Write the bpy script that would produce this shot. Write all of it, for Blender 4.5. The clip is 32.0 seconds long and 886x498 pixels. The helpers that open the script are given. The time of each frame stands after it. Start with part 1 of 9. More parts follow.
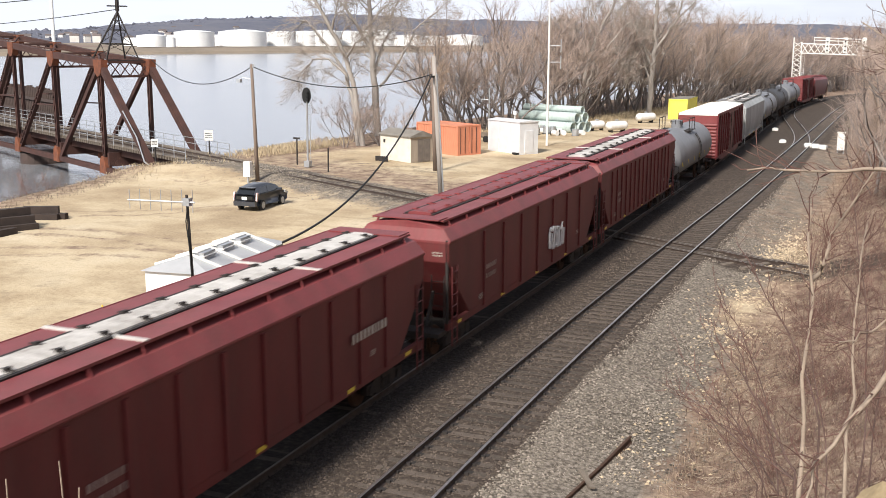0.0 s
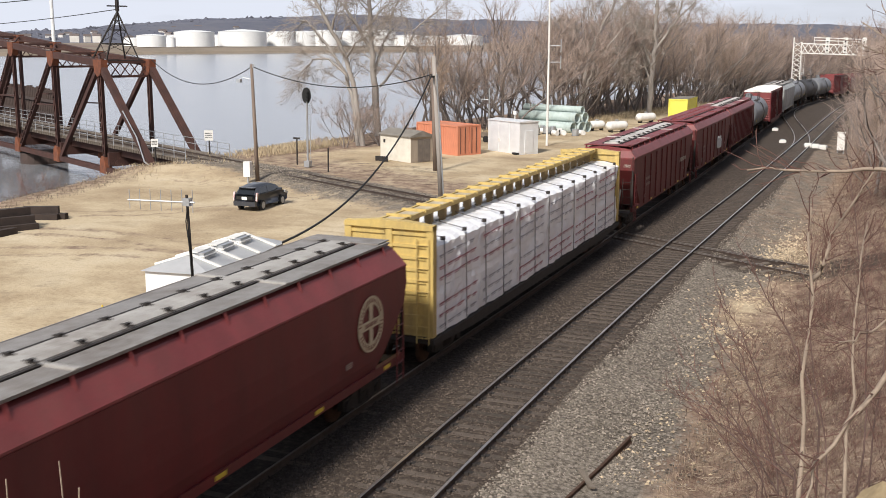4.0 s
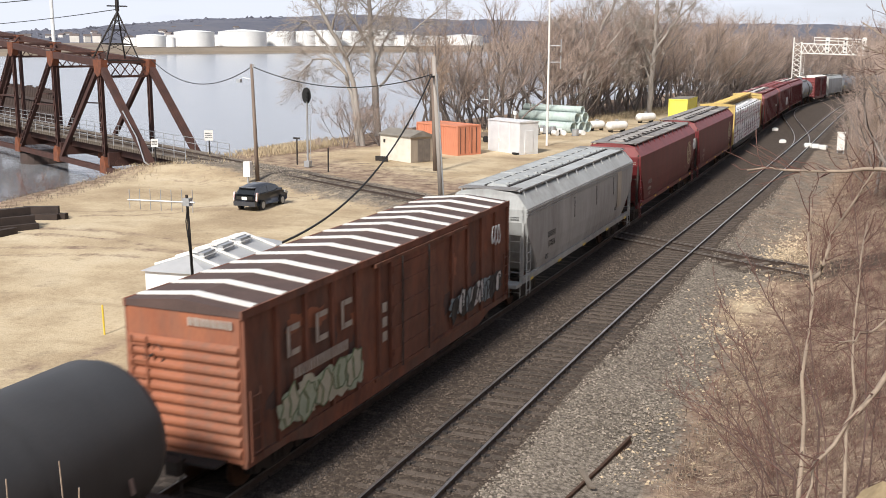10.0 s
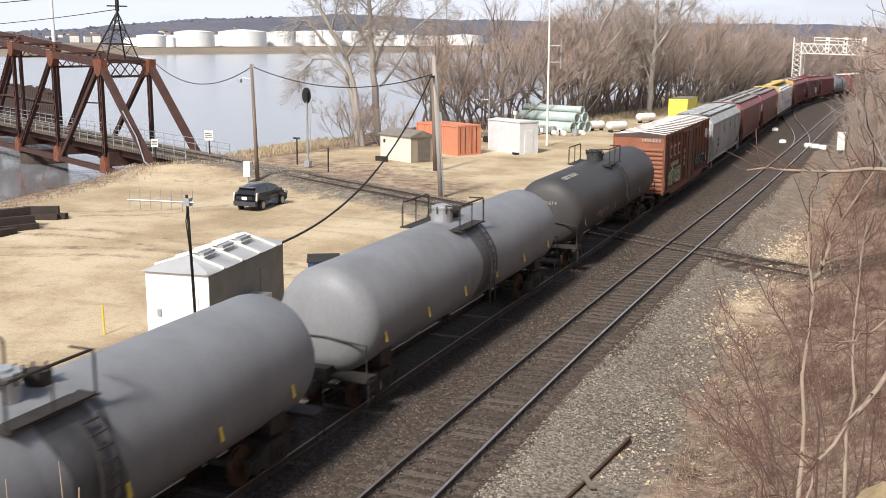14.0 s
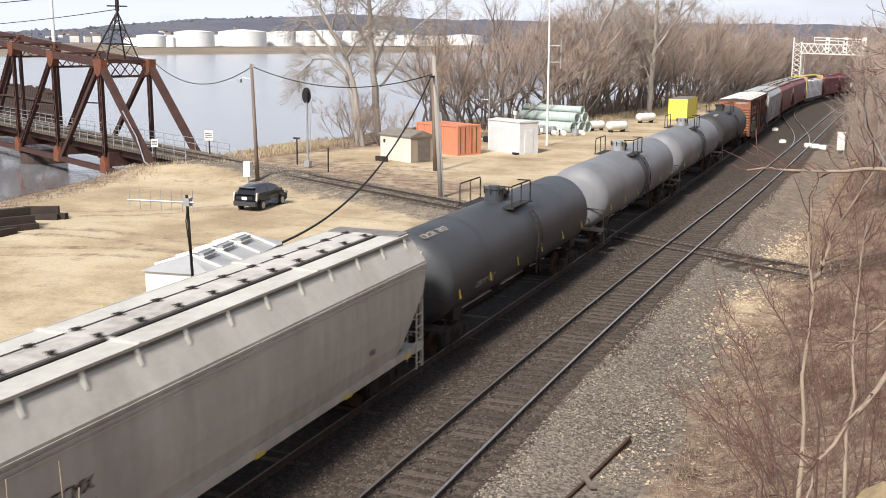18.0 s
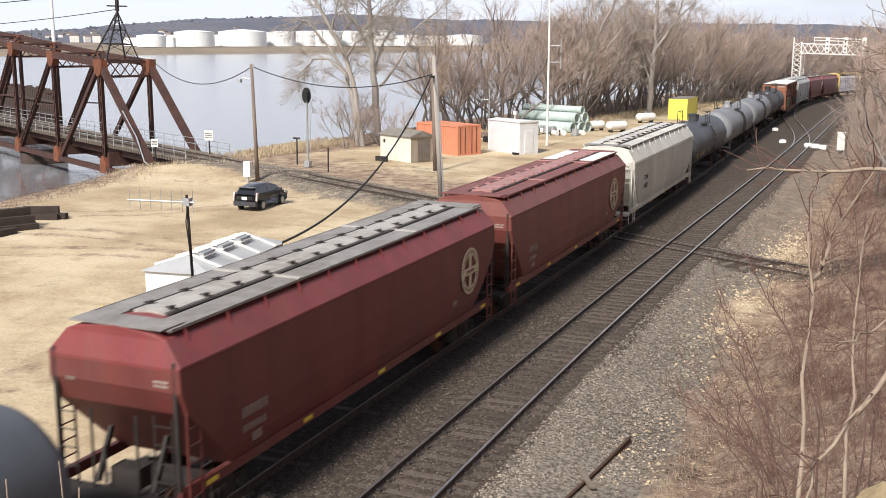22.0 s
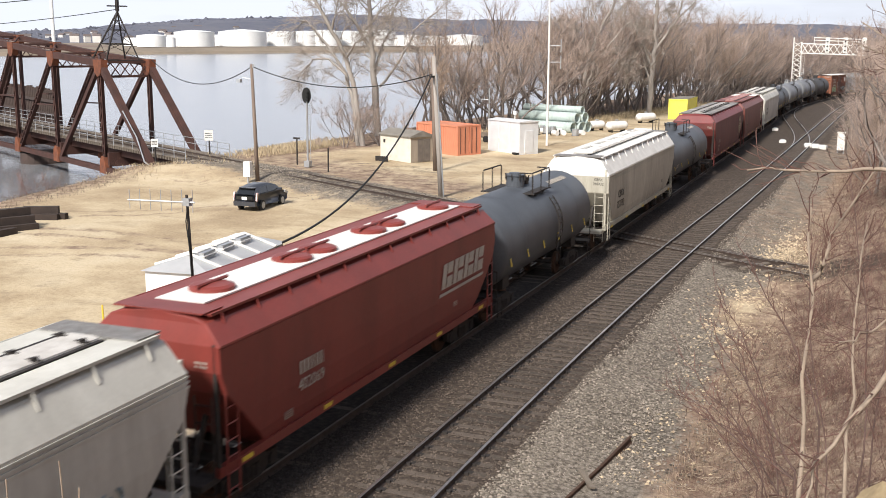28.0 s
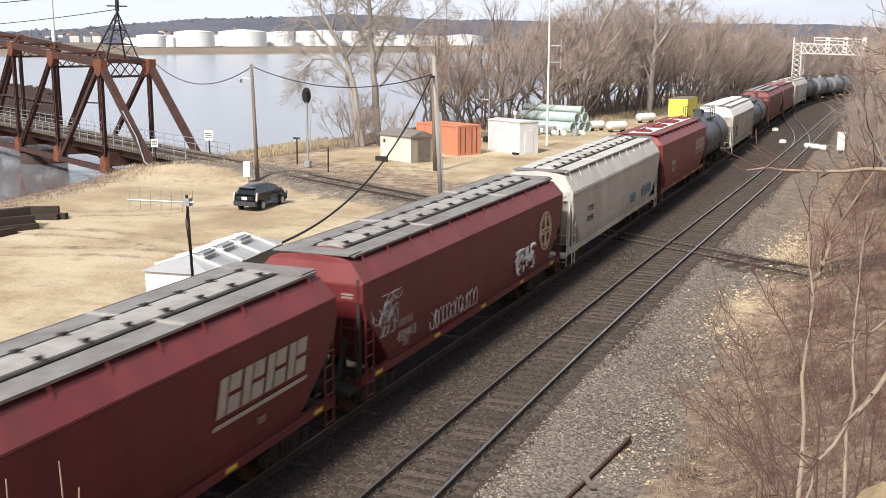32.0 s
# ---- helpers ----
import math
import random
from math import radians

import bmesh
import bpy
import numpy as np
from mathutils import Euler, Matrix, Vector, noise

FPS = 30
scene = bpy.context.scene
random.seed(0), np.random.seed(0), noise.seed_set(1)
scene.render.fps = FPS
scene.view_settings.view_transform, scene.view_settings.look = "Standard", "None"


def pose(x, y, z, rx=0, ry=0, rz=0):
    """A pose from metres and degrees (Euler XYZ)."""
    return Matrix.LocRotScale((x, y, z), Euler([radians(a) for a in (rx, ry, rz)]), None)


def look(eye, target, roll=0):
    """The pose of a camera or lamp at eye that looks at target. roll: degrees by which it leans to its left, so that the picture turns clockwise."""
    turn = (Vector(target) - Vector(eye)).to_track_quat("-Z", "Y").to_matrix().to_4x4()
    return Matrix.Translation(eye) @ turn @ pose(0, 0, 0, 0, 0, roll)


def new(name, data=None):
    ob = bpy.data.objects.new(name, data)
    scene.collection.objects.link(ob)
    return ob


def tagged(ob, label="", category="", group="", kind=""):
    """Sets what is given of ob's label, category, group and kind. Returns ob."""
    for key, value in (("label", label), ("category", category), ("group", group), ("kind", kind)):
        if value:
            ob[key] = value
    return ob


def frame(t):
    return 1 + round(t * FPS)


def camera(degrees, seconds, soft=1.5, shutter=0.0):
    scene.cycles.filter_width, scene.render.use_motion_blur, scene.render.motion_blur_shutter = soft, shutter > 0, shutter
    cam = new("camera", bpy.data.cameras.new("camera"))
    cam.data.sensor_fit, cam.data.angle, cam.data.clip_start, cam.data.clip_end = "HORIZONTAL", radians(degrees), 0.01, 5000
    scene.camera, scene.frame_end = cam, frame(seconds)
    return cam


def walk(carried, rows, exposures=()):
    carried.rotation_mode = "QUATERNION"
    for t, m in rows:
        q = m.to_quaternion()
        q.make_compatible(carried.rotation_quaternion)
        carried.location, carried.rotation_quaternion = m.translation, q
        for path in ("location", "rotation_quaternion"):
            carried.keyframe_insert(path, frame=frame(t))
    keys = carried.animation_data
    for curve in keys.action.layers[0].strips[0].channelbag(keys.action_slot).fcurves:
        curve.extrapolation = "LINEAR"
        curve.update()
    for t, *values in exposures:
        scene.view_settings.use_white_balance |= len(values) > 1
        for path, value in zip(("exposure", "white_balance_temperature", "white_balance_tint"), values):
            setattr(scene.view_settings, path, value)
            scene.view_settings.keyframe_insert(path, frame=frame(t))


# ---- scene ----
# ---------------- camera ----------------
EYE = (0.0, 0.0, 9.933)
YAW, PITCH, ROLL = 22.396, 11.170, 0.2135
cam = camera(45.214, 32.0, soft=0.9, shutter=0.35)
still = pose(*EYE, 90 - PITCH, 0, YAW) @ pose(0, 0, 0, 0, 0, ROLL)
LIGHTNESS = ((0.0, 0.46), (1.0, 0.5), (2.0, 0.32), (3.0, 0.02), (3.5, 0.05), (4.5, 0.25), (6.0, 0.4), (8.0, 0.4), (9.0, 0.32), (10.0, 0.3), (11.0, 0.32), (13.0, 0.36), (22.0, 0.4), (24.0, 0.44), (25.0, 0.28), (28.0, 0.4), (32.0, 0.4))
walk(cam, [(0.0, still), (32.0, still)], LIGHTNESS)

# ---------------- light ----------------
SUN_TO = Vector((-0.09, -0.996, 0.0)).normalized()
SUN_EL = radians(42)
world = bpy.data.worlds.new("sky")
scene.world = world
world.use_nodes = True
wt = world.node_tree
wt.nodes.clear()
sky = wt.nodes.new("ShaderNodeTexSky")
sky.sky_type, sky.sun_disc = "NISHITA", False
sky.sun_elevation = SUN_EL
sky.sun_rotation = math.atan2(SUN_TO.x, SUN_TO.y)
sky.air_density, sky.dust_density, sky.ozone_density = 1.0, 2.0, 1.0
cloud = wt.nodes.new("ShaderNodeTexNoise")
cloud.inputs["Scale"].default_value = 2.2
cloud.inputs["Detail"].default_value = 6
wmap = wt.nodes.new("ShaderNodeMapping")
wmap.inputs["Scale"].default_value = (1, 1, 5)
wco = wt.nodes.new("ShaderNodeTexCoord")
wramp = wt.nodes.new("ShaderNodeValToRGB")
wramp.color_ramp.elements[0].position, wramp.color_ramp.elements[1].position = 0.10, 0.46
wmix = wt.nodes.new("ShaderNodeMix")
wmix.data_type = "RGBA"
wmix.inputs[7].default_value = (9.4, 9.9, 11.2, 1)
wbg = wt.nodes.new("ShaderNodeBackground")
wbg.inputs["Strength"].default_value = 0.075
wout = wt.nodes.new("ShaderNodeOutputWorld")
wt.links.new(wco.outputs["Generated"], wmap.inputs["Vector"])
wt.links.new(wmap.outputs["Vector"], cloud.inputs["Vector"])
wt.links.new(cloud.outputs["Fac"], wramp.inputs["Fac"])
wsep = wt.nodes.new("ShaderNodeSeparateXYZ")
wlow = wt.nodes.new("ShaderNodeMapRange")
wlow.interpolation_type = "SMOOTHSTEP"
wlow.inputs["From Min"].default_value, wlow.inputs["From Max"].default_value = 0.12, 0.55
wlow.inputs["To Min"].default_value, wlow.inputs["To Max"].default_value = 1.0, 0.25
wmul = wt.nodes.new("ShaderNodeMath")
wmul.operation = "MULTIPLY"
wt.links.new(wco.outputs["Generated"], wsep.inputs[0])
wt.links.new(wsep.outputs["Z"], wlow.inputs["Value"])
wt.links.new(wramp.outputs["Color"], wmul.inputs[0])
wt.links.new(wlow.outputs["Result"], wmul.inputs[1])
wt.links.new(wmul.outputs[0], wmix.inputs[0])
wt.links.new(sky.outputs["Color"], wmix.inputs[6])
wt.links.new(wmix.outputs[2], wbg.inputs["Color"])
wt.links.new(wbg.outputs["Background"], wout.inputs["Surface"])
sun = new("sun", bpy.data.lights.new("sun", "SUN"))
sun.data.energy, sun.data.angle, sun.data.color = 4.45, radians(8), (1.0, 0.955, 0.895)
sun_at = SUN_TO * math.cos(SUN_EL) * 100 + Vector((0, 0, math.sin(SUN_EL) * 100))
sun.matrix_world = look(sun_at, (0, 0, 0))

# ---------------- materials ----------------
MATS = {}


def mat(name, c, c2=None, scale=3.0, rough=0.7, metal=0.0, bump=0.15, fine=60.0, streak=0.0, island=0.0, spec=0.4, dirt=0.0):
    """A painted, earthy or metal surface: two colours mixed by a broad and a fine noise, with bump."""
    if name in MATS:
        return MATS[name]
    m = bpy.data.materials.new(name)
    m.use_nodes = True
    nt = m.node_tree
    b = nt.nodes["Principled BSDF"]
    b.inputs["Roughness"].default_value, b.inputs["Metallic"].default_value = rough, metal
    b.inputs["Specular IOR Level"].default_value = spec
    c2 = c2 or tuple(v * 0.7 for v in c)
    co = nt.nodes.new("ShaderNodeTexCoord")
    mp = nt.nodes.new("ShaderNodeMapping")
    if streak:
        mp.inputs["Scale"].default_value = (1, 1, 1 / streak)
    nt.links.new(co.outputs["Object"], mp.inputs["Vector"])
    n1, n2 = nt.nodes.new("ShaderNodeTexNoise"), nt.nodes.new("ShaderNodeTexNoise")
    n1.inputs["Scale"].default_value, n1.inputs["Detail"].default_value = scale, 5
    n2.inputs["Scale"].default_value, n2.inputs["Detail"].default_value = fine, 3
    for n in (n1, n2):
        nt.links.new(mp.outputs["Vector"], n.inputs["Vector"])
    r = nt.nodes.new("ShaderNodeValToRGB")
    r.color_ramp.elements[0].position, r.color_ramp.elements[1].position = 0.34, 0.68
    r.color_ramp.elements[0].color, r.color_ramp.elements[1].color = (*c, 1), (*c2, 1)
    add = nt.nodes.new("ShaderNodeMath")
    add.operation = "MULTIPLY_ADD"
    add.inputs[1].default_value = 0.35
    half = nt.nodes.new("ShaderNodeMath")
    half.operation = "MULTIPLY"
    half.inputs[1].default_value = 0.66
    nt.links.new(n1.outputs["Fac"], half.inputs[0])
    nt.links.new(n2.outputs["Fac"], add.inputs[0])
    nt.links.new(half.outputs[0], add.inputs[2])
    nt.links.new(add.outputs[0], r.inputs["Fac"])
    col = r.outputs["Color"]
    if island:
        hs = nt.nodes.new("ShaderNodeHueSaturation")
        rnd = nt.nodes.new("ShaderNodeNewGeometry").outputs["Random Per Island"] if island > 0 else nt.nodes.new("ShaderNodeObjectInfo").outputs["Random"]
        rg = nt.nodes.new("ShaderNodeMapRange")
        rg.inputs["To Min"].default_value, rg.inputs["To Max"].default_value = 1 - abs(island), 1 + abs(island)
        nt.links.new(rnd, rg.inputs["Value"])
        nt.links.new(rg.outputs["Result"], hs.inputs["Value"])
        nt.links.new(col, hs.inputs["Color"])
        col = hs.outputs["Color"]
    if dirt:
        # road dust and run-off: upright streaks under broad blotches
        ms = nt.nodes.new("ShaderNodeMapping")
        ms.inputs["Scale"].default_value = (1.0, 1.0, 0.16)
        nt.links.new(co.outputs["Object"], ms.inputs["Vector"])
        n3, n4 = nt.nodes.new("ShaderNodeTexNoise"), nt.nodes.new("ShaderNodeTexNoise")
        n3.inputs["Scale"].default_value, n3.inputs["Detail"].default_value, n3.inputs["Roughness"].default_value = 3.2, 6, 0.65
        n4.inputs["Scale"].default_value, n4.inputs["Detail"].default_value = 0.35, 4
        nt.links.new(ms.outputs["Vector"], n3.inputs["Vector"])
        nt.links.new(co.outputs["Object"], n4.inputs["Vector"])
        mu = nt.nodes.new("ShaderNodeMath")
        mu.operation = "MULTIPLY"
        nt.links.new(n3.outputs["Fac"], mu.inputs[0])
        nt.links.new(n4.outputs["Fac"], mu.inputs[1])
        dr = nt.nodes.new("ShaderNodeMapRange")
        dr.inputs["From Min"].default_value, dr.inputs["From Max"].default_value, dr.inputs["To Max"].default_value = 0.17, 0.40, dirt
        nt.links.new(mu.outputs[0], dr.inputs["Value"])
        dm_ = nt.nodes.new("ShaderNodeMix")
        dm_.data_type = "RGBA"
        dm_.inputs[7].default_value = (0.13, 0.10, 0.08, 1)
        nt.links.new(dr.outputs["Result"], dm_.inputs[0])
        nt.links.new(col, dm_.inputs[6])
        col = dm_.outputs[2]
        rr = nt.nodes.new("ShaderNodeMapRange")
        rr.inputs["To Min"].default_value, rr.inputs["To Max"].default_value = rough, min(1.0, rough + 0.3)
        nt.links.new(dr.outputs["Result"], rr.inputs["Value"])
        nt.links.new(rr.outputs["Result"], b.inputs["Roughness"])
    nt.links.new(col, b.inputs["Base Color"])
    if bump:
        bp = nt.nodes.new("ShaderNodeBump")
        bp.inputs["Strength"].default_value, bp.inputs["Distance"].default_value = bump, 0.02
        nt.links.new(n2.outputs["Fac"], bp.inputs["Height"])
        nt.links.new(bp.outputs["Normal"], b.inputs["Normal"])
    MATS[name] = m
    return m


M_RAIL = mat("rail_steel", (0.10, 0.075, 0.06), (0.05, 0.035, 0.03), 4, 0.6, 0.3)
M_RAILTOP = mat("rail_head", (0.62, 0.57, 0.52), (0.46, 0.41, 0.37), 6, 0.3, 0.9, 0.0)
# dull branch heads; on the train's track the dark colour is under-car shade
M_RAILTOP_D = mat("dull_shaded_rail_head", (0.24, 0.21, 0.18), (0.16, 0.14, 0.12), 6, 0.55, 0.35, 0.0)
M_TIE = mat("tie_wood", (0.105, 0.083, 0.066), (0.06, 0.047, 0.038), 5, 0.9, 0, 0.4, 40, island=-0.35)
M_STONE = mat("ballast_stone", (0.265, 0.228, 0.187), (0.125, 0.106, 0.086), 8, 0.9, 0, 0.3, 60, island=0.65)
# oily stones, blackened further for the shade beside the train
M_STONE_O = mat("oily_shaded_ballast_stone", (0.06, 0.048, 0.041), (0.03, 0.024, 0.021), 8, 0.85, 0, 0.3, 60, island=0.5)
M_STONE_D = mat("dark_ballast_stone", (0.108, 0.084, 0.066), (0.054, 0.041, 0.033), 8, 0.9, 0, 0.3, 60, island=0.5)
M_ROCK_T = mat("tan_rock", (0.50, 0.405, 0.275), (0.29, 0.22, 0.145), 6, 0.9, 0, 0.3, 40, island=0.35)
M_MAROON = mat("maroon_paint", (0.155, 0.019, 0.022), (0.098, 0.014, 0.017), 1.2, 0.45, 0, 0.06, 25, streak=4, dirt=0.14)
# faded maroon, lightened further for roofs and ends that catch the sun
M_MAROON_L = mat("faded_sunlit_maroon_paint", (0.225, 0.044, 0.046), (0.15, 0.03, 0.031), 1.2, 0.5, 0, 0.06, 25, streak=3, dirt=0.25)
M_MAROON_D = mat("dark_maroon_paint", (0.140, 0.021, 0.022), (0.09, 0.015, 0.016), 1.2, 0.55, 0, 0.06, 25, streak=3, dirt=0.16)
M_RED = mat("red_oxide_paint", (0.235, 0.043, 0.033), (0.16, 0.03, 0.024), 1.0, 0.45, 0, 0.05, 25, streak=4, dirt=0.1)
M_MAROON_M = mat("weathered_maroon_paint", (0.165, 0.036, 0.031), (0.105, 0.024, 0.022), 1.2, 0.55, 0, 0.06, 25, streak=4, dirt=0.22)
M_GREYROOF = mat("galvanised_roof", (0.32, 0.30, 0.28), (0.215, 0.2, 0.185), 1.5, 0.55, 0.2, 0.08, 30, dirt=0.6)
M_WALKWAY = mat("walkway_grating", (0.30, 0.29, 0.28), (0.19, 0.185, 0.18), 4, 0.7, 0.3, 0.4, 90, dirt=0.6)
M_HATCH = mat("pale_hatch_cover", (0.62, 0.59, 0.55), (0.45, 0.42, 0.38), 2, 0.6, 0, 0.1, 30, dirt=0.6)
M_HATCH_G = mat("dirty_hatch_cover", (0.43, 0.41, 0.38), (0.30, 0.28, 0.255), 2, 0.6, 0, 0.1, 30, dirt=0.6)
M_PINKTOP = mat("sun_bleached_pink_paint", (0.40, 0.22, 0.205), (0.29, 0.14, 0.13), 2, 0.6, 0, 0.1, 30, dirt=0.3)
M_OXIDE = mat("dull_oxide_paint", (0.20, 0.058, 0.045), (0.135, 0.038, 0.031), 1.2, 0.5, 0, 0.06, 25, streak=4, dirt=0.2)
M_LGREY = mat("light_grey_paint", (0.43, 0.447, 0.44), (0.32, 0.332, 0.328), 0.9, 0.5, 0, 0.06, 25, streak=4, dirt=0.42)
M_PALE = mat("pale_grey_paint", (0.62, 0.60, 0.54), (0.48, 0.465, 0.415), 0.9, 0.5, 0, 0.06, 25, streak=4, dirt=0.3)
M_CREAM = mat("cream_grey_paint", (0.55, 0.52, 0.43), (0.40, 0.375, 0.305), 0.9, 0.5, 0, 0.06, 25, streak=4, dirt=0.4)
M_WHITE = mat("white_paint", (0.80, 0.78, 0.74), (0.62, 0.60, 0.56), 1.5, 0.55, 0, 0.06, 25)
M_TANKG = mat("grey_tank_paint", (0.225, 0.232, 0.245), (0.16, 0.165, 0.175), 0.8, 0.52, 0, 0.04, 25, streak=3, dirt=0.16)
M_TANKD = mat("charcoal_tank_paint", (0.052, 0.051, 0.052), (0.034, 0.033, 0.034), 0.8, 0.55, 0, 0.04, 25, streak=3, dirt=0.1)
M_TANKB = mat("blue_black_tank_paint", (0.092, 0.102, 0.116), (0.058, 0.064, 0.074), 0.8, 0.48, 0, 0.04, 25, streak=3, dirt=0.06)
M_TANKN = mat("near_black_tank_paint", (0.062, 0.067, 0.075), (0.04, 0.043, 0.049), 0.8, 0.5, 0, 0.04, 25, streak=3, dirt=0.08)
# rusty side brown deepened for its shade, end brown lightened for the sun
M_BOXBROWN = mat("rusty_brown_paint", (0.25, 0.088, 0.048), (0.075, 0.03, 0.021), 1.3, 0.75, 0, 0.12, 9, streak=3, dirt=0.6)
M_BOXEND = mat("orange_brown_paint", (0.36, 0.125, 0.06), (0.24, 0.08, 0.042), 1.0, 0.65, 0, 0.08, 18, streak=3, dirt=0.5)
M_ROOFBROWN = mat("brown_roof", (0.105, 0.066, 0.056), (0.065, 0.043, 0.038), 1.6, 0.8, 0, 0.1, 25)
M_YELLOW = mat("yellow_paint", (0.63, 0.46, 0.15), (0.45, 0.325, 0.115), 1.6, 0.55, 0, 0.08, 25, streak=3, dirt=0.6)
M_WRAP = mat("white_plastic_wrap", (0.90, 0.90, 0.91), (0.80, 0.80, 0.82), 1.8, 0.3, 0, 0.5, 4, spec=0.6)
M_STEEL_D = mat("dark_steel", (0.045, 0.038, 0.034), (0.026, 0.022, 0.02), 5, 0.75, 0.2, 0.2, 40)
M_RUST = mat("rusty_wheel_steel", (0.12, 0.065, 0.04), (0.06, 0.036, 0.026), 6, 0.7, 0.4, 0.2, 40)
M_BLACK = mat("black_rubber", (0.018, 0.018, 0.018), (0.012, 0.012, 0.012), 6, 0.7, 0, 0.1)
M_REFLECT = mat("yellow_reflector", (0.72, 0.55, 0.06), (0.6, 0.43, 0.05), 6, 0.4)
M_LETTER = mat("white_lettering", (0.47, 0.42, 0.36), (0.33, 0.29, 0.25), 3, 0.6, 0, 0)
M_EMBLEM = mat("cream_emblem_paint", (0.56, 0.48, 0.34), (0.42, 0.35, 0.24), 3, 0.6, 0, 0)
M_LETTER_F = mat("faded_white_lettering", (0.33, 0.255, 0.225), (0.2, 0.13, 0.115), 3, 0.6, 0, 0, 30)
M_LETTER_D = mat("black_lettering", (0.03, 0.03, 0.03), (0.05, 0.05, 0.045), 3, 0.6, 0, 0)
M_BRIDGE = mat("rusted_bridge_steel", (0.088, 0.04, 0.031), (0.048, 0.026, 0.022), 0.9, 0.8, 0.2, 0.2, 12)
M_BRIDGE_R = mat("orange_rust_steel", (0.235, 0.078, 0.036), (0.105, 0.042, 0.027), 1.6, 0.85, 0.1, 0.2, 14)
M_TIMBER = mat("weathered_timber", (0.20, 0.165, 0.13), (0.115, 0.092, 0.072), 2, 0.9, 0, 0.3, 30)
M_POLE_G = mat("silvered_pole_wood", (0.40, 0.36, 0.325), (0.26, 0.23, 0.205), 3, 0.9, 0, 0.4, 30, streak=10)
M_POLE = mat("brown_pole_wood", (0.23, 0.175, 0.14), (0.13, 0.10, 0.082), 3, 0.9, 0, 0.4, 30, streak=10)
M_METAL = mat("galvanised_metal", (0.50, 0.51, 0.52), (0.38, 0.39, 0.40), 3, 0.45, 0.6, 0.05)
M_SHEDWHITE = mat("white_sheet_metal", (0.80, 0.80, 0.80), (0.70, 0.70, 0.69), 1.5, 0.5, 0, 0.05)
M_SILVER = mat("silver_sheet_metal", (0.80, 0.81, 0.82), (0.66, 0.67, 0.68), 1.2, 0.38, 0.2, 0.06)
M_BEIGE = mat("beige_wall", (0.70, 0.66, 0.57), (0.54, 0.50, 0.42), 1.4, 0.8, 0, 0.1)
# beige darkened for the shed end that lies in shade
M_BEIGE_END = mat("shaded_beige_wall", (0.40, 0.34, 0.27), (0.27, 0.22, 0.17), 2.0, 0.85, 0, 0.1, streak=5)
M_SHEDROOF = mat("felt_roof", (0.23, 0.21, 0.18), (0.15, 0.135, 0.115), 2, 0.9, 0, 0.1)
M_ORANGE = mat("orange_container_paint", (0.64, 0.255, 0.15), (0.50, 0.19, 0.11), 1.2, 0.6, 0, 0.06)
M_LEMON = mat("lemon_yellow_paint", (0.80, 0.75, 0.13), (0.68, 0.63, 0.10), 1.6, 0.5, 0, 0.05)
M_PIPE = mat("grey_green_pipe", (0.48, 0.56, 0.53), (0.36, 0.43, 0.405), 2, 0.6, 0, 0.05)
M_CARPAINT = mat("dark_grey_car_paint", (0.075, 0.08, 0.092), (0.06, 0.063, 0.075), 2, 0.28, 0.4, 0, spec=0.6)
M_GLASS_D = mat("tinted_glass", (0.015, 0.017, 0.02), (0.012, 0.014, 0.016), 2, 0.08, 0, 0, spec=0.7)
M_TAILLAMP = mat("tail_lamp", (0.75, 0.68, 0.66), (0.6, 0.3, 0.28), 8, 0.2, 0, 0)
M_BLUE = mat("blue_dumpster_paint", (0.045, 0.10, 0.26), (0.03, 0.07, 0.19), 2, 0.5, 0, 0.05)
M_CONC = mat("concrete", (0.42, 0.40, 0.37), (0.30, 0.28, 0.25), 2, 0.9, 0, 0.2)
M_GRAF = [mat("graffiti_pale_green", (0.42, 0.47, 0.36), (0.30, 0.34, 0.25), 3, 0.6), mat("graffiti_grey_blue", (0.30, 0.36, 0.38), (0.17, 0.21, 0.23), 3, 0.6),
          mat("graffiti_black", (0.03, 0.03, 0.03), (0.06, 0.055, 0.05), 3, 0.6), mat("graffiti_white", (0.66, 0.66, 0.65), (0.50, 0.50, 0.50), 3, 0.6),
          mat("graffiti_cream", (0.52, 0.50, 0.40), (0.38, 0.37, 0.28), 3, 0.6), mat("graffiti_dark_green", (0.10, 0.14, 0.07), (0.17, 0.20, 0.11), 3, 0.6)]
M_MARK = mat("dark_red_print", (0.32, 0.05, 0.09), (0.22, 0.04, 0.07), 3, 0.6, 0, 0)
M_MARK2 = mat("grey_print", (0.33, 0.33, 0.36), (0.25, 0.25, 0.28), 3, 0.6, 0, 0)

# ---------------- mesh helpers ----------------


def mesh(name, verts, faces, material, smooth=False):
    me = bpy.data.meshes.new(name)
    me.from_pydata([tuple(v) for v in verts], [], faces)
    for m in (material if isinstance(material, (list, tuple)) else [material]):
        me.materials.append(m)
    if smooth:
        me.polygons.foreach_set("use_smooth", [True] * len(me.polygons))
    me.update()
    return me


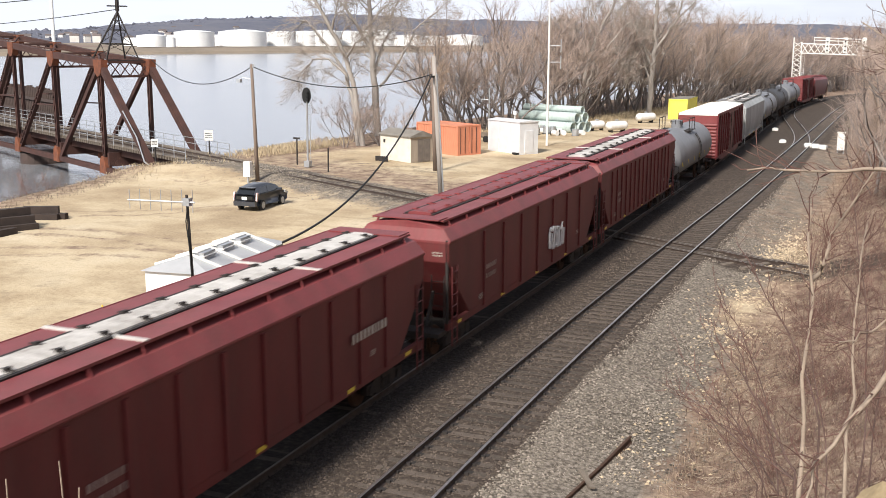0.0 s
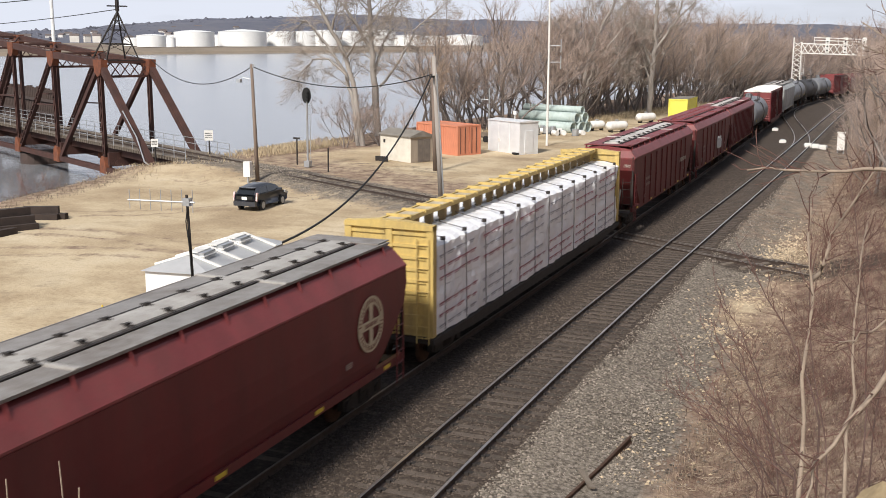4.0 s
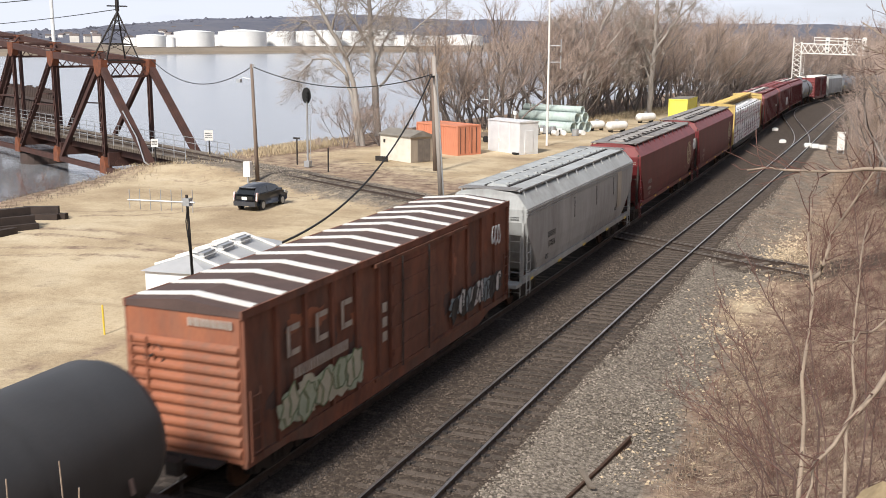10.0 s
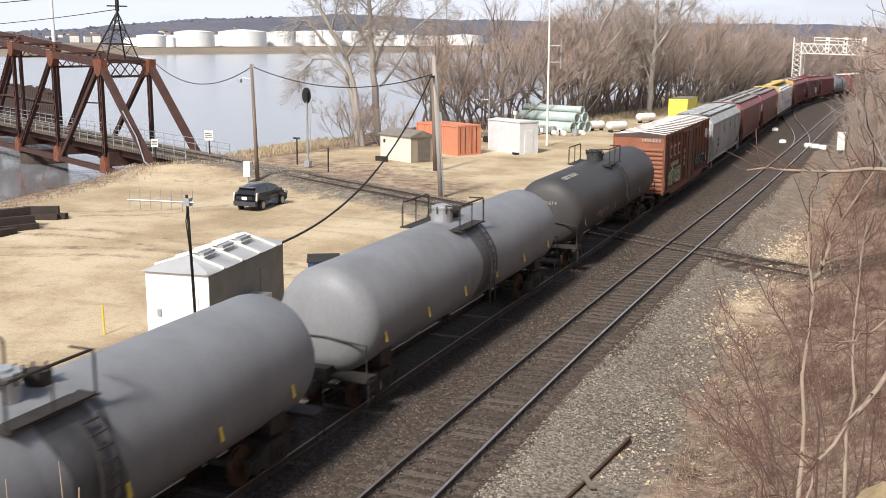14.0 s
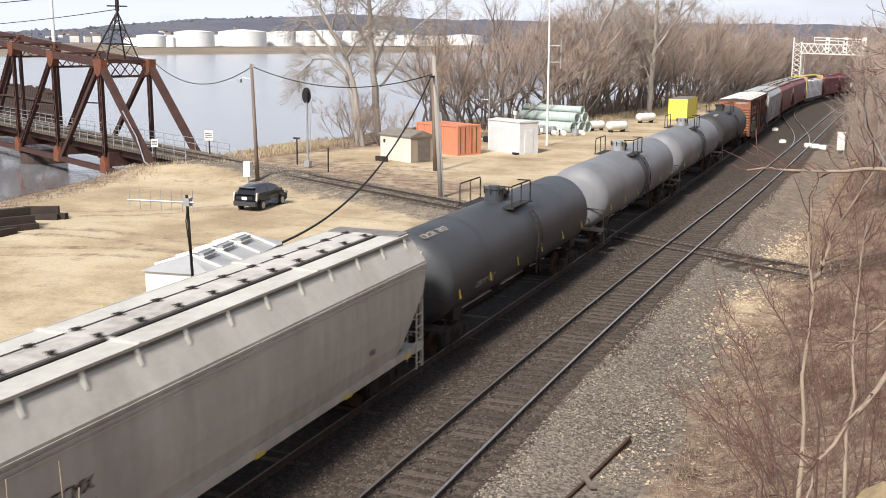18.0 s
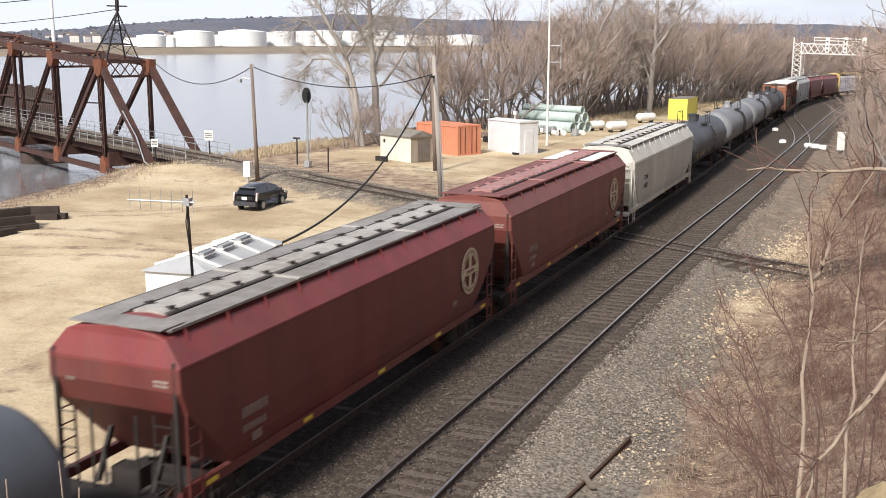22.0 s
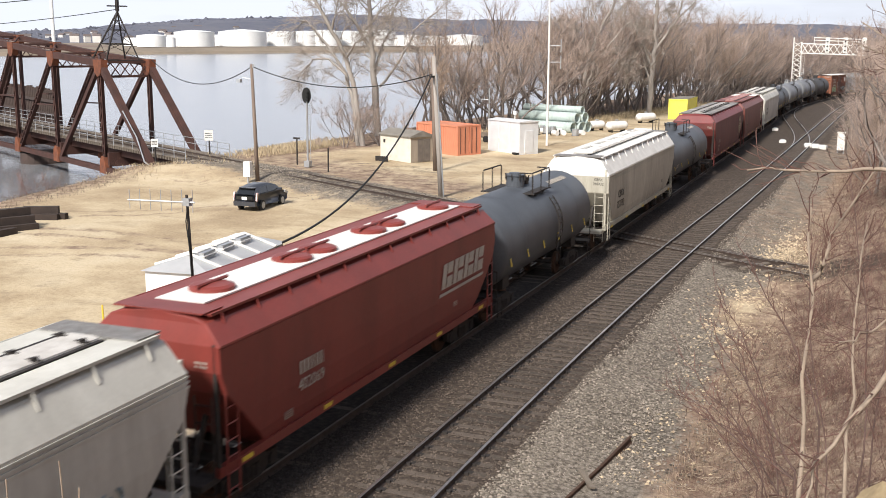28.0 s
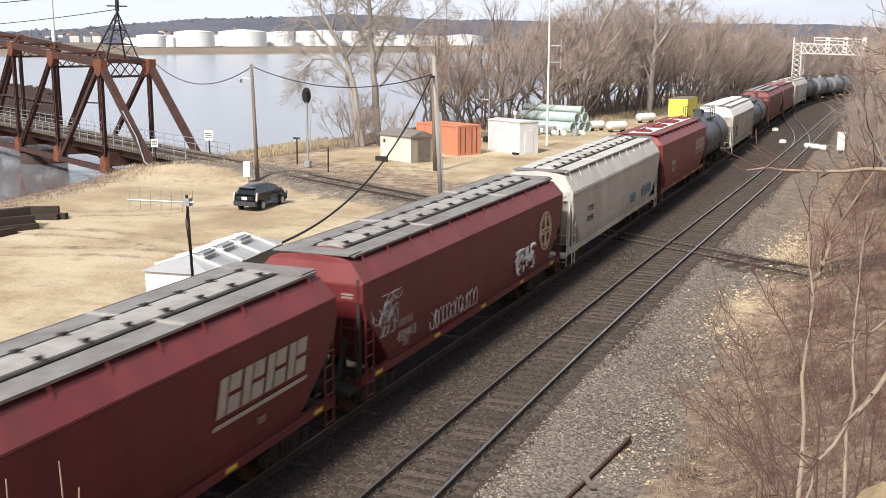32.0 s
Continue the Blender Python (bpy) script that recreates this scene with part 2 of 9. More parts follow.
class Soup:
    """Collects boxes, tubes and plates into one mesh."""

    def __init__(self):
        self.v, self.f = [], []

    def box(self, a, b, m=None, taper=1.0):
        (x0, y0, z0), (x1, y1, z1) = a, b
        k = len(self.v)
        cx, cy = (x0 + x1) / 2, (y0 + y1) / 2
        for z, t in ((z0, 1.0), (z1, taper)):
            for x, y in ((x0, y0), (x1, y0), (x1, y1), (x0, y1)):
                p = Vector((cx + (x - cx) * t, cy + (y - cy) * t, z))
                self.v.append(m @ p if m else p)
        self.f += [tuple(k + i for i in q) for q in ((3, 2, 1, 0), (4, 5, 6, 7), (0, 1, 5, 4), (1, 2, 6, 5), (2, 3, 7, 6), (3, 0, 4, 7))]
        return self

    def tube(self, pts, r, n=6, r1=None, caps=True):
        """A round bar along pts; r at the start, r1 at the end."""
        pts = [Vector(p) for p in pts]
        r1 = r if r1 is None else r1
        k = len(self.v)
        last = len(pts) - 1
        for i, p in enumerate(pts):
            d = (pts[min(i + 1, last)] - pts[max(i - 1, 0)]).normalized()
            a = d.cross(Vector((0, 0, 1)) if abs(d.z) < 0.9 else Vector((1, 0, 0))).normalized()
            b = d.cross(a)
            rr = r + (r1 - r) * i / max(1, last)
            for j in range(n):
                w = 2 * math.pi * j / n
                self.v.append(p + (a * math.cos(w) + b * math.sin(w)) * rr)
        for i in range(last):
            for j in range(n):
                q = (j + 1) % n
                self.f.append((k + i * n + j, k + i * n + q, k + (i + 1) * n + q, k + (i + 1) * n + j))
        if caps:
            self.f.append(tuple(k + j for j in range(n - 1, -1, -1)))
            self.f.append(tuple(k + last * n + j for j in range(n)))
        return self

    def beam(self, a, b, w, h):
        """A rectangular bar from a to b, w wide sideways and h deep."""
        a, b = Vector(a), Vector(b)
        d = (b - a)
        L = d.length
        d.normalize()
        up = Vector((0, 0, 1)) if abs(d.z) < 0.95 else Vector((1, 0, 0))
        s = d.cross(up).normalized()
        t = s.cross(d)
        m = Matrix((s, d, t)).transposed().to_4x4()
        m.translation = a
        return self.box((-w / 2, 0, -h / 2), (w / 2, L, h / 2), m)

    def prism(self, outline, a, b, axis="y"):
        """A flat outline [(u, w)...] pushed from a to b along an axis."""
        k, n = len(self.v), len(outline)
        for c in (a, b):
            for u, w in outline:
                self.v.append(Vector((u, c, w)) if axis == "y" else Vector((c, u, w)) if axis == "x" else Vector((u, w, c)))
        self.f.append(tuple(range(k + n - 1, k - 1, -1)))
        self.f.append(tuple(range(k + n, k + 2 * n)))
        for i in range(n):
            j = (i + 1) % n
            self.f.append((k + i, k + j, k + n + j, k + n + i))
        return self

    def mesh(self, name, material, smooth=False, fix=True):
        me = mesh(name, self.v, self.f, material, smooth)
        if fix:
            bm = bmesh.new()
            bm.from_mesh(me)
            bmesh.ops.recalc_face_normals(bm, faces=bm.faces)
            bm.to_mesh(me)
            bm.free()
        return me


def put(name, me, parent=None, at=None, label=""):
    ob = new(name, me)
    if parent is not None:
        ob.parent = parent
    if at is not None:
        ob.matrix_basis = at if isinstance(at, Matrix) else Matrix.Translation(at)
    if label:
        ob["label"] = label
    if name in ("mark", "car_number", "stencil", "print_bar", "lettering_bar", "graffiti", "twig_spray"):
        ob["kind"] = "stuff"
    return ob


def thing(name, at, label, category, group=""):
    ob = new(name)
    ob.empty_display_size = 0.3
    ob.matrix_basis = at if isinstance(at, Matrix) else Matrix.Translation(at)
    return tagged(ob, label, category, group)


def lettering(text, size, material):
    """A mesh of the words, standing in the xz plane, 1 cm thick, centred."""
    cu = bpy.data.curves.new("lettering", "FONT")
    cu.body, cu.size, cu.extrude = text, size, 0.004
    cu.align_x, cu.align_y = "CENTER", "CENTER"
    cu.resolution_u = 2
    ob = bpy.data.objects.new("lettering", cu)
    me = bpy.data.meshes.new_from_object(ob)
    bpy.data.objects.remove(ob)
    me.transform(Matrix.Rotation(radians(90), 4, "X"))
    me.materials.clear()
    me.materials.append(material)
    return me
# ---------------- the line of the tracks ----------------
STEP = 0.5
S_ALL = np.arange(-420, 640, STEP)


def make_line():
    """The near track: x, y, heading (from +y towards +x) and rail height along its length."""
    k = np.interp(S_ALL, [-10, 0, 30, 60, 100, 160, 220, 420, 470], [0, 0.00179, 0.00151, -0.00042, -0.00022, 0.00028, 0.00266, 0.00272, 0.0])
    th = np.concatenate([[0], np.cumsum((k[1:] + k[:-1]) / 2 * STEP)])
    th -= np.interp(20, S_ALL, th)
    mid = (th[1:] + th[:-1]) / 2
    x = np.concatenate([[0], np.cumsum(np.sin(mid) * STEP)])
    y = np.concatenate([[0], np.cumsum(np.cos(mid) * STEP)])
    x += -9.323 - np.interp(20, S_ALL, x)
    y += 20 - np.interp(20, S_ALL, y)
    z = np.interp(S_ALL, [20, 60, 120, 180, 260], [0, 0.124, -0.1, -0.307, -1.67])
    return x, y, th, z


NEAR = make_line()


def make_far_line():
    """The train's track, beside the near one and slowly drawing away from it."""
    x, y, th, z = NEAR
    o = -(4.181 + 1.747 * np.clip(S_ALL - 40, 0, 60) / 60 + 1.574 * np.clip(S_ALL - 100, 0, 60) / 60)
    o = np.convolve(np.pad(o, 20, mode="edge"), np.ones(41) / 41, "valid")
    x2, y2 = x + o * np.cos(th), y - o * np.sin(th)
    return x2, y2, np.arctan2(np.gradient(x2), np.gradient(y2)), z


FARL = make_far_line()


def on(line, s, o=0.0, z=0.0):
    X, Y, T, Z = (float(np.interp(s, S_ALL, v)) for v in line)
    return Vector((X + o * math.cos(T), Y - o * math.sin(T), Z + z))


def rz_on(line, s):
    """Turn about z, in degrees, that lays local +x along the line."""
    return 90 - math.degrees(float(np.interp(s, S_ALL, line[2])))


# the bridge branch, straight over the diamond
CROSS = Vector((-8.63, 51.71, 0))
BU = Vector((-0.8777, 0.4792, 0)).normalized()
BN = Vector((0.4792, 0.8777, 0)).normalized()

# ---------------- ground ----------------
WATER_Z = -4.2


def smooth(a, b, v):
    t = np.clip((v - a) / (b - a), 0, 1)
    return t * t * (3 - 2 * t)


def shore_x(y):
    return np.interp(y, [-200, 20, 55, 70, 86, 105, 130, 160, 200, 300, 420, 700], [-52, -51.5, -55, -58, -56.5, -56.5, -55, -52, -50, -44, -30, 40])


def ground_z(x, y):
    x, y = np.asarray(x, float), np.asarray(y, float)
    zp = np.interp(y, [20, 60, 120, 180, 260], [0, 0.124, -0.1, -0.307, -1.67])
    nx = np.interp(y, NEAR[1], NEAR[0])
    fx = np.interp(y, FARL[1], FARL[0])
    d = np.minimum(np.abs(x - nx), np.abs(x - fx))
    between = (x < nx) & (x > fx)
    bed = 1 - smooth(1.6, 4.0, d)
    bed = np.where(between, 1.0, bed)
    base = -0.55 + zp
    z = base + bed * 0.372
    # branch track bed
    a = (x - CROSS.x) * BU.x + (y - CROSS.y) * BU.y
    n = (x - CROSS.x) * BN.x + (y - CROSS.y) * BN.y
    br = (1 - smooth(1.6, 3.2, np.abs(n))) * np.where(a > -14, 1.0, 0.0) * np.where(a < 56, 1.0, 0.0)
    z = np.maximum(z, base + br * (0.372 - zp * br))
    # low sandy mound by the bridge end
    z = z + 0.75 * np.exp(-(((x + 49) / 6.5) ** 2 + ((y - 69) / 3.2) ** 2))
    # bank of the river
    sx = shore_x(y)
    z = z - 6.0 * smooth(0.0, 7.0, sx + 2.5 - x)
    # hillside to the right of the line
    hx = np.interp(y, [-60, 0, 18, 30, 60, 110, 200, 300, 420], [-6, -5.2, -3.6, -3.2, -2.6, -2.6, -1.0, 12, 60])
    z = z + np.clip(x - hx, 0, 14) * (0.36 + (1.45 * (1 - smooth(6, 24, y)) + 1.2 * (1 - smooth(3, 8, y))) * smooth(-60, -20, y))
    z = np.where(y < 26, np.minimum(z, np.maximum(np.minimum(8.2, 9.0 - 0.47 * y), 1.6)), z)
    # unseen rise out of view, added to block low sky light from the right
    z = z + np.clip(x - 9, 0, 34) * 0.75 * smooth(-90, -40, y) * (1 - smooth(150, 230, y))
    return z


def rough(x, y):
    r = np.zeros(x.shape)
    for k, (amp, fr) in enumerate(((0.05, 0.21), (0.03, 0.63), (0.015, 1.7))):
        r += amp * (np.sin(x * fr + 1.7 * k + 1.3 * np.sin(y * fr * 0.7)) * np.cos(y * fr * 1.1 + 0.6 * k + np.sin(x * fr * 0.9)))
    return r


def ground_material():
    m = bpy.data.materials.new("yard_and_trackside_ground")
    m.use_nodes = True
    nt = m.node_tree
    b = nt.nodes["Principled BSDF"]
    b.inputs["Roughness"].default_value = 0.95
    b.inputs["Specular IOR Level"].default_value = 0.2
    co = nt.nodes.new("ShaderNodeTexCoord").outputs["Object"]

    def noisy(scale, detail=6, rough_=0.6):
        n = nt.nodes.new("ShaderNodeTexNoise")
        n.inputs["Scale"].default_value, n.inputs["Detail"].default_value, n.inputs["Roughness"].default_value = scale, detail, rough_
        nt.links.new(co, n.inputs["Vector"])
        return n.outputs["Fac"]

    def ramp(fac, stops):
        r = nt.nodes.new("ShaderNodeValToRGB")
        e = r.color_ramp.elements
        while len(e) < len(stops):
            e.new(0.5)
        for el, (p, c) in zip(e, stops):
            el.position, el.color = p, (*c, 1)
        nt.links.new(fac, r.inputs["Fac"])
        return r.outputs["Color"]

    def mixc(fac, a, c):
        mx = nt.nodes.new("ShaderNodeMix")
        mx.data_type = "RGBA"
        nt.links.new(fac, mx.inputs[0])
        nt.links.new(a, mx.inputs[6])
        nt.links.new(c, mx.inputs[7])
        return mx.outputs[2]

    def maths(op, a, c=None, v=0.0):
        mm = nt.nodes.new("ShaderNodeMath")
        mm.operation = op
        nt.links.new(a, mm.inputs[0])
        if c is not None:
            nt.links.new(c, mm.inputs[1])
        else:
            mm.inputs[1].default_value = v
        return mm.outputs[0]

    sand = ramp(noisy(0.16), [(0.30, (0.24, 0.165, 0.098)), (0.42, (0.37, 0.275, 0.17)), (0.54, (0.51, 0.405, 0.265)), (0.70, (0.60, 0.505, 0.36))])
    grit = ramp(noisy(7.0), [(0.36, (0.22, 0.17, 0.11)), (0.5, (0.46, 0.375, 0.25)), (0.7, (0.56, 0.475, 0.34))])
    half = nt.nodes.new("ShaderNodeValue")
    half.outputs[0].default_value = 0.28
    sand = mixc(half.outputs[0], sand, grit)
    # wheel-worn streaks across the yard
    warp = nt.nodes.new("ShaderNodeMapping")
    warp.inputs["Rotation"].default_value = (0, 0, 0.55)
    warp.inputs["Scale"].default_value = (0.16, 0.5, 1)
    nt.links.new(co, warp.inputs["Vector"])
    streak = nt.nodes.new("ShaderNodeTexNoise")
    streak.inputs["Scale"].default_value, streak.inputs["Detail"].default_value, streak.inputs["Distortion"].default_value = 0.9, 7, 0.8
    nt.links.new(warp.outputs["Vector"], streak.inputs["Vector"])
    worn = nt.nodes.new("ShaderNodeMapRange")
    worn.inputs["From Min"].default_value, worn.inputs["From Max"].default_value = 0.52, 0.68
    worn.inputs["To Max"].default_value = 0.6
    nt.links.new(streak.outputs["Fac"], worn.inputs["Value"])
    mud = ramp(noisy(2.2), [(0.35, (0.25, 0.18, 0.11)), (0.65, (0.43, 0.335, 0.215))])
    sand = mixc(worn.outputs["Result"], sand, mud)
    scuff = nt.nodes.new("ShaderNodeMapRange")
    scuff.inputs["From Min"].default_value, scuff.inputs["From Max"].default_value, scuff.inputs["To Max"].default_value = 0.56, 0.68, 0.6
    nt.links.new(noisy(0.75, 9, 0.74), scuff.inputs["Value"])
    sand = mixc(scuff.outputs["Result"], sand, ramp(noisy(5.0), [(0.35, (0.17, 0.125, 0.08)), (0.65, (0.36, 0.285, 0.19))]))
    gravel = ramp(noisy(9.0, 4), [(0.36, (0.08, 0.066, 0.053)), (0.52, (0.18, 0.152, 0.122)), (0.68, (0.29, 0.252, 0.21))])
    dark = ramp(noisy(6.0, 5), [(0.34, (0.035, 0.026, 0.021)), (0.55, (0.072, 0.055, 0.043)), (0.72, (0.13, 0.103, 0.083))])
    grass = ramp(noisy(1.3, 8, 0.7), [(0.30, (0.10, 0.062, 0.045)), (0.43, (0.185, 0.123, 0.09)), (0.53, (0.265, 0.19, 0.138)), (0.63, (0.37, 0.28, 0.195)), (0.76, (0.52, 0.42, 0.295))])
    # masks painted into the mesh: what the ground is made of
    at = nt.nodes.new("ShaderNodeAttribute")
    at.attribute_name = "soil"
    sp = nt.nodes.new("ShaderNodeSeparateColor")
    nt.links.new(at.outputs["Color"], sp.inputs["Color"])
    wob = maths("MULTIPLY", maths("SUBTRACT", noisy(1.1, 9, 0.72), None, 0.5), None, 1.7)

    def mask(ch):
        s = maths("ADD", sp.outputs[ch], wob)
        r = nt.nodes.new("ShaderNodeMapRange")
        r.inputs["From Min"].default_value, r.inputs["From Max"].default_value = 0.30, 0.72
        nt.links.new(s, r.inputs["Value"])
        return r.outputs["Result"]

    col = mixc(mask("Green"), sand, grass)
    col = mixc(mask("Blue"), col, gravel)
    col = mixc(mask("Red"), col, dark)
    # oily bed whose colour also deepens the train's shade
    oily_shaded = ramp(noisy(6.0, 5), [(0.34, (0.022, 0.018, 0.016)), (0.55, (0.045, 0.036, 0.031)), (0.72, (0.085, 0.07, 0.06))])
    col = mixc(at.outputs["Alpha"], col, oily_shaded)
    nt.links.new(col, b.inputs["Base Color"])
    bp = nt.nodes.new("ShaderNodeBump")
    bp.inputs["Strength"].default_value, bp.inputs["Distance"].default_value = 0.5, 0.05
    nt.links.new(noisy(11.0, 5), bp.inputs["Height"])
    nt.links.new(bp.outputs["Normal"], b.inputs["Normal"])
    return m


def build_ground():
    def axis(lo, hi, step, outer):
        return np.array(sorted([-v for v in outer if -v < lo] + list(np.arange(lo, hi + 0.01, step)) + [v for v in outer if v > hi]))
    xs = np.concatenate([[-4000, -1500, -500, -150, -90, -75], np.arange(-64, -24, 1.0), np.arange(-24, 8, 0.5), np.arange(8, 60, 2.0), [80, 120, 250, 700, 1500, 4000]])
    ys = np.concatenate([[-4000, -1000, -400, -200, -120], np.arange(-80, 16, 4.0), np.arange(16, 76, 0.5), np.arange(76, 130, 1.0), np.arange(130, 300, 3.0), np.arange(300, 480, 10.0), [520, 700, 1200, 2000, 4000]])
    X, Y = np.meshgrid(xs, ys)
    Z = ground_z(X, Y) + rough(X, Y)
    nx_ = np.interp(Y, NEAR[1], NEAR[0])
    fx_ = np.interp(Y, FARL[1], FARL[0])
    flat = np.minimum(np.abs(X - nx_), np.abs(X - fx_)) < 2.2
    Z = np.where(flat, ground_z(X, Y), Z)
    n, m = len(ys), len(xs)
    verts = np.stack([X.ravel(), Y.ravel(), Z.ravel()], 1).tolist()
    faces = [(j * m + i, j * m + i + 1, (j + 1) * m + i + 1, (j + 1) * m + i) for j in range(n - 1) for i in range(m - 1)]
    me = mesh("ground", verts, faces, ground_material(), True)
    col = me.color_attributes.new("soil", "FLOAT_COLOR", "POINT")
    dn = X - nx_
    a = (X - CROSS.x) * BU.x + (Y - CROSS.y) * BU.y
    nn = np.abs((X - CROSS.x) * BN.x + (Y - CROSS.y) * BN.y)
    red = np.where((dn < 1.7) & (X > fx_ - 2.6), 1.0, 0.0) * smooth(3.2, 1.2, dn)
    red = np.maximum(red, (1 - smooth(1.3, 2.4, nn)) * np.where((a > -16) & (a < 60), np.where(a > 10, 0.52, 0.9), 0))
    red = np.maximum(red, np.where(Y > 105, (1 - smooth(2.0, 9.0, np.abs(dn + 3))) * 0.9, 0))
    red = np.maximum(red, 0.34 * np.exp(-(((X + 36) / 10) ** 2 + ((Y - 79) / 4.5) ** 2)))
    blue = (1 - smooth(3.6, 6.0, dn)) * (dn > 1.0) * (1 - 0.45 * smooth(48, 60, Y))
    blue = np.maximum(blue, (1 - smooth(2.4, 4.6, nn)) * np.where((a > 2) & (a < 60), 0.72, 0))
    blue = np.maximum(blue, (1 - smooth(2.6, 4.4, np.abs(X - fx_))) * 0.7)
    bare = np.exp(-(((X + 4.5) / 1.2) ** 2 + ((Y - 41.8) / 3.0) ** 2)) + np.exp(-(((X + 3.4) / 1.2) ** 2 + ((Y - 54) / 4.0) ** 2))
    green = np.where(dn > 0.5, 1.0, 0.0) - 0.55 * np.clip(bare, 0, 1)
    blue = blue * (1 - 0.8 * np.clip(bare, 0, 1))
    far_side = (X - CROSS.x) * BN.x + (Y - CROSS.y) * BN.y
    dirt = smooth(1.5, 3.0, far_side) * (1 - smooth(7.0, 13.0, far_side)) * smooth(18, 26, a) * 0.64
    green = np.maximum(green, dirt)
    sx = shore_x(Y)
    green = np.maximum(green, smooth(7.5, 2.0, X - sx) * np.where(Y > 78, 1, 0.75))
    tl = np.interp(Y, [60, 86, 100, 114, 154, 189, 260], [-60, -50, -46, -42, -33, -26, -20])
    green = np.maximum(green, smooth(3.0, -1.0, X - tl))
    green = np.maximum(green, smooth(200, 230, Y))
    green = np.maximum(green, 0.06 + 0.22 * np.exp(-(((X + 47) / 9) ** 2 + ((Y - 66) / 6) ** 2)) + 0.05 * np.exp(-(((X + 28) / 6) ** 2 + ((Y - 52) / 9) ** 2)))
    blue = np.maximum(blue, 0.34 * np.exp(-(((X + 25) / 5) ** 2 + ((Y - 58) / 6) ** 2)))
    for cx, cy, rad in ((-38, 30, 14.0), (-38, 30, 15.8), (-30, 20, 21.0), (-30, 20, 22.8), (-52, 66, 17.0), (-52, 66, 18.7)):
        ring = np.abs(np.hypot(X - cx, Y - cy) - rad)
        green = np.maximum(green, 0.50 * (1 - smooth(0.2, 0.7, ring)) * (X < -18))
    # alpha: strip along the train's track, darkened for oil and the train's shade
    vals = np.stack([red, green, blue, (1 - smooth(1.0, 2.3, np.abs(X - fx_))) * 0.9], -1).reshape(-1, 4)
    col.data.foreach_set("color", vals.astype(np.float32).ravel())
    g = put("ground", me)
    tagged(g, "sandy yard, gravel shoulder and dry grass ground", "ground", kind="structure")


build_ground()


def water_material():
    m = bpy.data.materials.new("river_water")
    m.use_nodes = True
    nt = m.node_tree
    b = nt.nodes["Principled BSDF"]
    b.inputs["Base Color"].default_value = (0.20, 0.205, 0.215, 1)
    b.inputs["Roughness"].default_value = 0.16
    b.inputs["IOR"].default_value = 1.33
    co = nt.nodes.new("ShaderNodeTexCoord")
    mp = nt.nodes.new("ShaderNodeMapping")
    mp.inputs["Rotation"].default_value = (0, 0, 0.5)
    mp.inputs["Scale"].default_value = (0.35, 1.0, 1.0)
    n = nt.nodes.new("ShaderNodeTexNoise")
    n.inputs["Scale"].default_value, n.inputs["Detail"].default_value = 0.7, 5
    bp = nt.nodes.new("ShaderNodeBump")
    bp.inputs["Strength"].default_value, bp.inputs["Distance"].default_value = 0.25, 0.15
    nt.links.new(co.outputs["Object"], mp.inputs["Vector"])
    nt.links.new(mp.outputs["Vector"], n.inputs["Vector"])
    nt.links.new(n.outputs["Fac"], bp.inputs["Height"])
    nt.links.new(bp.outputs["Normal"], b.inputs["Normal"])
    return m


w = put("water", mesh("water", [(-4000, -3000, WATER_Z), (-40, -3000, WATER_Z), (-40, 330, WATER_Z), (300, 900, WATER_Z), (900, 4000, WATER_Z), (-4000, 4000, WATER_Z)], [(0, 1, 2, 3, 4, 5)], water_material()))
tagged(w, "wide calm grey-blue river", "river", kind="structure")

# ---------------- far bank, storage tanks and hills ----------------
M_FARBANK = mat("far_bank_earth", (0.27, 0.215, 0.16), (0.17, 0.14, 0.105), 0.02, 0.95, 0, 0, 0.2)
M_FARFIELD = mat("far_brown_field", (0.23, 0.165, 0.13), (0.17, 0.125, 0.10), 0.01, 0.95, 0, 0, 0.2)
# slate blue stands for distance haze, put into the hill's colour
M_FARWOOD = mat("far_hazy_woods", (0.085, 0.092, 0.125), (0.13, 0.13, 0.15), 0.012, 1.0, 0, 0, 0.09)
F0, F1 = Vector((-641, 647, 0)), Vector((-383, 1335, 0))
FU = (F1 - F0).normalized()
FN = Vector((-FU.y, FU.x, 0))


def far_strip(name, offs, zs, a0, a1, n, material, label, jag=0.0, seed=1):
    rnd = random.Random(seed)
    verts, faces = [], []
    m = len(offs)
    for i in range(n + 1):
        a = a0 + (a1 - a0) * i / n
        for j in range(m):
            p = F0 + FU * a + FN * offs[j]
            k = zs[j](a) if callable(zs[j]) else zs[j]
            verts.append((p.x, p.y, k + (rnd.uniform(-jag, jag) if j == m - 1 else 0)))
    for i in range(n):
        for j in range(m - 1):
            faces.append((i * m + j, (i + 1) * m + j, (i + 1) * m + j + 1, i * m + j + 1))
    ob = put(name, mesh(name, verts, faces, material))
    return tagged(ob, label, "river bank" if "bank" in name else "hill", kind="structure")


far_strip("far_bank", [0, 4, 20, 700], [-5.0, -2.0, 0.5, 2.0], -900, 1500, 120, M_FARBANK, "low brown far bank of the river", 0.4)
far_strip("far_field", [150, 420, 700, 720], [1.0, 7.0, 14.0, 2.0], -900, 190, 30, M_FARFIELD, "brown rising field on the far bank")


def ridge(a):
    return float(np.interp(a, [-1600, 389, 603, 726, 880, 1130, 1337, 1528, 1785, 2600, 3622, 5300], [12, 14, 18, 27, 40, 54, 64, 72, 65, 65, 74, 88])) + 1.5 * math.sin(a * 0.0113 + 2) + 1.0 * math.sin(a * 0.031)


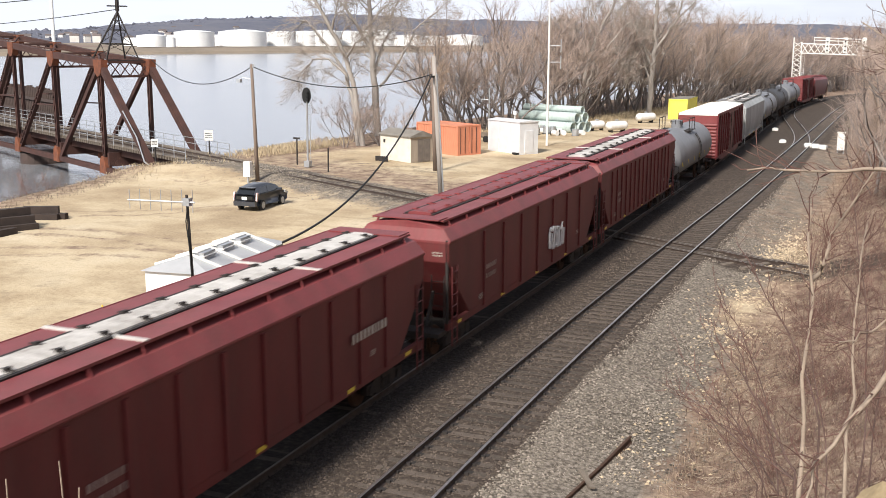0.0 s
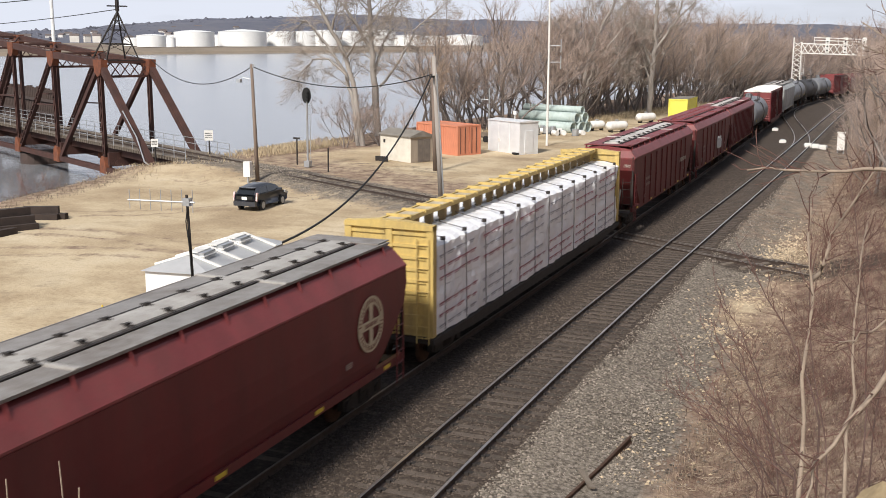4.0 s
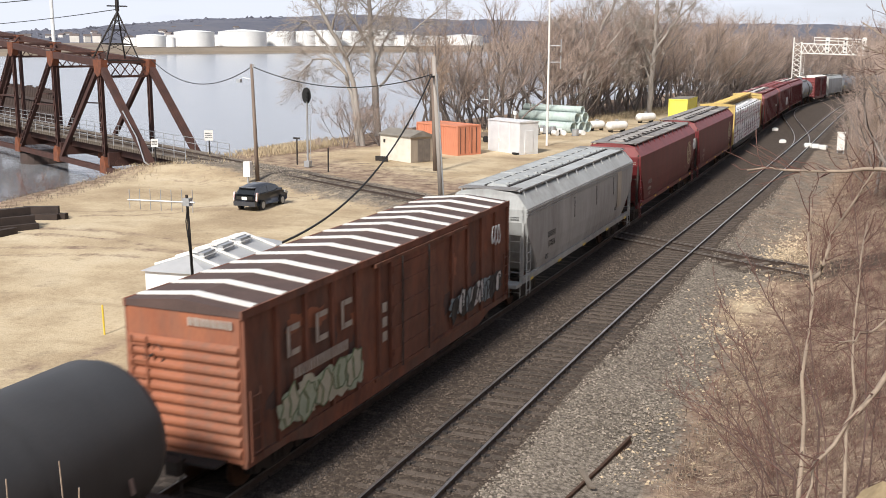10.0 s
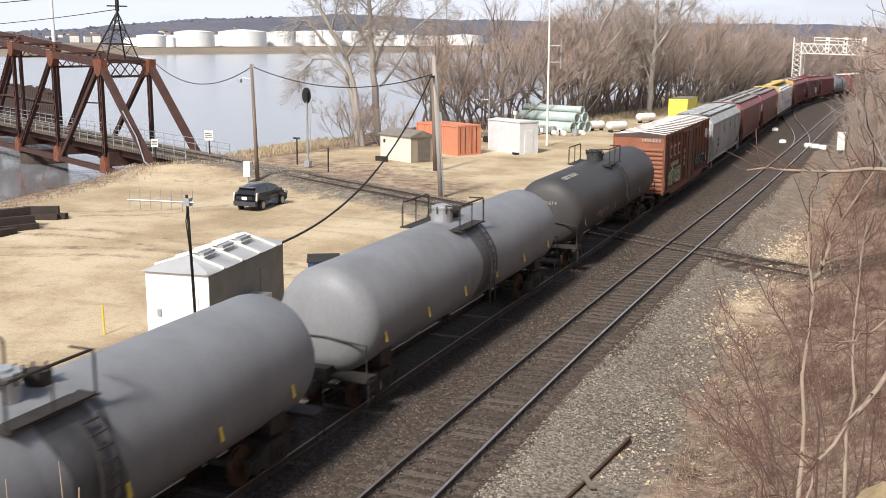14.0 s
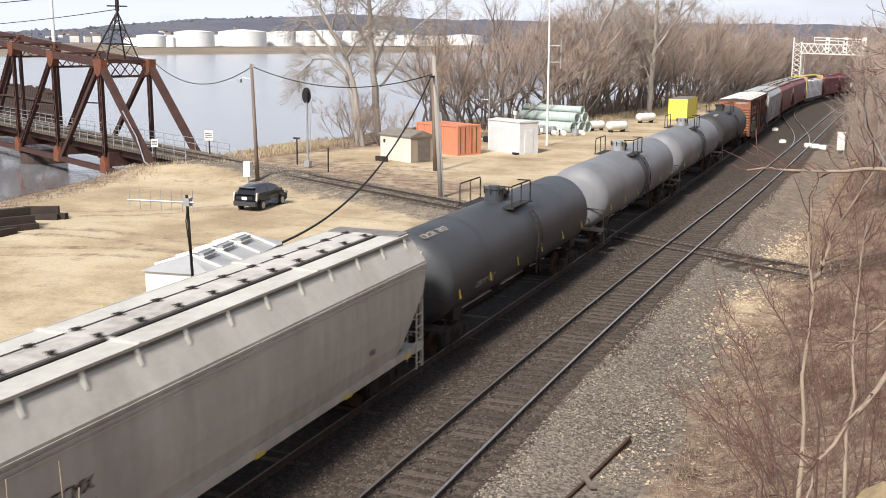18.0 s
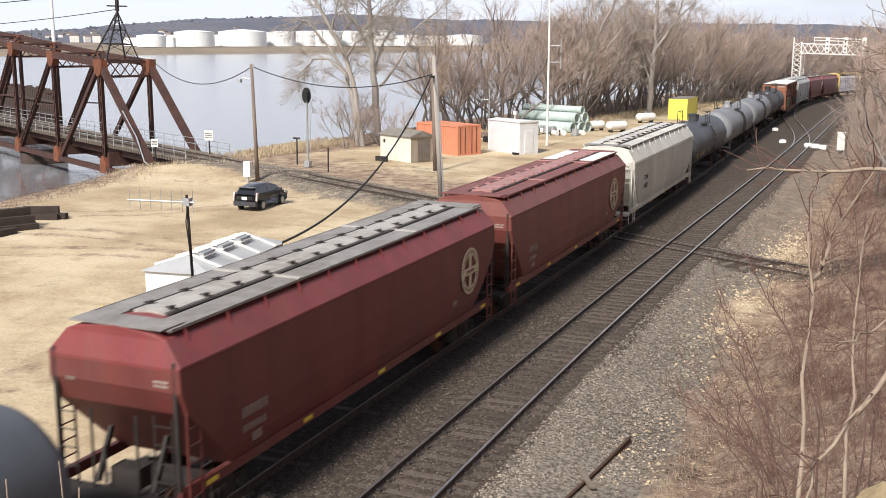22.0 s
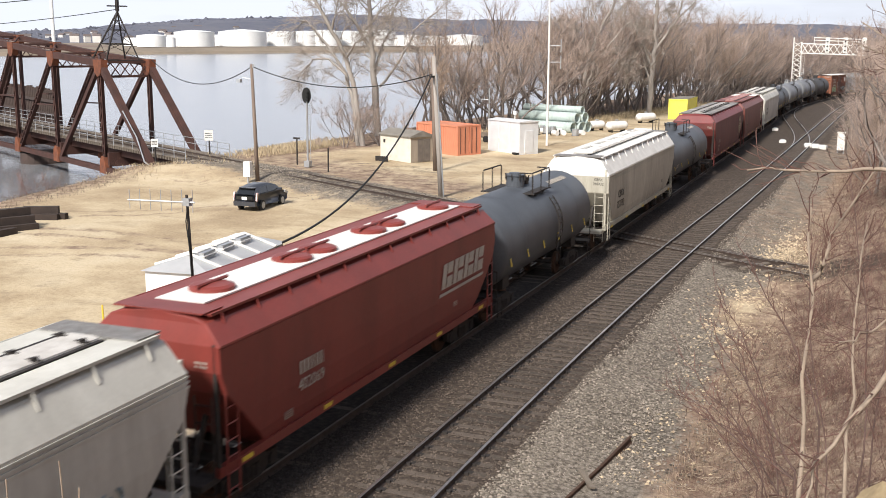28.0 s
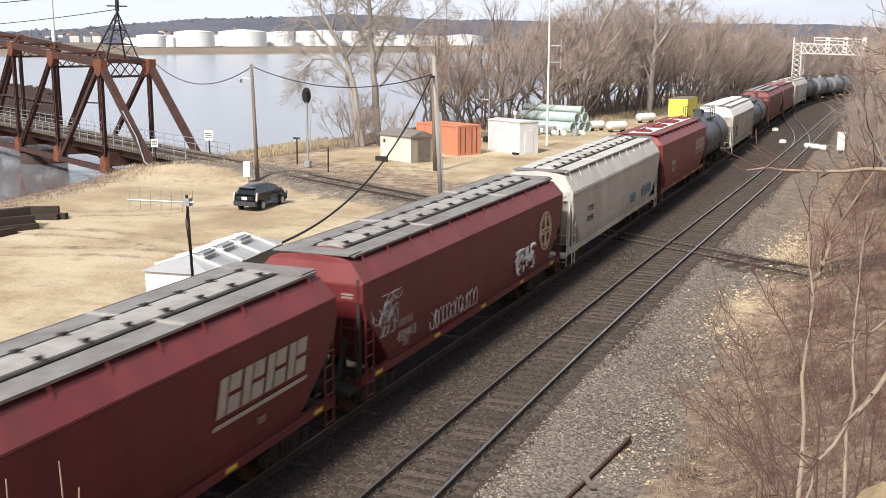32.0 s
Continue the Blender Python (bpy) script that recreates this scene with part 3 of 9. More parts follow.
far_strip("backdrop_hill", [900, 1000, 1150, 1300], [0.0, lambda a: ridge(a) * 0.45, lambda a: ridge(a) * 0.85, ridge], -1600, 5300, 900, M_FARWOOD, "distant wooded hill ridge, grey-blue from haze put into its colour", 1.6)
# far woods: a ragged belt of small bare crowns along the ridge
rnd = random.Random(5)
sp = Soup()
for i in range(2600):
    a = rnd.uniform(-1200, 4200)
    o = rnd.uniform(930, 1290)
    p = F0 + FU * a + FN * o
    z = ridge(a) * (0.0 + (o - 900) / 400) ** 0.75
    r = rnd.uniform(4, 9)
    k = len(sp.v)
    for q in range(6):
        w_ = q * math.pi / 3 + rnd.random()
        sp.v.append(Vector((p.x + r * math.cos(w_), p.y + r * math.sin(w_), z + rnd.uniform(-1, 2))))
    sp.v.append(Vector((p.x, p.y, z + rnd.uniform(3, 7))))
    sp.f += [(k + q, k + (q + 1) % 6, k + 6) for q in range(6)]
# crowns carry the same haze blue in their colour
tagged(put("far_woods", sp.mesh("far_woods", mat("hazy_tree_crowns", (0.078, 0.082, 0.11), (0.12, 0.118, 0.135), 0.05, 1.0, 0, 0, 0.5, island=0.4), fix=False)), "distant bare woods on the ridge, tinted blue-grey for haze", "woods", kind="stuff")


def far_at(px, off):
    """A place on the far side in the direction of a bearing px across the view."""
    ang = math.atan((px - 784) / 1882.8)
    b = radians(YAW) - ang
    d = Vector((-math.sin(b), math.cos(b), 0))
    # meet the line F0 + FN*off + FU*t
    o = F0 + FN * off
    t = (o.x * FU.y - o.y * FU.x) / (d.x * FU.y - d.y * FU.x)
    return d * t


def storage_tank(px0, px1, top_px, off):
    a, b = far_at(px0, off), far_at(px1, off)
    c = (a + b) / 2
    r = (b - a).length / 2
    dist = c.length
    h = 9.93 + (69.2 - top_px - 4.5) / 1882.8 * dist * 1.02 - 1.5
    t = thing("storage_tank", (c.x, c.y, 1.5), "white cylindrical oil storage tank on the far bank", "storage tank", "far bank tanks")
    n = 40
    s = Soup()
    ring = lambda rr, z: [Vector((rr * math.cos(2 * math.pi * i / n), rr * math.sin(2 * math.pi * i / n), z)) for i in range(n)]
    s.v = ring(r, 0) + ring(r, h)
    s.f = [(i, (i + 1) % n, n + (i + 1) % n, n + i) for i in range(n)]
    put("shell", s.mesh("tank_shell", M_TANKW, True, False), t)
    s = Soup()
    s.v = ring(r * 1.01, h) + ring(r * 0.5, h + r * 0.07) + [Vector((0, 0, h + r * 0.1))]
    s.f = [(i, (i + 1) % n, n + (i + 1) % n, n + i) for i in range(n)] + [(n + i, n + (i + 1) % n, 2 * n) for i in range(n)]
    put("roof", s.mesh("tank_roof", M_TANKW, True, False), t)


M_TANKW = mat("white_tank_paint", (0.80, 0.80, 0.79), (0.72, 0.72, 0.70), 0.05, 0.5, 0, 0, 0.4)
for px0, px1, top, off in ((230, 262, 66, 200), (254, 300, 61, 90), (303, 317, 64, 60), (321, 380, 55, 110), (383, 402, 62, 150), (400, 468, 54, 110), (464, 482, 56, 170), (482, 522, 55, 110), (524, 560, 54, 120), (556, 600, 53, 110),
                           (600, 640, 54, 120), (640, 690, 53, 120), (697, 745, 61, 100), (742, 782, 62, 110), (795, 840, 60, 160), (296, 330, 62, 190), (372, 410, 61, 210), (455, 492, 60, 220), (512, 540, 60, 220), (588, 614, 60, 220), (630, 652, 60, 220), (684, 706, 62, 200)):
    storage_tank(px0, px1, top, off)

M_HOUSE = mat("far_house_paint", (0.70, 0.68, 0.64), (0.5, 0.48, 0.45), 0.05, 0.8, 0, 0)
M_HOUSEROOF = mat("far_house_roof", (0.16, 0.13, 0.12), (0.11, 0.09, 0.085), 0.05, 0.9, 0, 0)
rh = random.Random(21)
for i in range(34):
    px = rh.choice((rh.uniform(20, 520), rh.uniform(100, 300), rh.uniform(300, 760)))
    off = rh.uniform(905, 1150) if i % 3 else rh.uniform(500, 680)
    c_ = far_at(px, off)
    a_ = (c_ - F0).dot(FU)
    z_ = ridge(a_) * max(0.0, (off - 900) / 400) ** 0.75 if off > 900 else (6 if px < 330 else 2)
    t = thing("far_house", Matrix.Translation((c_.x, c_.y, z_)) @ pose(0, 0, 0, 0, 0, rh.uniform(0, 90)), "small pale house on the far hillside", "house", "far houses")
    w_, d_, h_ = rh.uniform(8, 15), rh.uniform(7, 10), rh.uniform(4, 7)
    put("wall", Soup().box((-w_ / 2, -d_ / 2, -3), (w_ / 2, d_ / 2, h_)).mesh("house_wall", M_HOUSE), t)
    put("roof", Soup().prism([(-d_ / 2 - 0.5, h_), (d_ / 2 + 0.5, h_), (0, h_ + 3)], -w_ / 2 - 0.5, w_ / 2 + 0.5, "x").mesh("house_roof", M_HOUSEROOF), t)
# ---------------- tracks ----------------
GAUGE = 1.505
RAIL_SEC = [(-0.07, -0.18), (0.07, -0.18), (0.07, -0.165), (0.012, -0.14), (0.012, -0.05), (0.036, -0.035), (0.036, -0.004), (0.028, 0.0), (-0.028, 0.0), (-0.036, -0.004), (-0.036, -0.035), (-0.012, -0.05), (-0.012, -0.14), (-0.07, -0.165)]


def rail_mesh(points, head=None):
    """A rail swept along points (position, sideways unit)."""
    v, f, n = [], [], len(RAIL_SEC)
    for p, s in points:
        v += [p + s * a + Vector((0, 0, b)) for a, b in RAIL_SEC]
    heads = []
    for i in range(len(points) - 1):
        for j in range(n):
            q = (j + 1) % n
            f.append((i * n + j, i * n + q, (i + 1) * n + q, (i + 1) * n + j))
            heads.append(1 if 6 <= j <= 8 else 0)
    me = mesh("rail", v, f, [M_RAIL, head or M_RAILTOP])
    me.polygons.foreach_set("material_index", heads)
    bm = bmesh.new()
    bm.from_mesh(me)
    bmesh.ops.recalc_face_normals(bm, faces=bm.faces)
    bm.to_mesh(me)
    bm.free()
    return me


def along(line, s0, s1, o, step=2.0):
    out = []
    for s in np.arange(s0, s1 + 0.01, step):
        T = float(np.interp(s, S_ALL, line[2]))
        out.append((on(line, s, o), Vector((math.cos(T), -math.sin(T), 0))))
    return out


tie = Soup().box((-1.3, -0.115, -0.34), (1.3, 0.115, -0.168)).mesh("tie", M_TIE)
plate = Soup().box((-0.18, -0.09, -0.172), (0.18, 0.09, -0.158)).mesh("tie_plate", M_STEEL_D)
anchor = Soup().box((-0.13, -0.18, -0.20), (0.13, -0.115, -0.11)).mesh("rail_anchor", M_STEEL_D)


def track(label, line, s0, s1, tie0, tie1, spacing=0.5593, plates=None, sunk=0.0):
    t = thing("railway_track", on(line, tie0), label, "railway track", "main line tracks")
    t["kind"] = "structure"
    back = Matrix.Translation(-on(line, tie0))
    for o in (-GAUGE / 2, GAUGE / 2):
        put("rail", rail_mesh(along(line, s0, s1, o), M_RAILTOP_D if sunk else None), t, back)
    rnd = random.Random(int(s1))
    rest = Soup()
    s = s0
    while s < s1:
        p = on(line, s) - on(line, tie0)
        m = Matrix.Translation(p) @ pose(rnd.uniform(-0.06, 0.06), 0, -sunk * rnd.uniform(0.4, 1.2), 0, 0, rz_on(line, s) - 90 + rnd.uniform(-1.2, 1.2))
        if tie0 <= s < tie1:
            put("tie", tie, t, m)
            if plates and plates[0] < s < plates[1]:
                for o in (-GAUGE / 2, GAUGE / 2):
                    put("tie_plate", plate, t, m @ pose(o, 0, 0))
                    put("rail_anchor", anchor, t, m @ pose(o, 0, 0))
        else:
            rest.box((-1.3, -0.115, -0.34), (1.3, 0.115, -0.168), m)
        s += spacing
    r = put("ties", rest.mesh("ties", M_TIE, fix=False), t)
    r["kind"] = "stuff"
    return t


track("main line track with worn rails on dark wooden ties", NEAR, -60, 330, 12, 140, plates=(14, 42))
track("main line track under the passing freight train", FARL, -60, 330, 12, 100, sunk=0.018)


def branch():
    t = thing("railway_track", CROSS, "branch track with rusty rails leading onto the bridge", "railway track")
    t["kind"] = "structure"
    for o in (-GAUGE / 2, GAUGE / 2):
        pts = [(BU * a + BN * o + Vector((0, 0, 0.012 if a < 12 else 0.0)), BN) for a in (-16, -12, -4, 4, 12, 30, 60, 110, 170)]
        put("rail", rail_mesh(pts, M_RAILTOP_D), t)
    a = 13.0
    m0 = math.degrees(math.atan2(BU.y, BU.x)) - 90
    while a < 57:
        p = BU * a
        put("tie", tie, t, Matrix.Translation(p) @ pose(0, 0, 0, 0, 0, m0 + random.uniform(-1.5, 1.5)))
        a += 0.56
    # heavy timbers of the diamond crossing
    tm = Soup().box((-1.5, -0.14, -0.30), (1.5, 0.14, -0.10)).mesh("crossing_timber", M_TIMBER)
    for k in range(13):
        a = -15 + k * 1.05
        if -3.2 < a < 2.2 or a > 1.6:
            continue
        put("crossing_timber", tm, t, Matrix.Translation(BU * a) @ pose(0, 0, 0, 0, 0, m0))
    # guard rails inside the diamond
    for o in (-0.55, 0.55):
        put("guard_rail", rail_mesh([(BU * a + BN * o + Vector((0, 0, 0.008)), BN) for a in (-5, 0, 7)], M_RAILTOP_D), t)


branch()


def crossover():
    t = thing("railway_turnout", on(NEAR, 112), "turnout rails curving off between the two main tracks", "railway turnout")
    t["kind"] = "structure"
    base = on(NEAR, 112)
    for o in (-GAUGE / 2, GAUGE / 2):
        pts = []
        for s in np.arange(106, 176, 2.0):
            T = float(np.interp(s, S_ALL, NEAR[2]))
            side = -6.9 * float(smooth(104, 172, np.array(s)))
            pts.append((on(NEAR, s, o + side) - base + Vector((0, 0, 0.012)), Vector((math.cos(T), -math.sin(T), 0))))
        put("rail", rail_mesh(pts), t)


crossover()
# ---------------- the train ----------------
# Every car is built with +x ahead, z up from the rail top, its origin midway between its ends.


def bogie_parts():
    w = Soup()
    n = 20
    for r, x0, x1 in ((0.457, -0.07, 0.0), (0.49, -0.10, -0.07)):
        k = len(w.v)
        for xx in (x0, x1):
            for i in range(n):
                a = 2 * math.pi * i / n
                w.v.append(Vector((r * math.cos(a), xx, r * math.sin(a))))
        w.f += [(k + i, k + (i + 1) % n, k + n + (i + 1) % n, k + n + i) for i in range(n)]
        w.f += [tuple(k + i for i in range(n)), tuple(k + n + i for i in range(n))]
    w.tube([(0, 0, 0), (0, 0.09, 0)], 0.14, 8)
    wheel = w.mesh("wheel", M_RUST)
    axle = Soup().tube([(0, -0.8, 0), (0, 0.8, 0)], 0.085, 8).mesh("axle", M_STEEL_D)
    f = Soup()
    f.prism([(-1.12, 0.38), (-1.12, 0.66), (-0.72, 0.66), (-0.42, 0.84), (0.42, 0.84), (0.72, 0.66), (1.12, 0.66), (1.12, 0.38), (0.72, 0.40), (0.4, 0.24), (-0.4, 0.24), (-0.72, 0.40)], -0.09, 0.09)
    for x in (-0.88, 0.88):
        f.tube([(x, -0.13, 0.47), (x, 0.13, 0.47)], 0.15, 10)
    for x in (-0.2, 0, 0.2):
        f.tube([(x, 0.1, 0.34), (x, 0.1, 0.62)], 0.07, 8)
    side_frame = f.mesh("side_frame", M_STEEL_D)
    bolster = Soup().box((-0.22, -1.1, 0.5), (0.22, 1.1, 0.85)).mesh("bolster", M_STEEL_D)
    return wheel, axle, side_frame, bolster


WHEEL, AXLE, SIDE_FRAME, BOLSTER = bogie_parts()
COUPLER = Soup().box((-0.55, -0.09, 0.78), (0.28, 0.09, 0.98)).box((0.22, -0.17, 0.72), (0.52, 0.15, 1.04)).mesh("coupler", M_STEEL_D)


def running_gear(car, L, inset=1.75):
    for sx in (-1, 1):
        b = put("bogie", BOLSTER, car, pose(sx * (L / 2 - inset), 0, 0))
        for y in (-1, 1):
            put("side_frame", SIDE_FRAME, b, pose(0, y * 0.98, 0, 0, 0, 0 if y > 0 else 180))
            for x in (-0.88, 0.88):
                put("wheel", WHEEL, b, pose(x, y * 0.7, 0.457, 0, 0, 0 if y > 0 else 180))
        for x in (-0.88, 0.88):
            put("axle", AXLE, b, pose(x, 0, 0.457))
        put("coupler", COUPLER, car, pose(sx * (L / 2 + 0.1), 0, 0, 0, 0, 0 if sx > 0 else 180))


def ladder(w, h, rungs, r=0.018):
    s = Soup()
    for x in (-w / 2, w / 2):
        s.tube([(x, 0, 0), (x, 0, h)], r * 1.3, 5)
    for i in range(rungs):
        z = h * (i + 0.5) / rungs
        s.tube([(-w / 2, 0, z), (w / 2, 0, z)], r, 5)
    return s


def lofted(name, ring, L, cut, material, x_of=None):
    """A body whose cross-section ring [(y, z)...] runs the length L; its ends follow cut(z)."""
    half = list(ring)
    full = half + [(-y, z) for y, z in reversed(half)]
    n = len(full)
    v = []
    for sx in (-1, 1):
        for y, z in full:
            v.append((sx * (L / 2 - cut(z)), y, z))
    f = [(j, (j + 1) % n, n + (j + 1) % n, n + j) for j in range(n)]
    h = len(half)
    for base in (0, n):
        for j in range(h - 1):
            f.append((base + j, base + j + 1, base + n - 2 - j, base + n - 1 - j))
    me = mesh(name, v, f, material)
    bm = bmesh.new()
    bm.from_mesh(me)
    bmesh.ops.recalc_face_normals(bm, faces=bm.faces)
    bmesh.ops.bevel(bm, geom=[e for e in bm.edges if len(e.link_faces) == 2 and e.calc_face_angle(0) > 0.6], offset=0.025, segments=1, affect="EDGES")
    bm.to_mesh(me)
    bm.free()
    return me


def blob(w, h, n, seed, jag=0.25):
    """An uneven sprayed patch in the xz plane."""
    r = random.Random(seed)
    s = Soup()
    out = []
    for i in range(n):
        a = 2 * math.pi * i / n
        k = 1 - jag * r.random()
        out.append((w / 2 * k * math.copysign(abs(math.cos(a)) ** 0.7, math.cos(a)), h / 2 * k * math.copysign(abs(math.sin(a)) ** 0.7, math.sin(a))))
    return s.prism(out, -0.003, 0.003)


def scrawl(w, h, count, r, seed):
    """Loops and strokes of an unreadable sprayed tag, w by h."""
    rn = random.Random(seed)
    s = Soup()
    x = -w / 2
    for _ in range(count):
        dx = w / count
        pts, a0 = [], rn.uniform(0, 6)
        for i in range(9):
            a = a0 + i * rn.uniform(0.5, 0.85)
            pts.append((x + dx * (0.5 + 0.55 * math.cos(a)), 0, h * 0.48 * math.sin(a)))
        s.tube(pts, r, 4)
        x += dx
    return s


def tangle(w, h, count, r, seed):
    """A dense mesh of short sprayed strokes."""
    rn = random.Random(seed)
    s = Soup()
    for _ in range(count):
        x, z = rn.uniform(-w / 2, w / 2), rn.gauss(0, h * 0.24)
        a, k = rn.uniform(0, 6.28), rn.uniform(-0.9, 0.9)
        pts = []
        for i in range(rn.randint(3, 6)):
            pts.append((x, 0, max(-h / 2, min(h / 2, z))))
            x, z, a = x + 0.16 * math.cos(a), z + 0.2 * math.sin(a), a + k
        s.tube(pts, r * rn.uniform(0.6, 1.3), 4)
    return s


def sprayed_letters(car, x, z, w, h, n, fills, line, seed):
    """A sprayed piece: fat unreadable letter shapes with outlines, over a patchy ground."""
    rn = random.Random(seed)
    for i in range(5):
        put("graffiti", blob(w * 0.34, h * rn.uniform(0.75, 1.0), 26, rn.randrange(9999), 0.35).mesh("graffiti", fills[i % len(fills)]), car, on_side(x - w * 0.38 + i * w * 0.19, z + rn.uniform(-0.08, 0.08), -1.549 - 0.002 * i), "pale sprayed patch")
    for i in range(n):
        cx, cw, ch = x - w / 2 + (i + 0.5) * w / n, w / n * rn.uniform(0.9, 1.25), h * rn.uniform(0.75, 1.05)
        ring = []
        for k in range(14):
            a = 2 * math.pi * k / 14
            q = rn.uniform(0.62, 1.05)
            ring.append((cw / 2 * q * math.cos(a) + 0.12 * math.sin(a), ch / 2 * q * math.sin(a)))
        at = on_side(cx, z + rn.uniform(-0.08, 0.08), -1.562 - 0.002 * (i % 3))
        put("graffiti", Soup().prism(ring, -0.002, 0.002).mesh("graffiti", fills[(i + 1) % len(fills)]), car, at, "sprayed letter shape")
        s = Soup().tube([(u, -0.004, v) for u, v in ring + ring[:1]], 0.02, 4)
        u0 = rn.uniform(-0.2, 0.2) * cw
        s.tube([(u0, -0.006, -ch * 0.3), (u0 + rn.uniform(-0.1, 0.1), -0.006, 0.0), (u0 + rn.uniform(-0.15, 0.15), -0.006, ch * 0.28)], 0.03, 4)
        put("graffiti", s.mesh("graffiti", line), car, at, "sprayed outline")


def on_side(x, z, y=-1.62, lean=0.0):
    """Pose of a mark on the car's right side, read from that side."""
    return pose(x, y, z, lean, 0, 0)


def on_rear(L, y, z, cut=0.0):
    return pose(-L / 2 + cut - 0.012, y, z, 0, 0, -90)


def bars(w, h, rows, material, seed=1, gap=0.35):
    """Plain bars in rows, for writing that is drawn as shapes."""
    r = random.Random(seed)
    s = Soup()
    for i in range(rows):
        z = h / 2 - (i + 0.5) * h / rows
        t = h / rows * (1 - gap) / 2
        x = -w / 2
        while x < w / 2 - 0.02:
            b = min(w / 2 - x, r.uniform(0.2, 0.42) * h / rows * 0.9)
            s.box((x, -0.004, z - t), (x + b, 0.004, z + t))
            x += b + h / rows * 0.2
    return s.mesh("lettering_bars", material)


def cross_emblem(r):
    """Round pale emblem: a ring and a four-armed cross, with no words."""
    s = Soup()
    n = 36
    for a, b in ((0.70, 1.0),):
        k = len(s.v)
        for y in (-0.004, 0.004):
            for rr in (a * r, b * r):
                for i in range(n):
                    w = 2 * math.pi * i / n
                    s.v.append(Vector((rr * math.cos(w), y, rr * math.sin(w))))
        for i in range(n):
            j = (i + 1) % n
            s.f += [(k + i, k + j, k + n + j, k + n + i), (k + 2 * n + i, k + 3 * n + i, k + 3 * n + j, k + 2 * n + j),
                    (k + i, k + 2 * n + i, k + 2 * n + j, k + j), (k + n + i, k + n + j, k + 3 * n + j, k + 3 * n + i)]
    for q in range(4):
        w = q * math.pi / 2
        ring = [(-0.13, 0.06), (0.13, 0.06), (0.15, 0.70), (0.0, 0.715), (-0.15, 0.70)]
        s.prism([(r * (u * math.cos(w) - v_ * math.sin(w)), r * (u * math.sin(w) + v_ * math.cos(w))) for u, v_ in ring], -0.006, 0.006)
    s.box((-0.66 * r, -0.008, -0.15 * r), (0.66 * r, 0.008, 0.15 * r))
    return s


def emblem_bars(r, material):
    """Short radial bars round the emblem's ring and across its middle."""
    s = Soup()
    for i in range(40):
        if i in (0, 1, 20, 21):
            continue
        w = 2 * math.pi * (i + 0.5) / 40
        c_, q = math.cos(w), math.sin(w)
        h = 0.022 * r
        ring = [(0.77 * r * c_ - h * -q, 0.77 * r * q - h * c_), (0.77 * r * c_ + h * -q, 0.77 * r * q + h * c_), (0.92 * r * c_ + h * -q, 0.92 * r * q + h * c_), (0.92 * r * c_ - h * -q, 0.92 * r * q - h * c_)]
        s.prism(ring, -0.009, 0.004)
    for i in range(8):
        x = (-0.46 + 0.12 * i) * r
        s.box((x, -0.012, -0.07 * r), (x + 0.06 * r, 0.004, 0.07 * r))
    return s.mesh("emblem_bar", material)


def wedge_emblem(w, h):
    """Four slanted block shapes over a slanted underline."""
    s = Soup()
    sl = 0.28 * h
    u = w / 4.4
    def para(x0, x1, z0, z1):
        k = sl / h
        s.prism([(x0 + z0 * k, z0), (x1 + z0 * k, z0), (x1 + z1 * k, z1), (x0 + z1 * k, z1)], -0.004, 0.004)
    for i in range(4):
        x = -w / 2 + i * u * 1.12
        para(x, x + u * 0.36, 0.0, h)
        para(x + u * 0.44, x + u, 0.0, h * 0.44)
        para(x + u * 0.44, x + u * 0.96, h * 0.56, h)
    para(-w / 2 - 0.1, w / 2 + 0.1, -0.28 * h, -0.16 * h)
    return s


HOP_SMOOTH = [(0.0, 1.18), (1.25, 1.18), (1.44, 1.24), (1.53, 1.6), (1.59, 2.2), (1.61, 2.8), (1.60, 3.3)]
HOP_FLAT = [(0.0, 1.18), (1.25, 1.18), (1.50, 1.22), (1.52, 1.3), (1.52, 2.4), (1.52, 3.2), (1.52, 3.66), (1.52, 3.82)]
ROOF_FLAT = [(0.0, 3.78), (1.55, 3.78), (1.58, 3.86), (1.30, 4.22), (1.0, 4.32), (0.0, 4.42)]


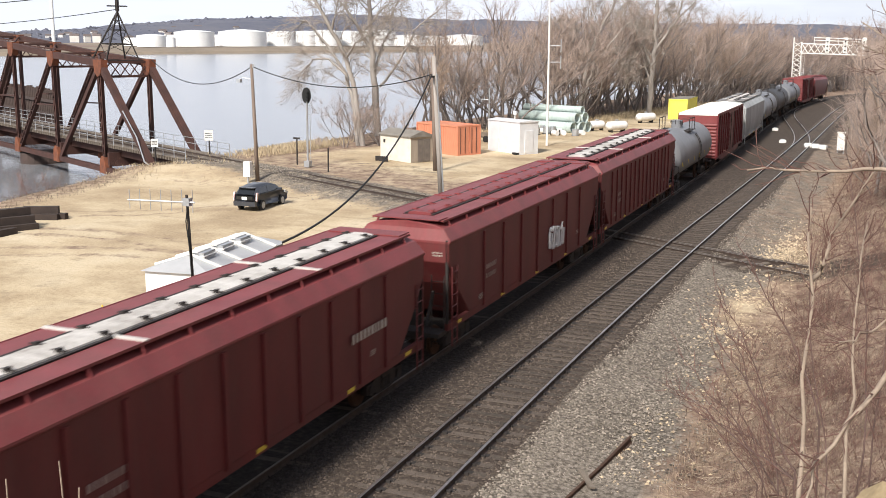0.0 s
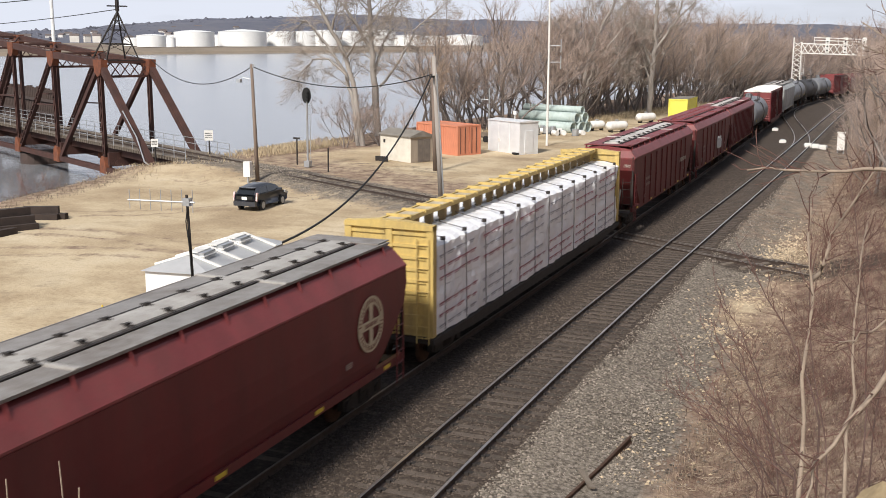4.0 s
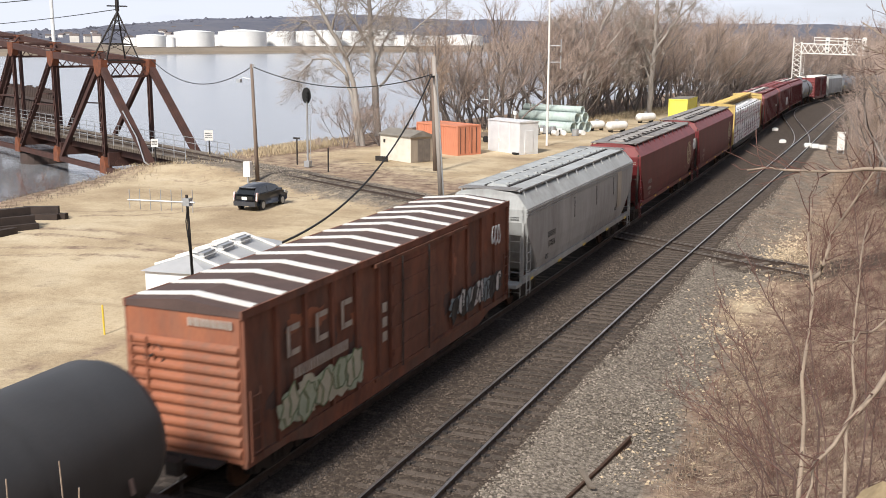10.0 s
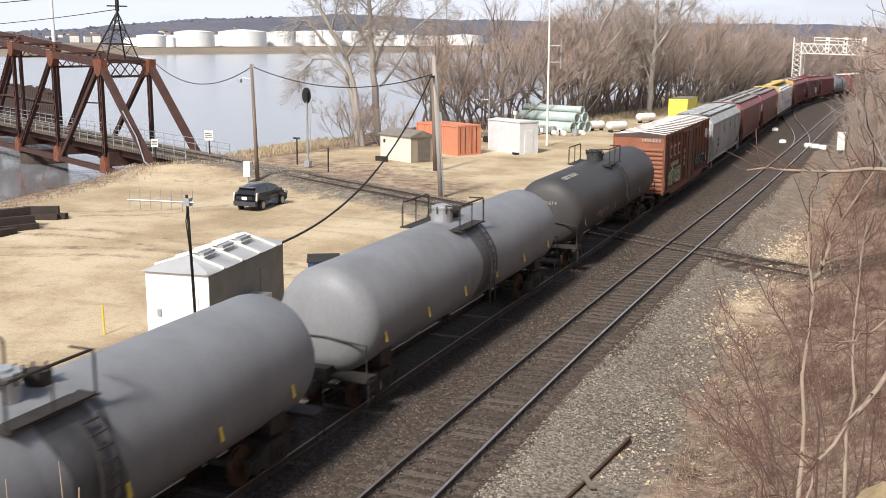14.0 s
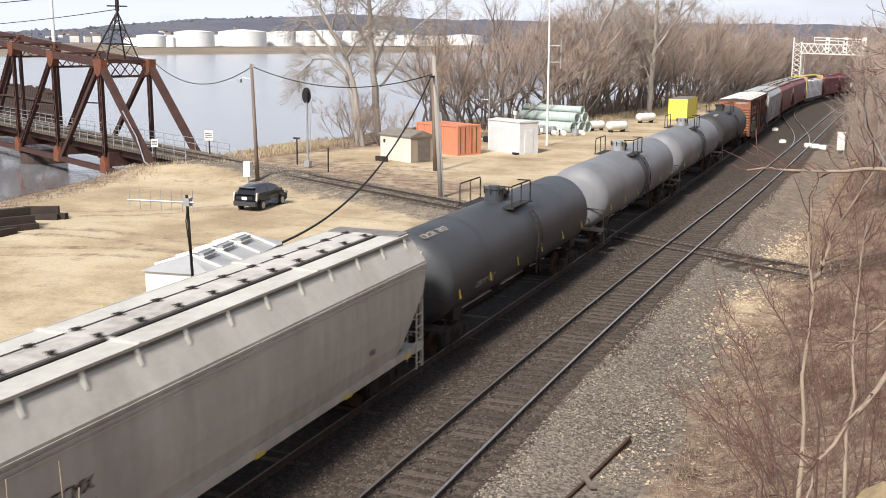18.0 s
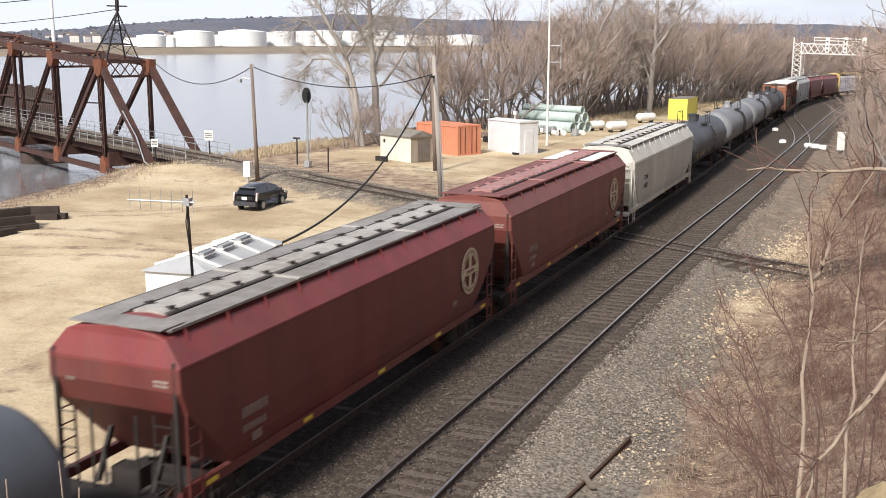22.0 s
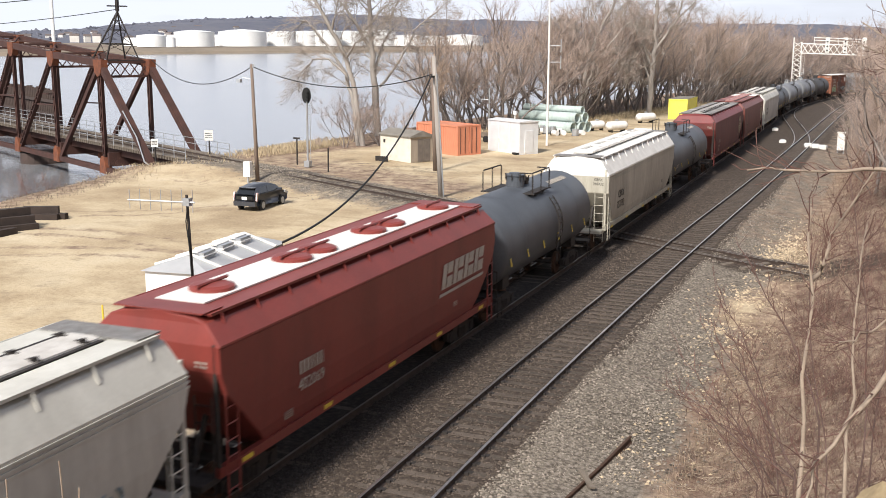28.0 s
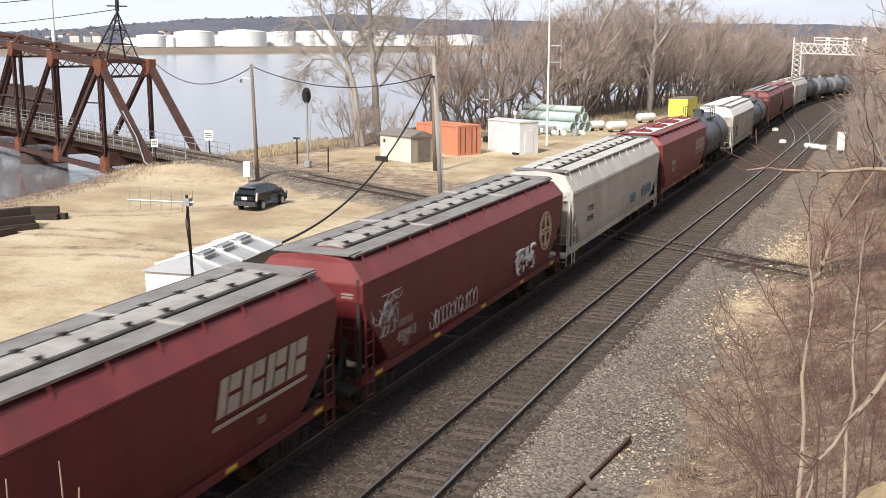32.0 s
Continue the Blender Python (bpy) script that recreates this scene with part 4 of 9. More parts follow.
def hopper(name, L, label, body_m, roof_m, sill_m, style="smooth", top="trough", top_m=None, walk_m=None, group="train cars", edge=3.75):
    car = thing(name, pose(0, 0, 0), label, "railway hopper car", group)
    ring = HOP_SMOOTH + [(1.58, edge)] if style == "smooth" else HOP_FLAT
    slope = [(0.0, edge - 0.03), (1.58, edge - 0.03), (1.61, edge + 0.04), (1.20, 4.28), (0.9, 4.38), (0.0, 4.46)]
    post_m = sill_m if sill_m in (M_LGREY, M_PALE, M_CREAM) else M_STEEL_D
    brow = 2.72 if body_m is M_CREAM else 3.0
    cut = lambda z: max(0.0, brow - z)
    put("body", lofted("hopper_body", ring, L, cut, body_m), car)
    put("roof", lofted("hopper_roof", slope if style == "smooth" else ROOF_FLAT, L, lambda z: 0.0 if z < 4.0 else 0.12, roof_m), car)
    # side sills, end platforms and uprights
    pale = sill_m in (M_LGREY, M_PALE, M_CREAM)
    for y in (-1, 1):
        put("side_sill", Soup().box((-L / 2, y * 1.44 - 0.07, 1.04 if pale else 1.06), (L / 2, y * 1.44 + 0.07, 1.25 if pale else 1.28)).mesh("side_sill", sill_m), car)
        for sx in (-1, 1):
            s = Soup()
            s.beam((sx * (L / 2 - 0.04), y * 1.45, 1.1), (sx * (L / 2 - 0.04), y * 1.45, 3.9), 0.08, 0.08)
            put("corner_post", s.mesh("corner_post", post_m), car)
            put("ladder", ladder(0.42, 2.5, 7).mesh("ladder", sill_m), car, pose(sx * (L / 2 - 0.40), y * 1.56, 0.55))
            put("end_ladder", ladder(0.42, 2.3, 6, 0.014).mesh("end_ladder", post_m), car, pose(sx * (L / 2 + 0.05), y * 1.18, 0.5, 0, 0, 90))
            put("grab_post", Soup().tube([(sx * (L / 2 + 0.06), y * 0.55, 1.1), (sx * (L / 2 + 0.06), y * 0.55, 2.75)], 0.03, 6).mesh("grab_post", post_m), car)
    for sx in (-1, 1):
        put("end_platform", Soup().box((sx * (L / 2) - 0.55, -1.42, 0.95), (sx * (L / 2) + 0.12, 1.42, 1.08)).mesh("end_platform", post_m), car)
        for y in (-0.7, 0.7):
            put("slope_brace", Soup().beam((sx * (L / 2 - 0.2), y, 1.08), (sx * (L / 2 - 0.7), y, 2.1), 0.08, 0.12).mesh("slope_brace", M_STEEL_D), car)
        put("brake_gear", Soup().box((sx * (L / 2 - 0.35) - 0.22, -0.35, 1.08), (sx * (L / 2 - 0.35) + 0.22, 0.3, 1.5)).tube([(sx * L / 2, 0.3, 1.2), (sx * L / 2, 0.3, 2.0)], 0.03, 6).mesh("brake_gear", M_STEEL_D), car)
    # discharge chutes
    for i, x in enumerate((-0.30, -0.10, 0.10, 0.30)):
        s = Soup()
        k = len(s.v)
        for z, a, b in ((1.2, 1.7, 1.35), (0.42, 0.45, 0.5)):
            for px, py in ((-a, -b), (a, -b), (a, b), (-a, b)):
                s.v.append(Vector((px, py, z)))
        s.f = [(0, 1, 5, 4), (1, 2, 6, 5), (2, 3, 7, 6), (3, 0, 4, 7), (4, 5, 6, 7)]
        put("discharge_chute", s.mesh("discharge_chute", sill_m), car, pose(x * L * 0.9, 0, 0))
    # brackets under the walkway edge
    tab = Soup().prism([(1.18, 4.24), (1.33, 4.06), (1.35, 4.09), (1.20, 4.44), (1.18, 4.44)], -0.016, 0.016, "x").mesh("roof_bracket", roof_m)
    nb = 12
    for i in range(nb):
        for rz in (0, 180):
            put("roof_bracket", tab, car, pose((i + 0.5) * L / nb - L / 2 if rz == 0 else -((i + 0.5) * L / nb - L / 2), 0, 0, 0, 0, rz))
    wm = walk_m or M_WALKWAY
    for y in (-1, 1):
        s = Soup()
        s.box((-L / 2 + 0.3, y * 0.86 - 0.33, 4.405), (L / 2 - 0.3, y * 0.86 + 0.33, 4.44))
        s.box((-L / 2 + 0.3, y * 1.20 - 0.015, 4.39), (L / 2 - 0.3, y * 1.20 + 0.015, 4.45))
        put("walkway", s.mesh("walkway", wm), car)
    for sx in (-1, 1):
        put("cross_walkway", Soup().box((sx * (L / 2 - 0.5) - 0.36, -1.12, 4.445), (sx * (L / 2 - 0.5) + 0.36, 1.12, 4.475)).mesh("cross_walkway", M_WALKWAY if wm in (M_LGREY, M_PALE, M_WHITE) else wm), car)
    if top == "trough":
        put("hatch_cover", Soup().prism([(-0.40, 4.42), (0.40, 4.42), (0.38, 4.49), (0.2, 4.52), (-0.2, 4.52), (-0.38, 4.49)], -L / 2 + 1.2, L / 2 - 1.0, "x").mesh("hatch_cover", top_m or M_HATCH), car)
        # dark bars stand in for the shade in the grooves beside the trough
        for y in (-0.47, 0.47):
            put("hatch_seal", Soup().box((-L / 2 + 1.2, y - 0.045, 4.42), (L / 2 - 1.0, y + 0.045, 4.47)).mesh("hatch_seal", M_STEEL_D), car)
        lat = Soup().box((-0.07, -0.04, 4.48), (0.07, 0.04, 4.565)).box((-0.022, -0.16, 4.50), (0.022, 0.16, 4.535)).mesh("hatch_latch", M_STEEL_D if top_m in (None, M_HATCH, M_HATCH_G) else top_m)
        n = 13
        for i in range(n):
            for y in (-0.33, 0.33):
                put("hatch_latch", lat, car, pose(-L / 2 + 1.5 + i * (L - 2.9) / (n - 1) + (0.18 if y > 0 else 0), y, 0))
        for q in (0.3, 0.68):
            put("batten", Soup().box((-0.06, -1.22, 4.44), (0.06, 1.22, 4.475)).mesh("roof_batten_bar", top_m or M_HATCH), car, pose(-L / 2 + q * L, 0, 0))
    elif top == "round":
        deck = Soup().box((-L / 2 + 0.9, -0.62, 4.45), (L / 2 - 0.8, 0.62, 4.485)).mesh("roof_deck", M_WHITE)
        put("roof_deck", deck, car, None, "white roof panel between the hatches")
        n = 24
        s = Soup()
        ring = [(0.52, 4.48), (0.52, 4.56), (0.42, 4.60), (0.0, 4.63)]
        for r, z in ring[:-1]:
            s.v += [Vector((r * math.cos(2 * math.pi * i / n), r * math.sin(2 * math.pi * i / n), z)) for i in range(n)]
        s.v.append(Vector((0, 0, 4.63)))
        for a in range(2):
            s.f += [(a * n + i, a * n + (i + 1) % n, (a + 1) * n + (i + 1) % n, (a + 1) * n + i) for i in range(n)]
        s.f += [(2 * n + i, 2 * n + (i + 1) % n, 3 * n) for i in range(n)]
        s.tube([(-0.6, 0, 4.64), (0.6, 0, 4.64)], 0.04, 6)
        hm = s.mesh("round_hatch", roof_m)
        for x in (-0.37, -0.155, -0.075, 0.11, 0.19, 0.40):
            put("round_hatch", hm, car, pose(x * L, 0.0, 0))
    elif top == "frame":
        s = Soup()
        for y in (-0.42, 0.42):
            s.tube([(-L / 2 + 1.2, y, 4.56), (L / 2 - 1.2, y, 4.56)], 0.07, 6)
        s.tube([(-L / 2 + 1.2, -0.42, 4.56), (-L / 2 + 0.95, 0, 4.56), (-L / 2 + 1.2, 0.42, 4.56)], 0.07, 6)
        s.tube([(L / 2 - 1.2, -0.42, 4.56), (L / 2 - 0.95, 0, 4.56), (L / 2 - 1.2, 0.42, 4.56)], 0.07, 6)
        put("hatch_rim", s.mesh("hatch_rim", top_m), car)
        put("hatch_cover", Soup().prism([(-0.22, 4.43), (0.36, 4.43), (0.34, 4.53), (0.08, 4.57), (-0.20, 4.53)], -L / 2 + 1.2, L / 2 - 1.2, "x").mesh("hatch_cover", top_m), car)
        put("hatch_slot", Soup().box((-L / 2 + 1.2, -0.36, 4.43), (L / 2 - 1.2, -0.22, 4.475)).mesh("hatch_slot", M_STEEL_D), car)
        lat = Soup().box((-0.06, -0.5, 4.58), (0.06, 0.5, 4.66)).mesh("hatch_latch", top_m)
        for i in range(6):
            put("hatch_latch", lat, car, pose(-L / 2 + 1.5 + i * (L - 3.0) / 5, 0, 0))
    running_gear(car, L)
    return car


def side_ribs(car, L, n, material, z0=1.2, z1=3.72, y=1.52, d=0.07):
    rib = Soup().box((-0.06, -d / 2, z0), (0.06, d / 2, z1)).mesh("side_rib", material)
    for sy in (-1, 1):
        for i in range(n):
            x = -L / 2 + 1.1 + i * (L - 2.2) / (n - 1)
            if abs(x) < L / 2 - 1.9:
                put("side_rib", rib, car, pose(x, sy * (y + d / 2 - 0.01), 0))


def fascia_lines(car, L, material, y=1.60, edge=3.75):
    for sy in (-1, 1):
        for z in (edge - 0.22, edge - 0.12, edge - 0.02):
            put("top_moulding", Soup().box((-L / 2, sy * y - 0.02, z - 0.022), (L / 2, sy * y + 0.02, z + 0.022)).mesh("top_moulding", material), car)


def small_print(car, L, seed, material=None, marked=False):
    """Data stencils, sill reflectors and end marks that cannot be read."""
    r = random.Random(seed)
    mt = material or M_LETTER
    if not marked:
        put("stencil", bars(0.34, 0.17, 2, mt, seed, 0.45), car, on_rear(L, -1.15, 3.45))
    put("stencil", bars(0.26, 0.09, 2, mt, seed + 5, 0.6), car, on_rear(L, 1.05, 3.3))
    if not marked:
        put("stencil", bars(0.36, 0.2, 4, mt, seed + 1, 0.6), car, on_side(-L / 2 + 2.6, 1.6, -1.575))
    put("stencil", bars(0.32, 0.16, 3, mt, seed + 2, 0.6), car, on_side(L / 2 - 3.6, 1.9, -1.63))
    refl = Soup().box((-0.20, -0.006, -0.05), (0.20, 0.006, 0.05)).mesh("reflector", M_REFLECT)
    for i in range(5):
        put("reflector", refl, car, on_side(-L / 2 + 1.0 + i * (L - 2.0) / 4 + r.uniform(-0.2, 0.2), 1.06 if mt is M_LETTER_D else 1.17, -1.516))


def big_mark(car, me, x, z, y=-1.625, label=""):
    return put("emblem", me, car, on_side(x, z, y), label)


M_SPILL = mat("dark_dried_spill", (0.10, 0.10, 0.105), (0.05, 0.05, 0.052), 2.0, 0.6, 0, 0.05, 12, streak=5)
EYE_BOLT = Soup().tube([(0, 0, 0), (0, 0, 0.23)], 0.028, 5).mesh("bolt", M_STEEL_D)


def tank_car(L, label, paint, R=1.52, zc=2.44, dome=True, strap=False, group="train cars"):
    car = thing("tank_car", pose(0, 0, 0), label, "railway tank car", group)
    n = 40
    Lt = L - 0.12
    prof = [(-Lt / 2, 0.0), (-Lt / 2 + 0.03, 0.5), (-Lt / 2 + 0.10, 0.95), (-Lt / 2 + 0.22, 1.22), (-Lt / 2 + 0.42, 1.42), (-Lt / 2 + 0.68, 1.5)]
    prof = [(x, r * R / 1.5) for x, r in prof]
    for q in (0.25, 0.5, 0.75):
        prof.append((-Lt / 2 + 0.68 + (Lt - 1.36) * q, R))
    prof += [(-x, r) for x, r in reversed(prof[:6])]
    v, f = [], []
    for x, r in prof:
        for i in range(n):
            a = 2 * math.pi * i / n
            v.append((x, r * math.cos(a), zc + r * math.sin(a)))
    for k in range(len(prof) - 1):
        f += [(k * n + i, k * n + (i + 1) % n, (k + 1) * n + (i + 1) % n, (k + 1) * n + i) for i in range(n)]
    put("tank_shell", mesh("tank_shell", v, f, paint, True), car)
    # weld bands
    for x in ([-0.9, 0.9] if strap else [-Lt * 0.28, -0.35, Lt * 0.28]):
        s = Soup()
        k = len(s.v)
        for xx in (x - 0.06, x + 0.06):
            for i in range(n):
                a = 2 * math.pi * i / n
                s.v.append(Vector((xx, (R + 0.012) * math.cos(a), zc + (R + 0.012) * math.sin(a))))
        s.f = [(k + i, k + (i + 1) % n, k + n + (i + 1) % n, k + n + i) for i in range(n)]
        put("shell_band", s.mesh("shell_band", paint, True, False), car)
    if strap:
        # dried spill running down both flanks under the manway
        for a0 in (math.pi - 0.95, -0.75):
            s = Soup()
            for j in range(15):
                a = a0 + 1.7 * j / 14
                for xx in (-0.30, 0.05, 0.42, 0.78, 1.1):
                    wob = 0.10 * math.sin(5 * a + 3 * xx)
                    s.v.append(Vector((xx + wob, (R + 0.006) * math.cos(a), zc + (R + 0.006) * math.sin(a))))
            s.f = [(j * 5 + k, j * 5 + k + 1, j * 5 + k + 6, j * 5 + k + 5) for j in range(14) for k in range(4)]
            put("spill_stain", s.mesh("spill_stain", M_SPILL, True, False), car, None, "dark dried spill")
    top = zc + R
    # manway, valve housing and platform with its rails
    s = Soup()
    s.tube([(0, 0, top - 0.1), (0, 0, top + 0.42)], 0.36, 18).tube([(0, 0, top + 0.42), (0, 0, top + 0.47)], 0.40, 18).tube([(0, 0, top + 0.47), (0, 0, top + 0.53)], 0.24, 18)
    mw = put("manway", s.mesh("manway", paint if not strap else M_METAL), car, pose(-0.15, 0, 0))
    for a in range(8):
        put("bolt", EYE_BOLT, mw, pose(0.40 * math.cos(a * 0.785), 0.40 * math.sin(a * 0.785), top + 0.27))
    s = Soup()
    s.tube([(0, 0, top - 0.05), (0, 0, top + 0.24)], 0.24, 14)
    vh = put("valve_housing", s.mesh("valve_housing", M_STEEL_D), car, pose(0.75, 0, 0))
    for a in range(6):
        put("bolt", EYE_BOLT, vh, pose(0.24 * math.cos(a), 0.24 * math.sin(a), top + 0.1))
    for y in (-1, 1):
        put("platform", Soup().box((-1.05, y * 0.78 - 0.26, top - 0.18), (1.05, y * 0.78 + 0.26, top - 0.14)).mesh("platform", M_STEEL_D), car)
        s = Soup()
        yy = y * 1.02
        s.tube([(-1.05, yy, top - 0.16), (-1.05, yy, top + 0.58), (-0.97, yy, top + 0.66), (0.97, yy, top + 0.66), (1.05, yy, top + 0.58), (1.05, yy, top - 0.16)], 0.028, 6)
        s.tube([(0, yy, top - 0.16), (0, yy, top + 0.66)], 0.022, 6)
        put("platform_rail", s.mesh("platform_rail", M_STEEL_D), car)
        # side ladder hugging the shell
        s = Soup()
        for x in (-0.22, 0.22):
            pts = [(x, y * (R + 0.10) * math.cos(a), zc + (R + 0.10) * math.sin(a)) for a in np.linspace(0.75, -0.35, 6)] + [(x, y * (R + 0.03), 1.15)]
            s.tube(pts, 0.028, 5)
        for a in np.linspace(0.7, -0.4, 8):
            s.tube([(-0.22, y * (R + 0.10) * math.cos(a), zc + (R + 0.10) * math.sin(a)), (0.22, y * (R + 0.10) * math.cos(a), zc + (R + 0.10) * math.sin(a))], 0.02, 5)
        put("ladder", s.mesh("ladder", M_STEEL_D), car, pose(0.62 if y < 0 else -0.62, 0, 0))
    for sx in (-1, 1):
        s = Soup()
        s.beam((0, -1.1, top - 0.16), (0, 1.1, top - 0.16), 0.05, 0.05)
        s.tube([(0, -1.02, top + 0.64), (0, -0.5, top + 0.64)], 0.026, 5)
        put("platform_brace", s.mesh("platform_brace", M_STEEL_D), car, pose(sx * 1.05, 0, 0))
        put("stub_sill", Soup().box((sx * (L / 2 - 1.6) - 1.75, -0.32, 0.92), (sx * (L / 2 - 1.6) + 1.6, 0.32, 1.30)).mesh("stub_sill", M_STEEL_D), car)
        put("saddle", Soup().box((sx * (L / 2 - 1.75) - 0.35, -1.15, 1.05), (sx * (L / 2 - 1.75) + 0.35, 1.15, 1.75)).mesh("saddle", M_STEEL_D), car)
        put("end_platform", Soup().box((sx * (L / 2 - 0.30) - 0.32, -1.45, 1.0), (sx * (L / 2 - 0.30) + 0.32, 1.45, 1.08)).mesh("end_platform", M_STEEL_D), car)
        s = Soup()
        x = sx * (L / 2 - 0.06)
        s.tube([(x, -1.42, 1.05), (x, -1.42, 2.0), (x, -0.2, 2.12), (x, 1.3, 2.12), (x, 1.42, 2.0), (x, 1.42, 1.05)], 0.028, 6)
        put("end_rail", s.mesh("end_rail", M_STEEL_D), car)
        for y in (-1, 1):
            put("step_ladder", ladder(0.4, 0.7, 3).mesh("step_ladder", M_STEEL_D), car, pose(sx * (L / 2 - 0.3), y * 1.45, 0.38))
    put("bottom_outlet", Soup().tube([(0, 0, 0.55), (0, 0, 1.3)], 0.2, 10).box((-0.3, -0.3, 0.5), (0.3, 0.3, 0.62)).mesh("bottom_outlet", M_STEEL_D), car)
    refl = Soup().box((-0.045, -0.006, -0.26), (0.045, 0.006, 0.26)).mesh("reflector", M_LETTER_F if paint is M_TANKD else M_REFLECT)
    for i in range(6):
        x = -Lt / 2 + 1.3 + i * (Lt - 2.6) / 5
        a = -0.2
        put("reflector", refl, car, pose(x - 0.3, -(R + 0.008) * math.cos(a), zc + (R + 0.008) * math.sin(a), -11, 0, 0))
    running_gear(car, L, 1.75)
    return car


def on_tank(x, a, R=1.52, zc=2.44):
    """Pose on a tank's right flank at the angle a (degrees above level)."""
    t = radians(a)
    return pose(x, -(R + 0.012) * math.cos(t), zc + (R + 0.012) * math.sin(t), a, 0, 0) @ pose(0, 0, 0, -2 * a, 0, 0)


def boxcar(L, label, side_m, end_m, roof_m, rib_m, doors=True, group="train cars", H=4.36):
    car = thing("boxcar", pose(0, 0, 0), label, "railway boxcar", group)
    W = 1.45
    put("body", Soup().box((-L / 2, -W, 0.95), (L / 2, W, H - 0.12)).mesh("box_body", side_m), car)
    put("roof", Soup().prism([(-W - 0.05, H - 0.14), (W + 0.05, H - 0.14), (W + 0.05, H), (0, H + 0.14), (-W - 0.05, H)], -L / 2 - 0.03, L / 2 + 0.03, "x").mesh("box_roof", roof_m), car)
    for y in (-1, 1):
        put("eave", Soup().box((-L / 2 - 0.04, y * (W + 0.05) - 0.03, H - 0.17), (L / 2 + 0.04, y * (W + 0.05) + 0.03, H + 0.01)).mesh("eave", side_m), car)
        put("side_sill", Soup().box((-L / 2, y * W - 0.06, 0.88), (L / 2, y * W + 0.06, 1.06)).prism([(-L * 0.33, 0.62), (L * 0.33, 0.62), (L * 0.40, 0.90), (-L * 0.40, 0.90)], y * W - 0.04, y * W + 0.04).mesh("side_sill", side_m), car)
    rib = Soup().prism([(-W - 0.04, H - 0.0), (-W - 0.04, H + 0.035), (0, H + 0.185), (W + 0.04, H + 0.035), (W + 0.04, H - 0.0), (0, H + 0.14)], -0.11, 0.11, "x").mesh("roof_rib", rib_m)
    for i in range(14):
        put("roof_rib", rib, car, pose(-L / 2 + 0.5 + i * (L - 1.0) / 13, 0, 0))
    post = Soup().box((-0.06, -0.05, 1.05), (0.06, 0.05, H - 0.17)).mesh("side_post", side_m)
    for y in (-1, 1):
        for i in range(14):
            x = -L / 2 + 0.07 + i * (L - 0.14) / 13
            if abs(x - 0.3) > 1.7:
                put("side_post", post, car, pose(x, y * (W + 0.035), 0))
        d = put("door", Soup().box((-1.5, -0.04, 1.08), (1.5, 0.04, H - 0.2)).mesh("box_door", side_m), car, pose(0.3, y * (W + 0.045), 0))
        s = Soup()
        for z in (1.5, 2.1, 2.7, 3.3, 3.8):
            s.box((-1.42, -0.03, z - 0.09), (1.42, 0.03, z + 0.09))
        put("door_corrugation", s.mesh("door_corrugation", side_m), d, pose(0, y * 0.045, 0))
        for x in (-0.9, 0.9):
            put("lock_bar", Soup().tube([(x, 0, 1.0), (x, 0, H - 0.25)], 0.025, 6).mesh("lock_bar", M_STEEL_D), d, pose(0, y * 0.10, 0))
        put("door_track", Soup().box((-3.2, -0.05, -0.05), (3.2, 0.05, 0.05)).mesh("door_track", side_m), car, pose(1.0, y * (W + 0.05), 1.02))
        put("door_rail", Soup().box((-3.2, -0.05, -0.05), (3.2, 0.05, 0.05)).mesh("door_rail", side_m), car, pose(1.0, y * (W + 0.08), H - 0.24))
        for sx in (-1, 1):
            put("ladder", ladder(0.4, 1.6, 5).mesh("ladder", side_m), car, pose(sx * (L / 2 - 0.35), y * (W + 0.10), 1.0))
    cor = Soup().prism([(-0.11, 0.0), (-0.075, 0.05), (-0.03, 0.075), (0.03, 0.075), (0.075, 0.05), (0.11, 0.0)], -W + 0.04, W - 0.04).mesh("end_corrugation", end_m)
    for sx in (-1, 1):
        put("end_wall", Soup().box((sx * (L / 2 + 0.012) - 0.01, -W, 0.98), (sx * (L / 2 + 0.012) + 0.01, W, H - 0.16)).mesh("end_wall", end_m), car)
        for i in range(10):
            z = 1.2 + i * 0.255
            put("end_corrugation", cor, car, pose(sx * (L / 2 + 0.022), 0, z, 0, 90 * sx, 0))
        put("end_platform", Soup().box((sx * (L / 2 + 0.22) - 0.2, -1.0, 0.95), (sx * (L / 2 + 0.22) + 0.2, 1.0, 1.0)).mesh("end_platform", M_STEEL_D), car)
        put("end_ladder", ladder(0.4, 2.6, 7).mesh("end_ladder", end_m), car, pose(sx * (L / 2 + 0.13), 1.1, 1.0, 0, 0, 90))
        put("brake_wheel", Soup().tube([(0.05, 0.26 * math.cos(q * math.pi / 6), 0.26 * math.sin(q * math.pi / 6)) for q in range(13)], 0.018, 5).tube([(0.05, -0.26, 0), (0.05, 0.26, 0)], 0.012, 4).tube([(0.05, 0, -0.26), (0.05, 0, 0.26)], 0.012, 4).tube([(-0.1, 0, 0), (0.06, 0, 0)], 0.03, 6).mesh("brake_wheel", M_STEEL_D), car, pose(sx * (L / 2 + 0.12), 0.75, 3.2))
    running_gear(car, L, 1.9)
    return car


M_DUSTY = mat("dusty_yellow_paint", (0.60, 0.52, 0.36), (0.42, 0.35, 0.23), 1.4, 0.75, 0, 0.08, 20, dirt=0.5)
M_CPOST = mat("worn_tan_paint", (0.40, 0.29, 0.12), (0.22, 0.15, 0.08), 2.0, 0.7, 0, 0.08, 20, dirt=0.5)


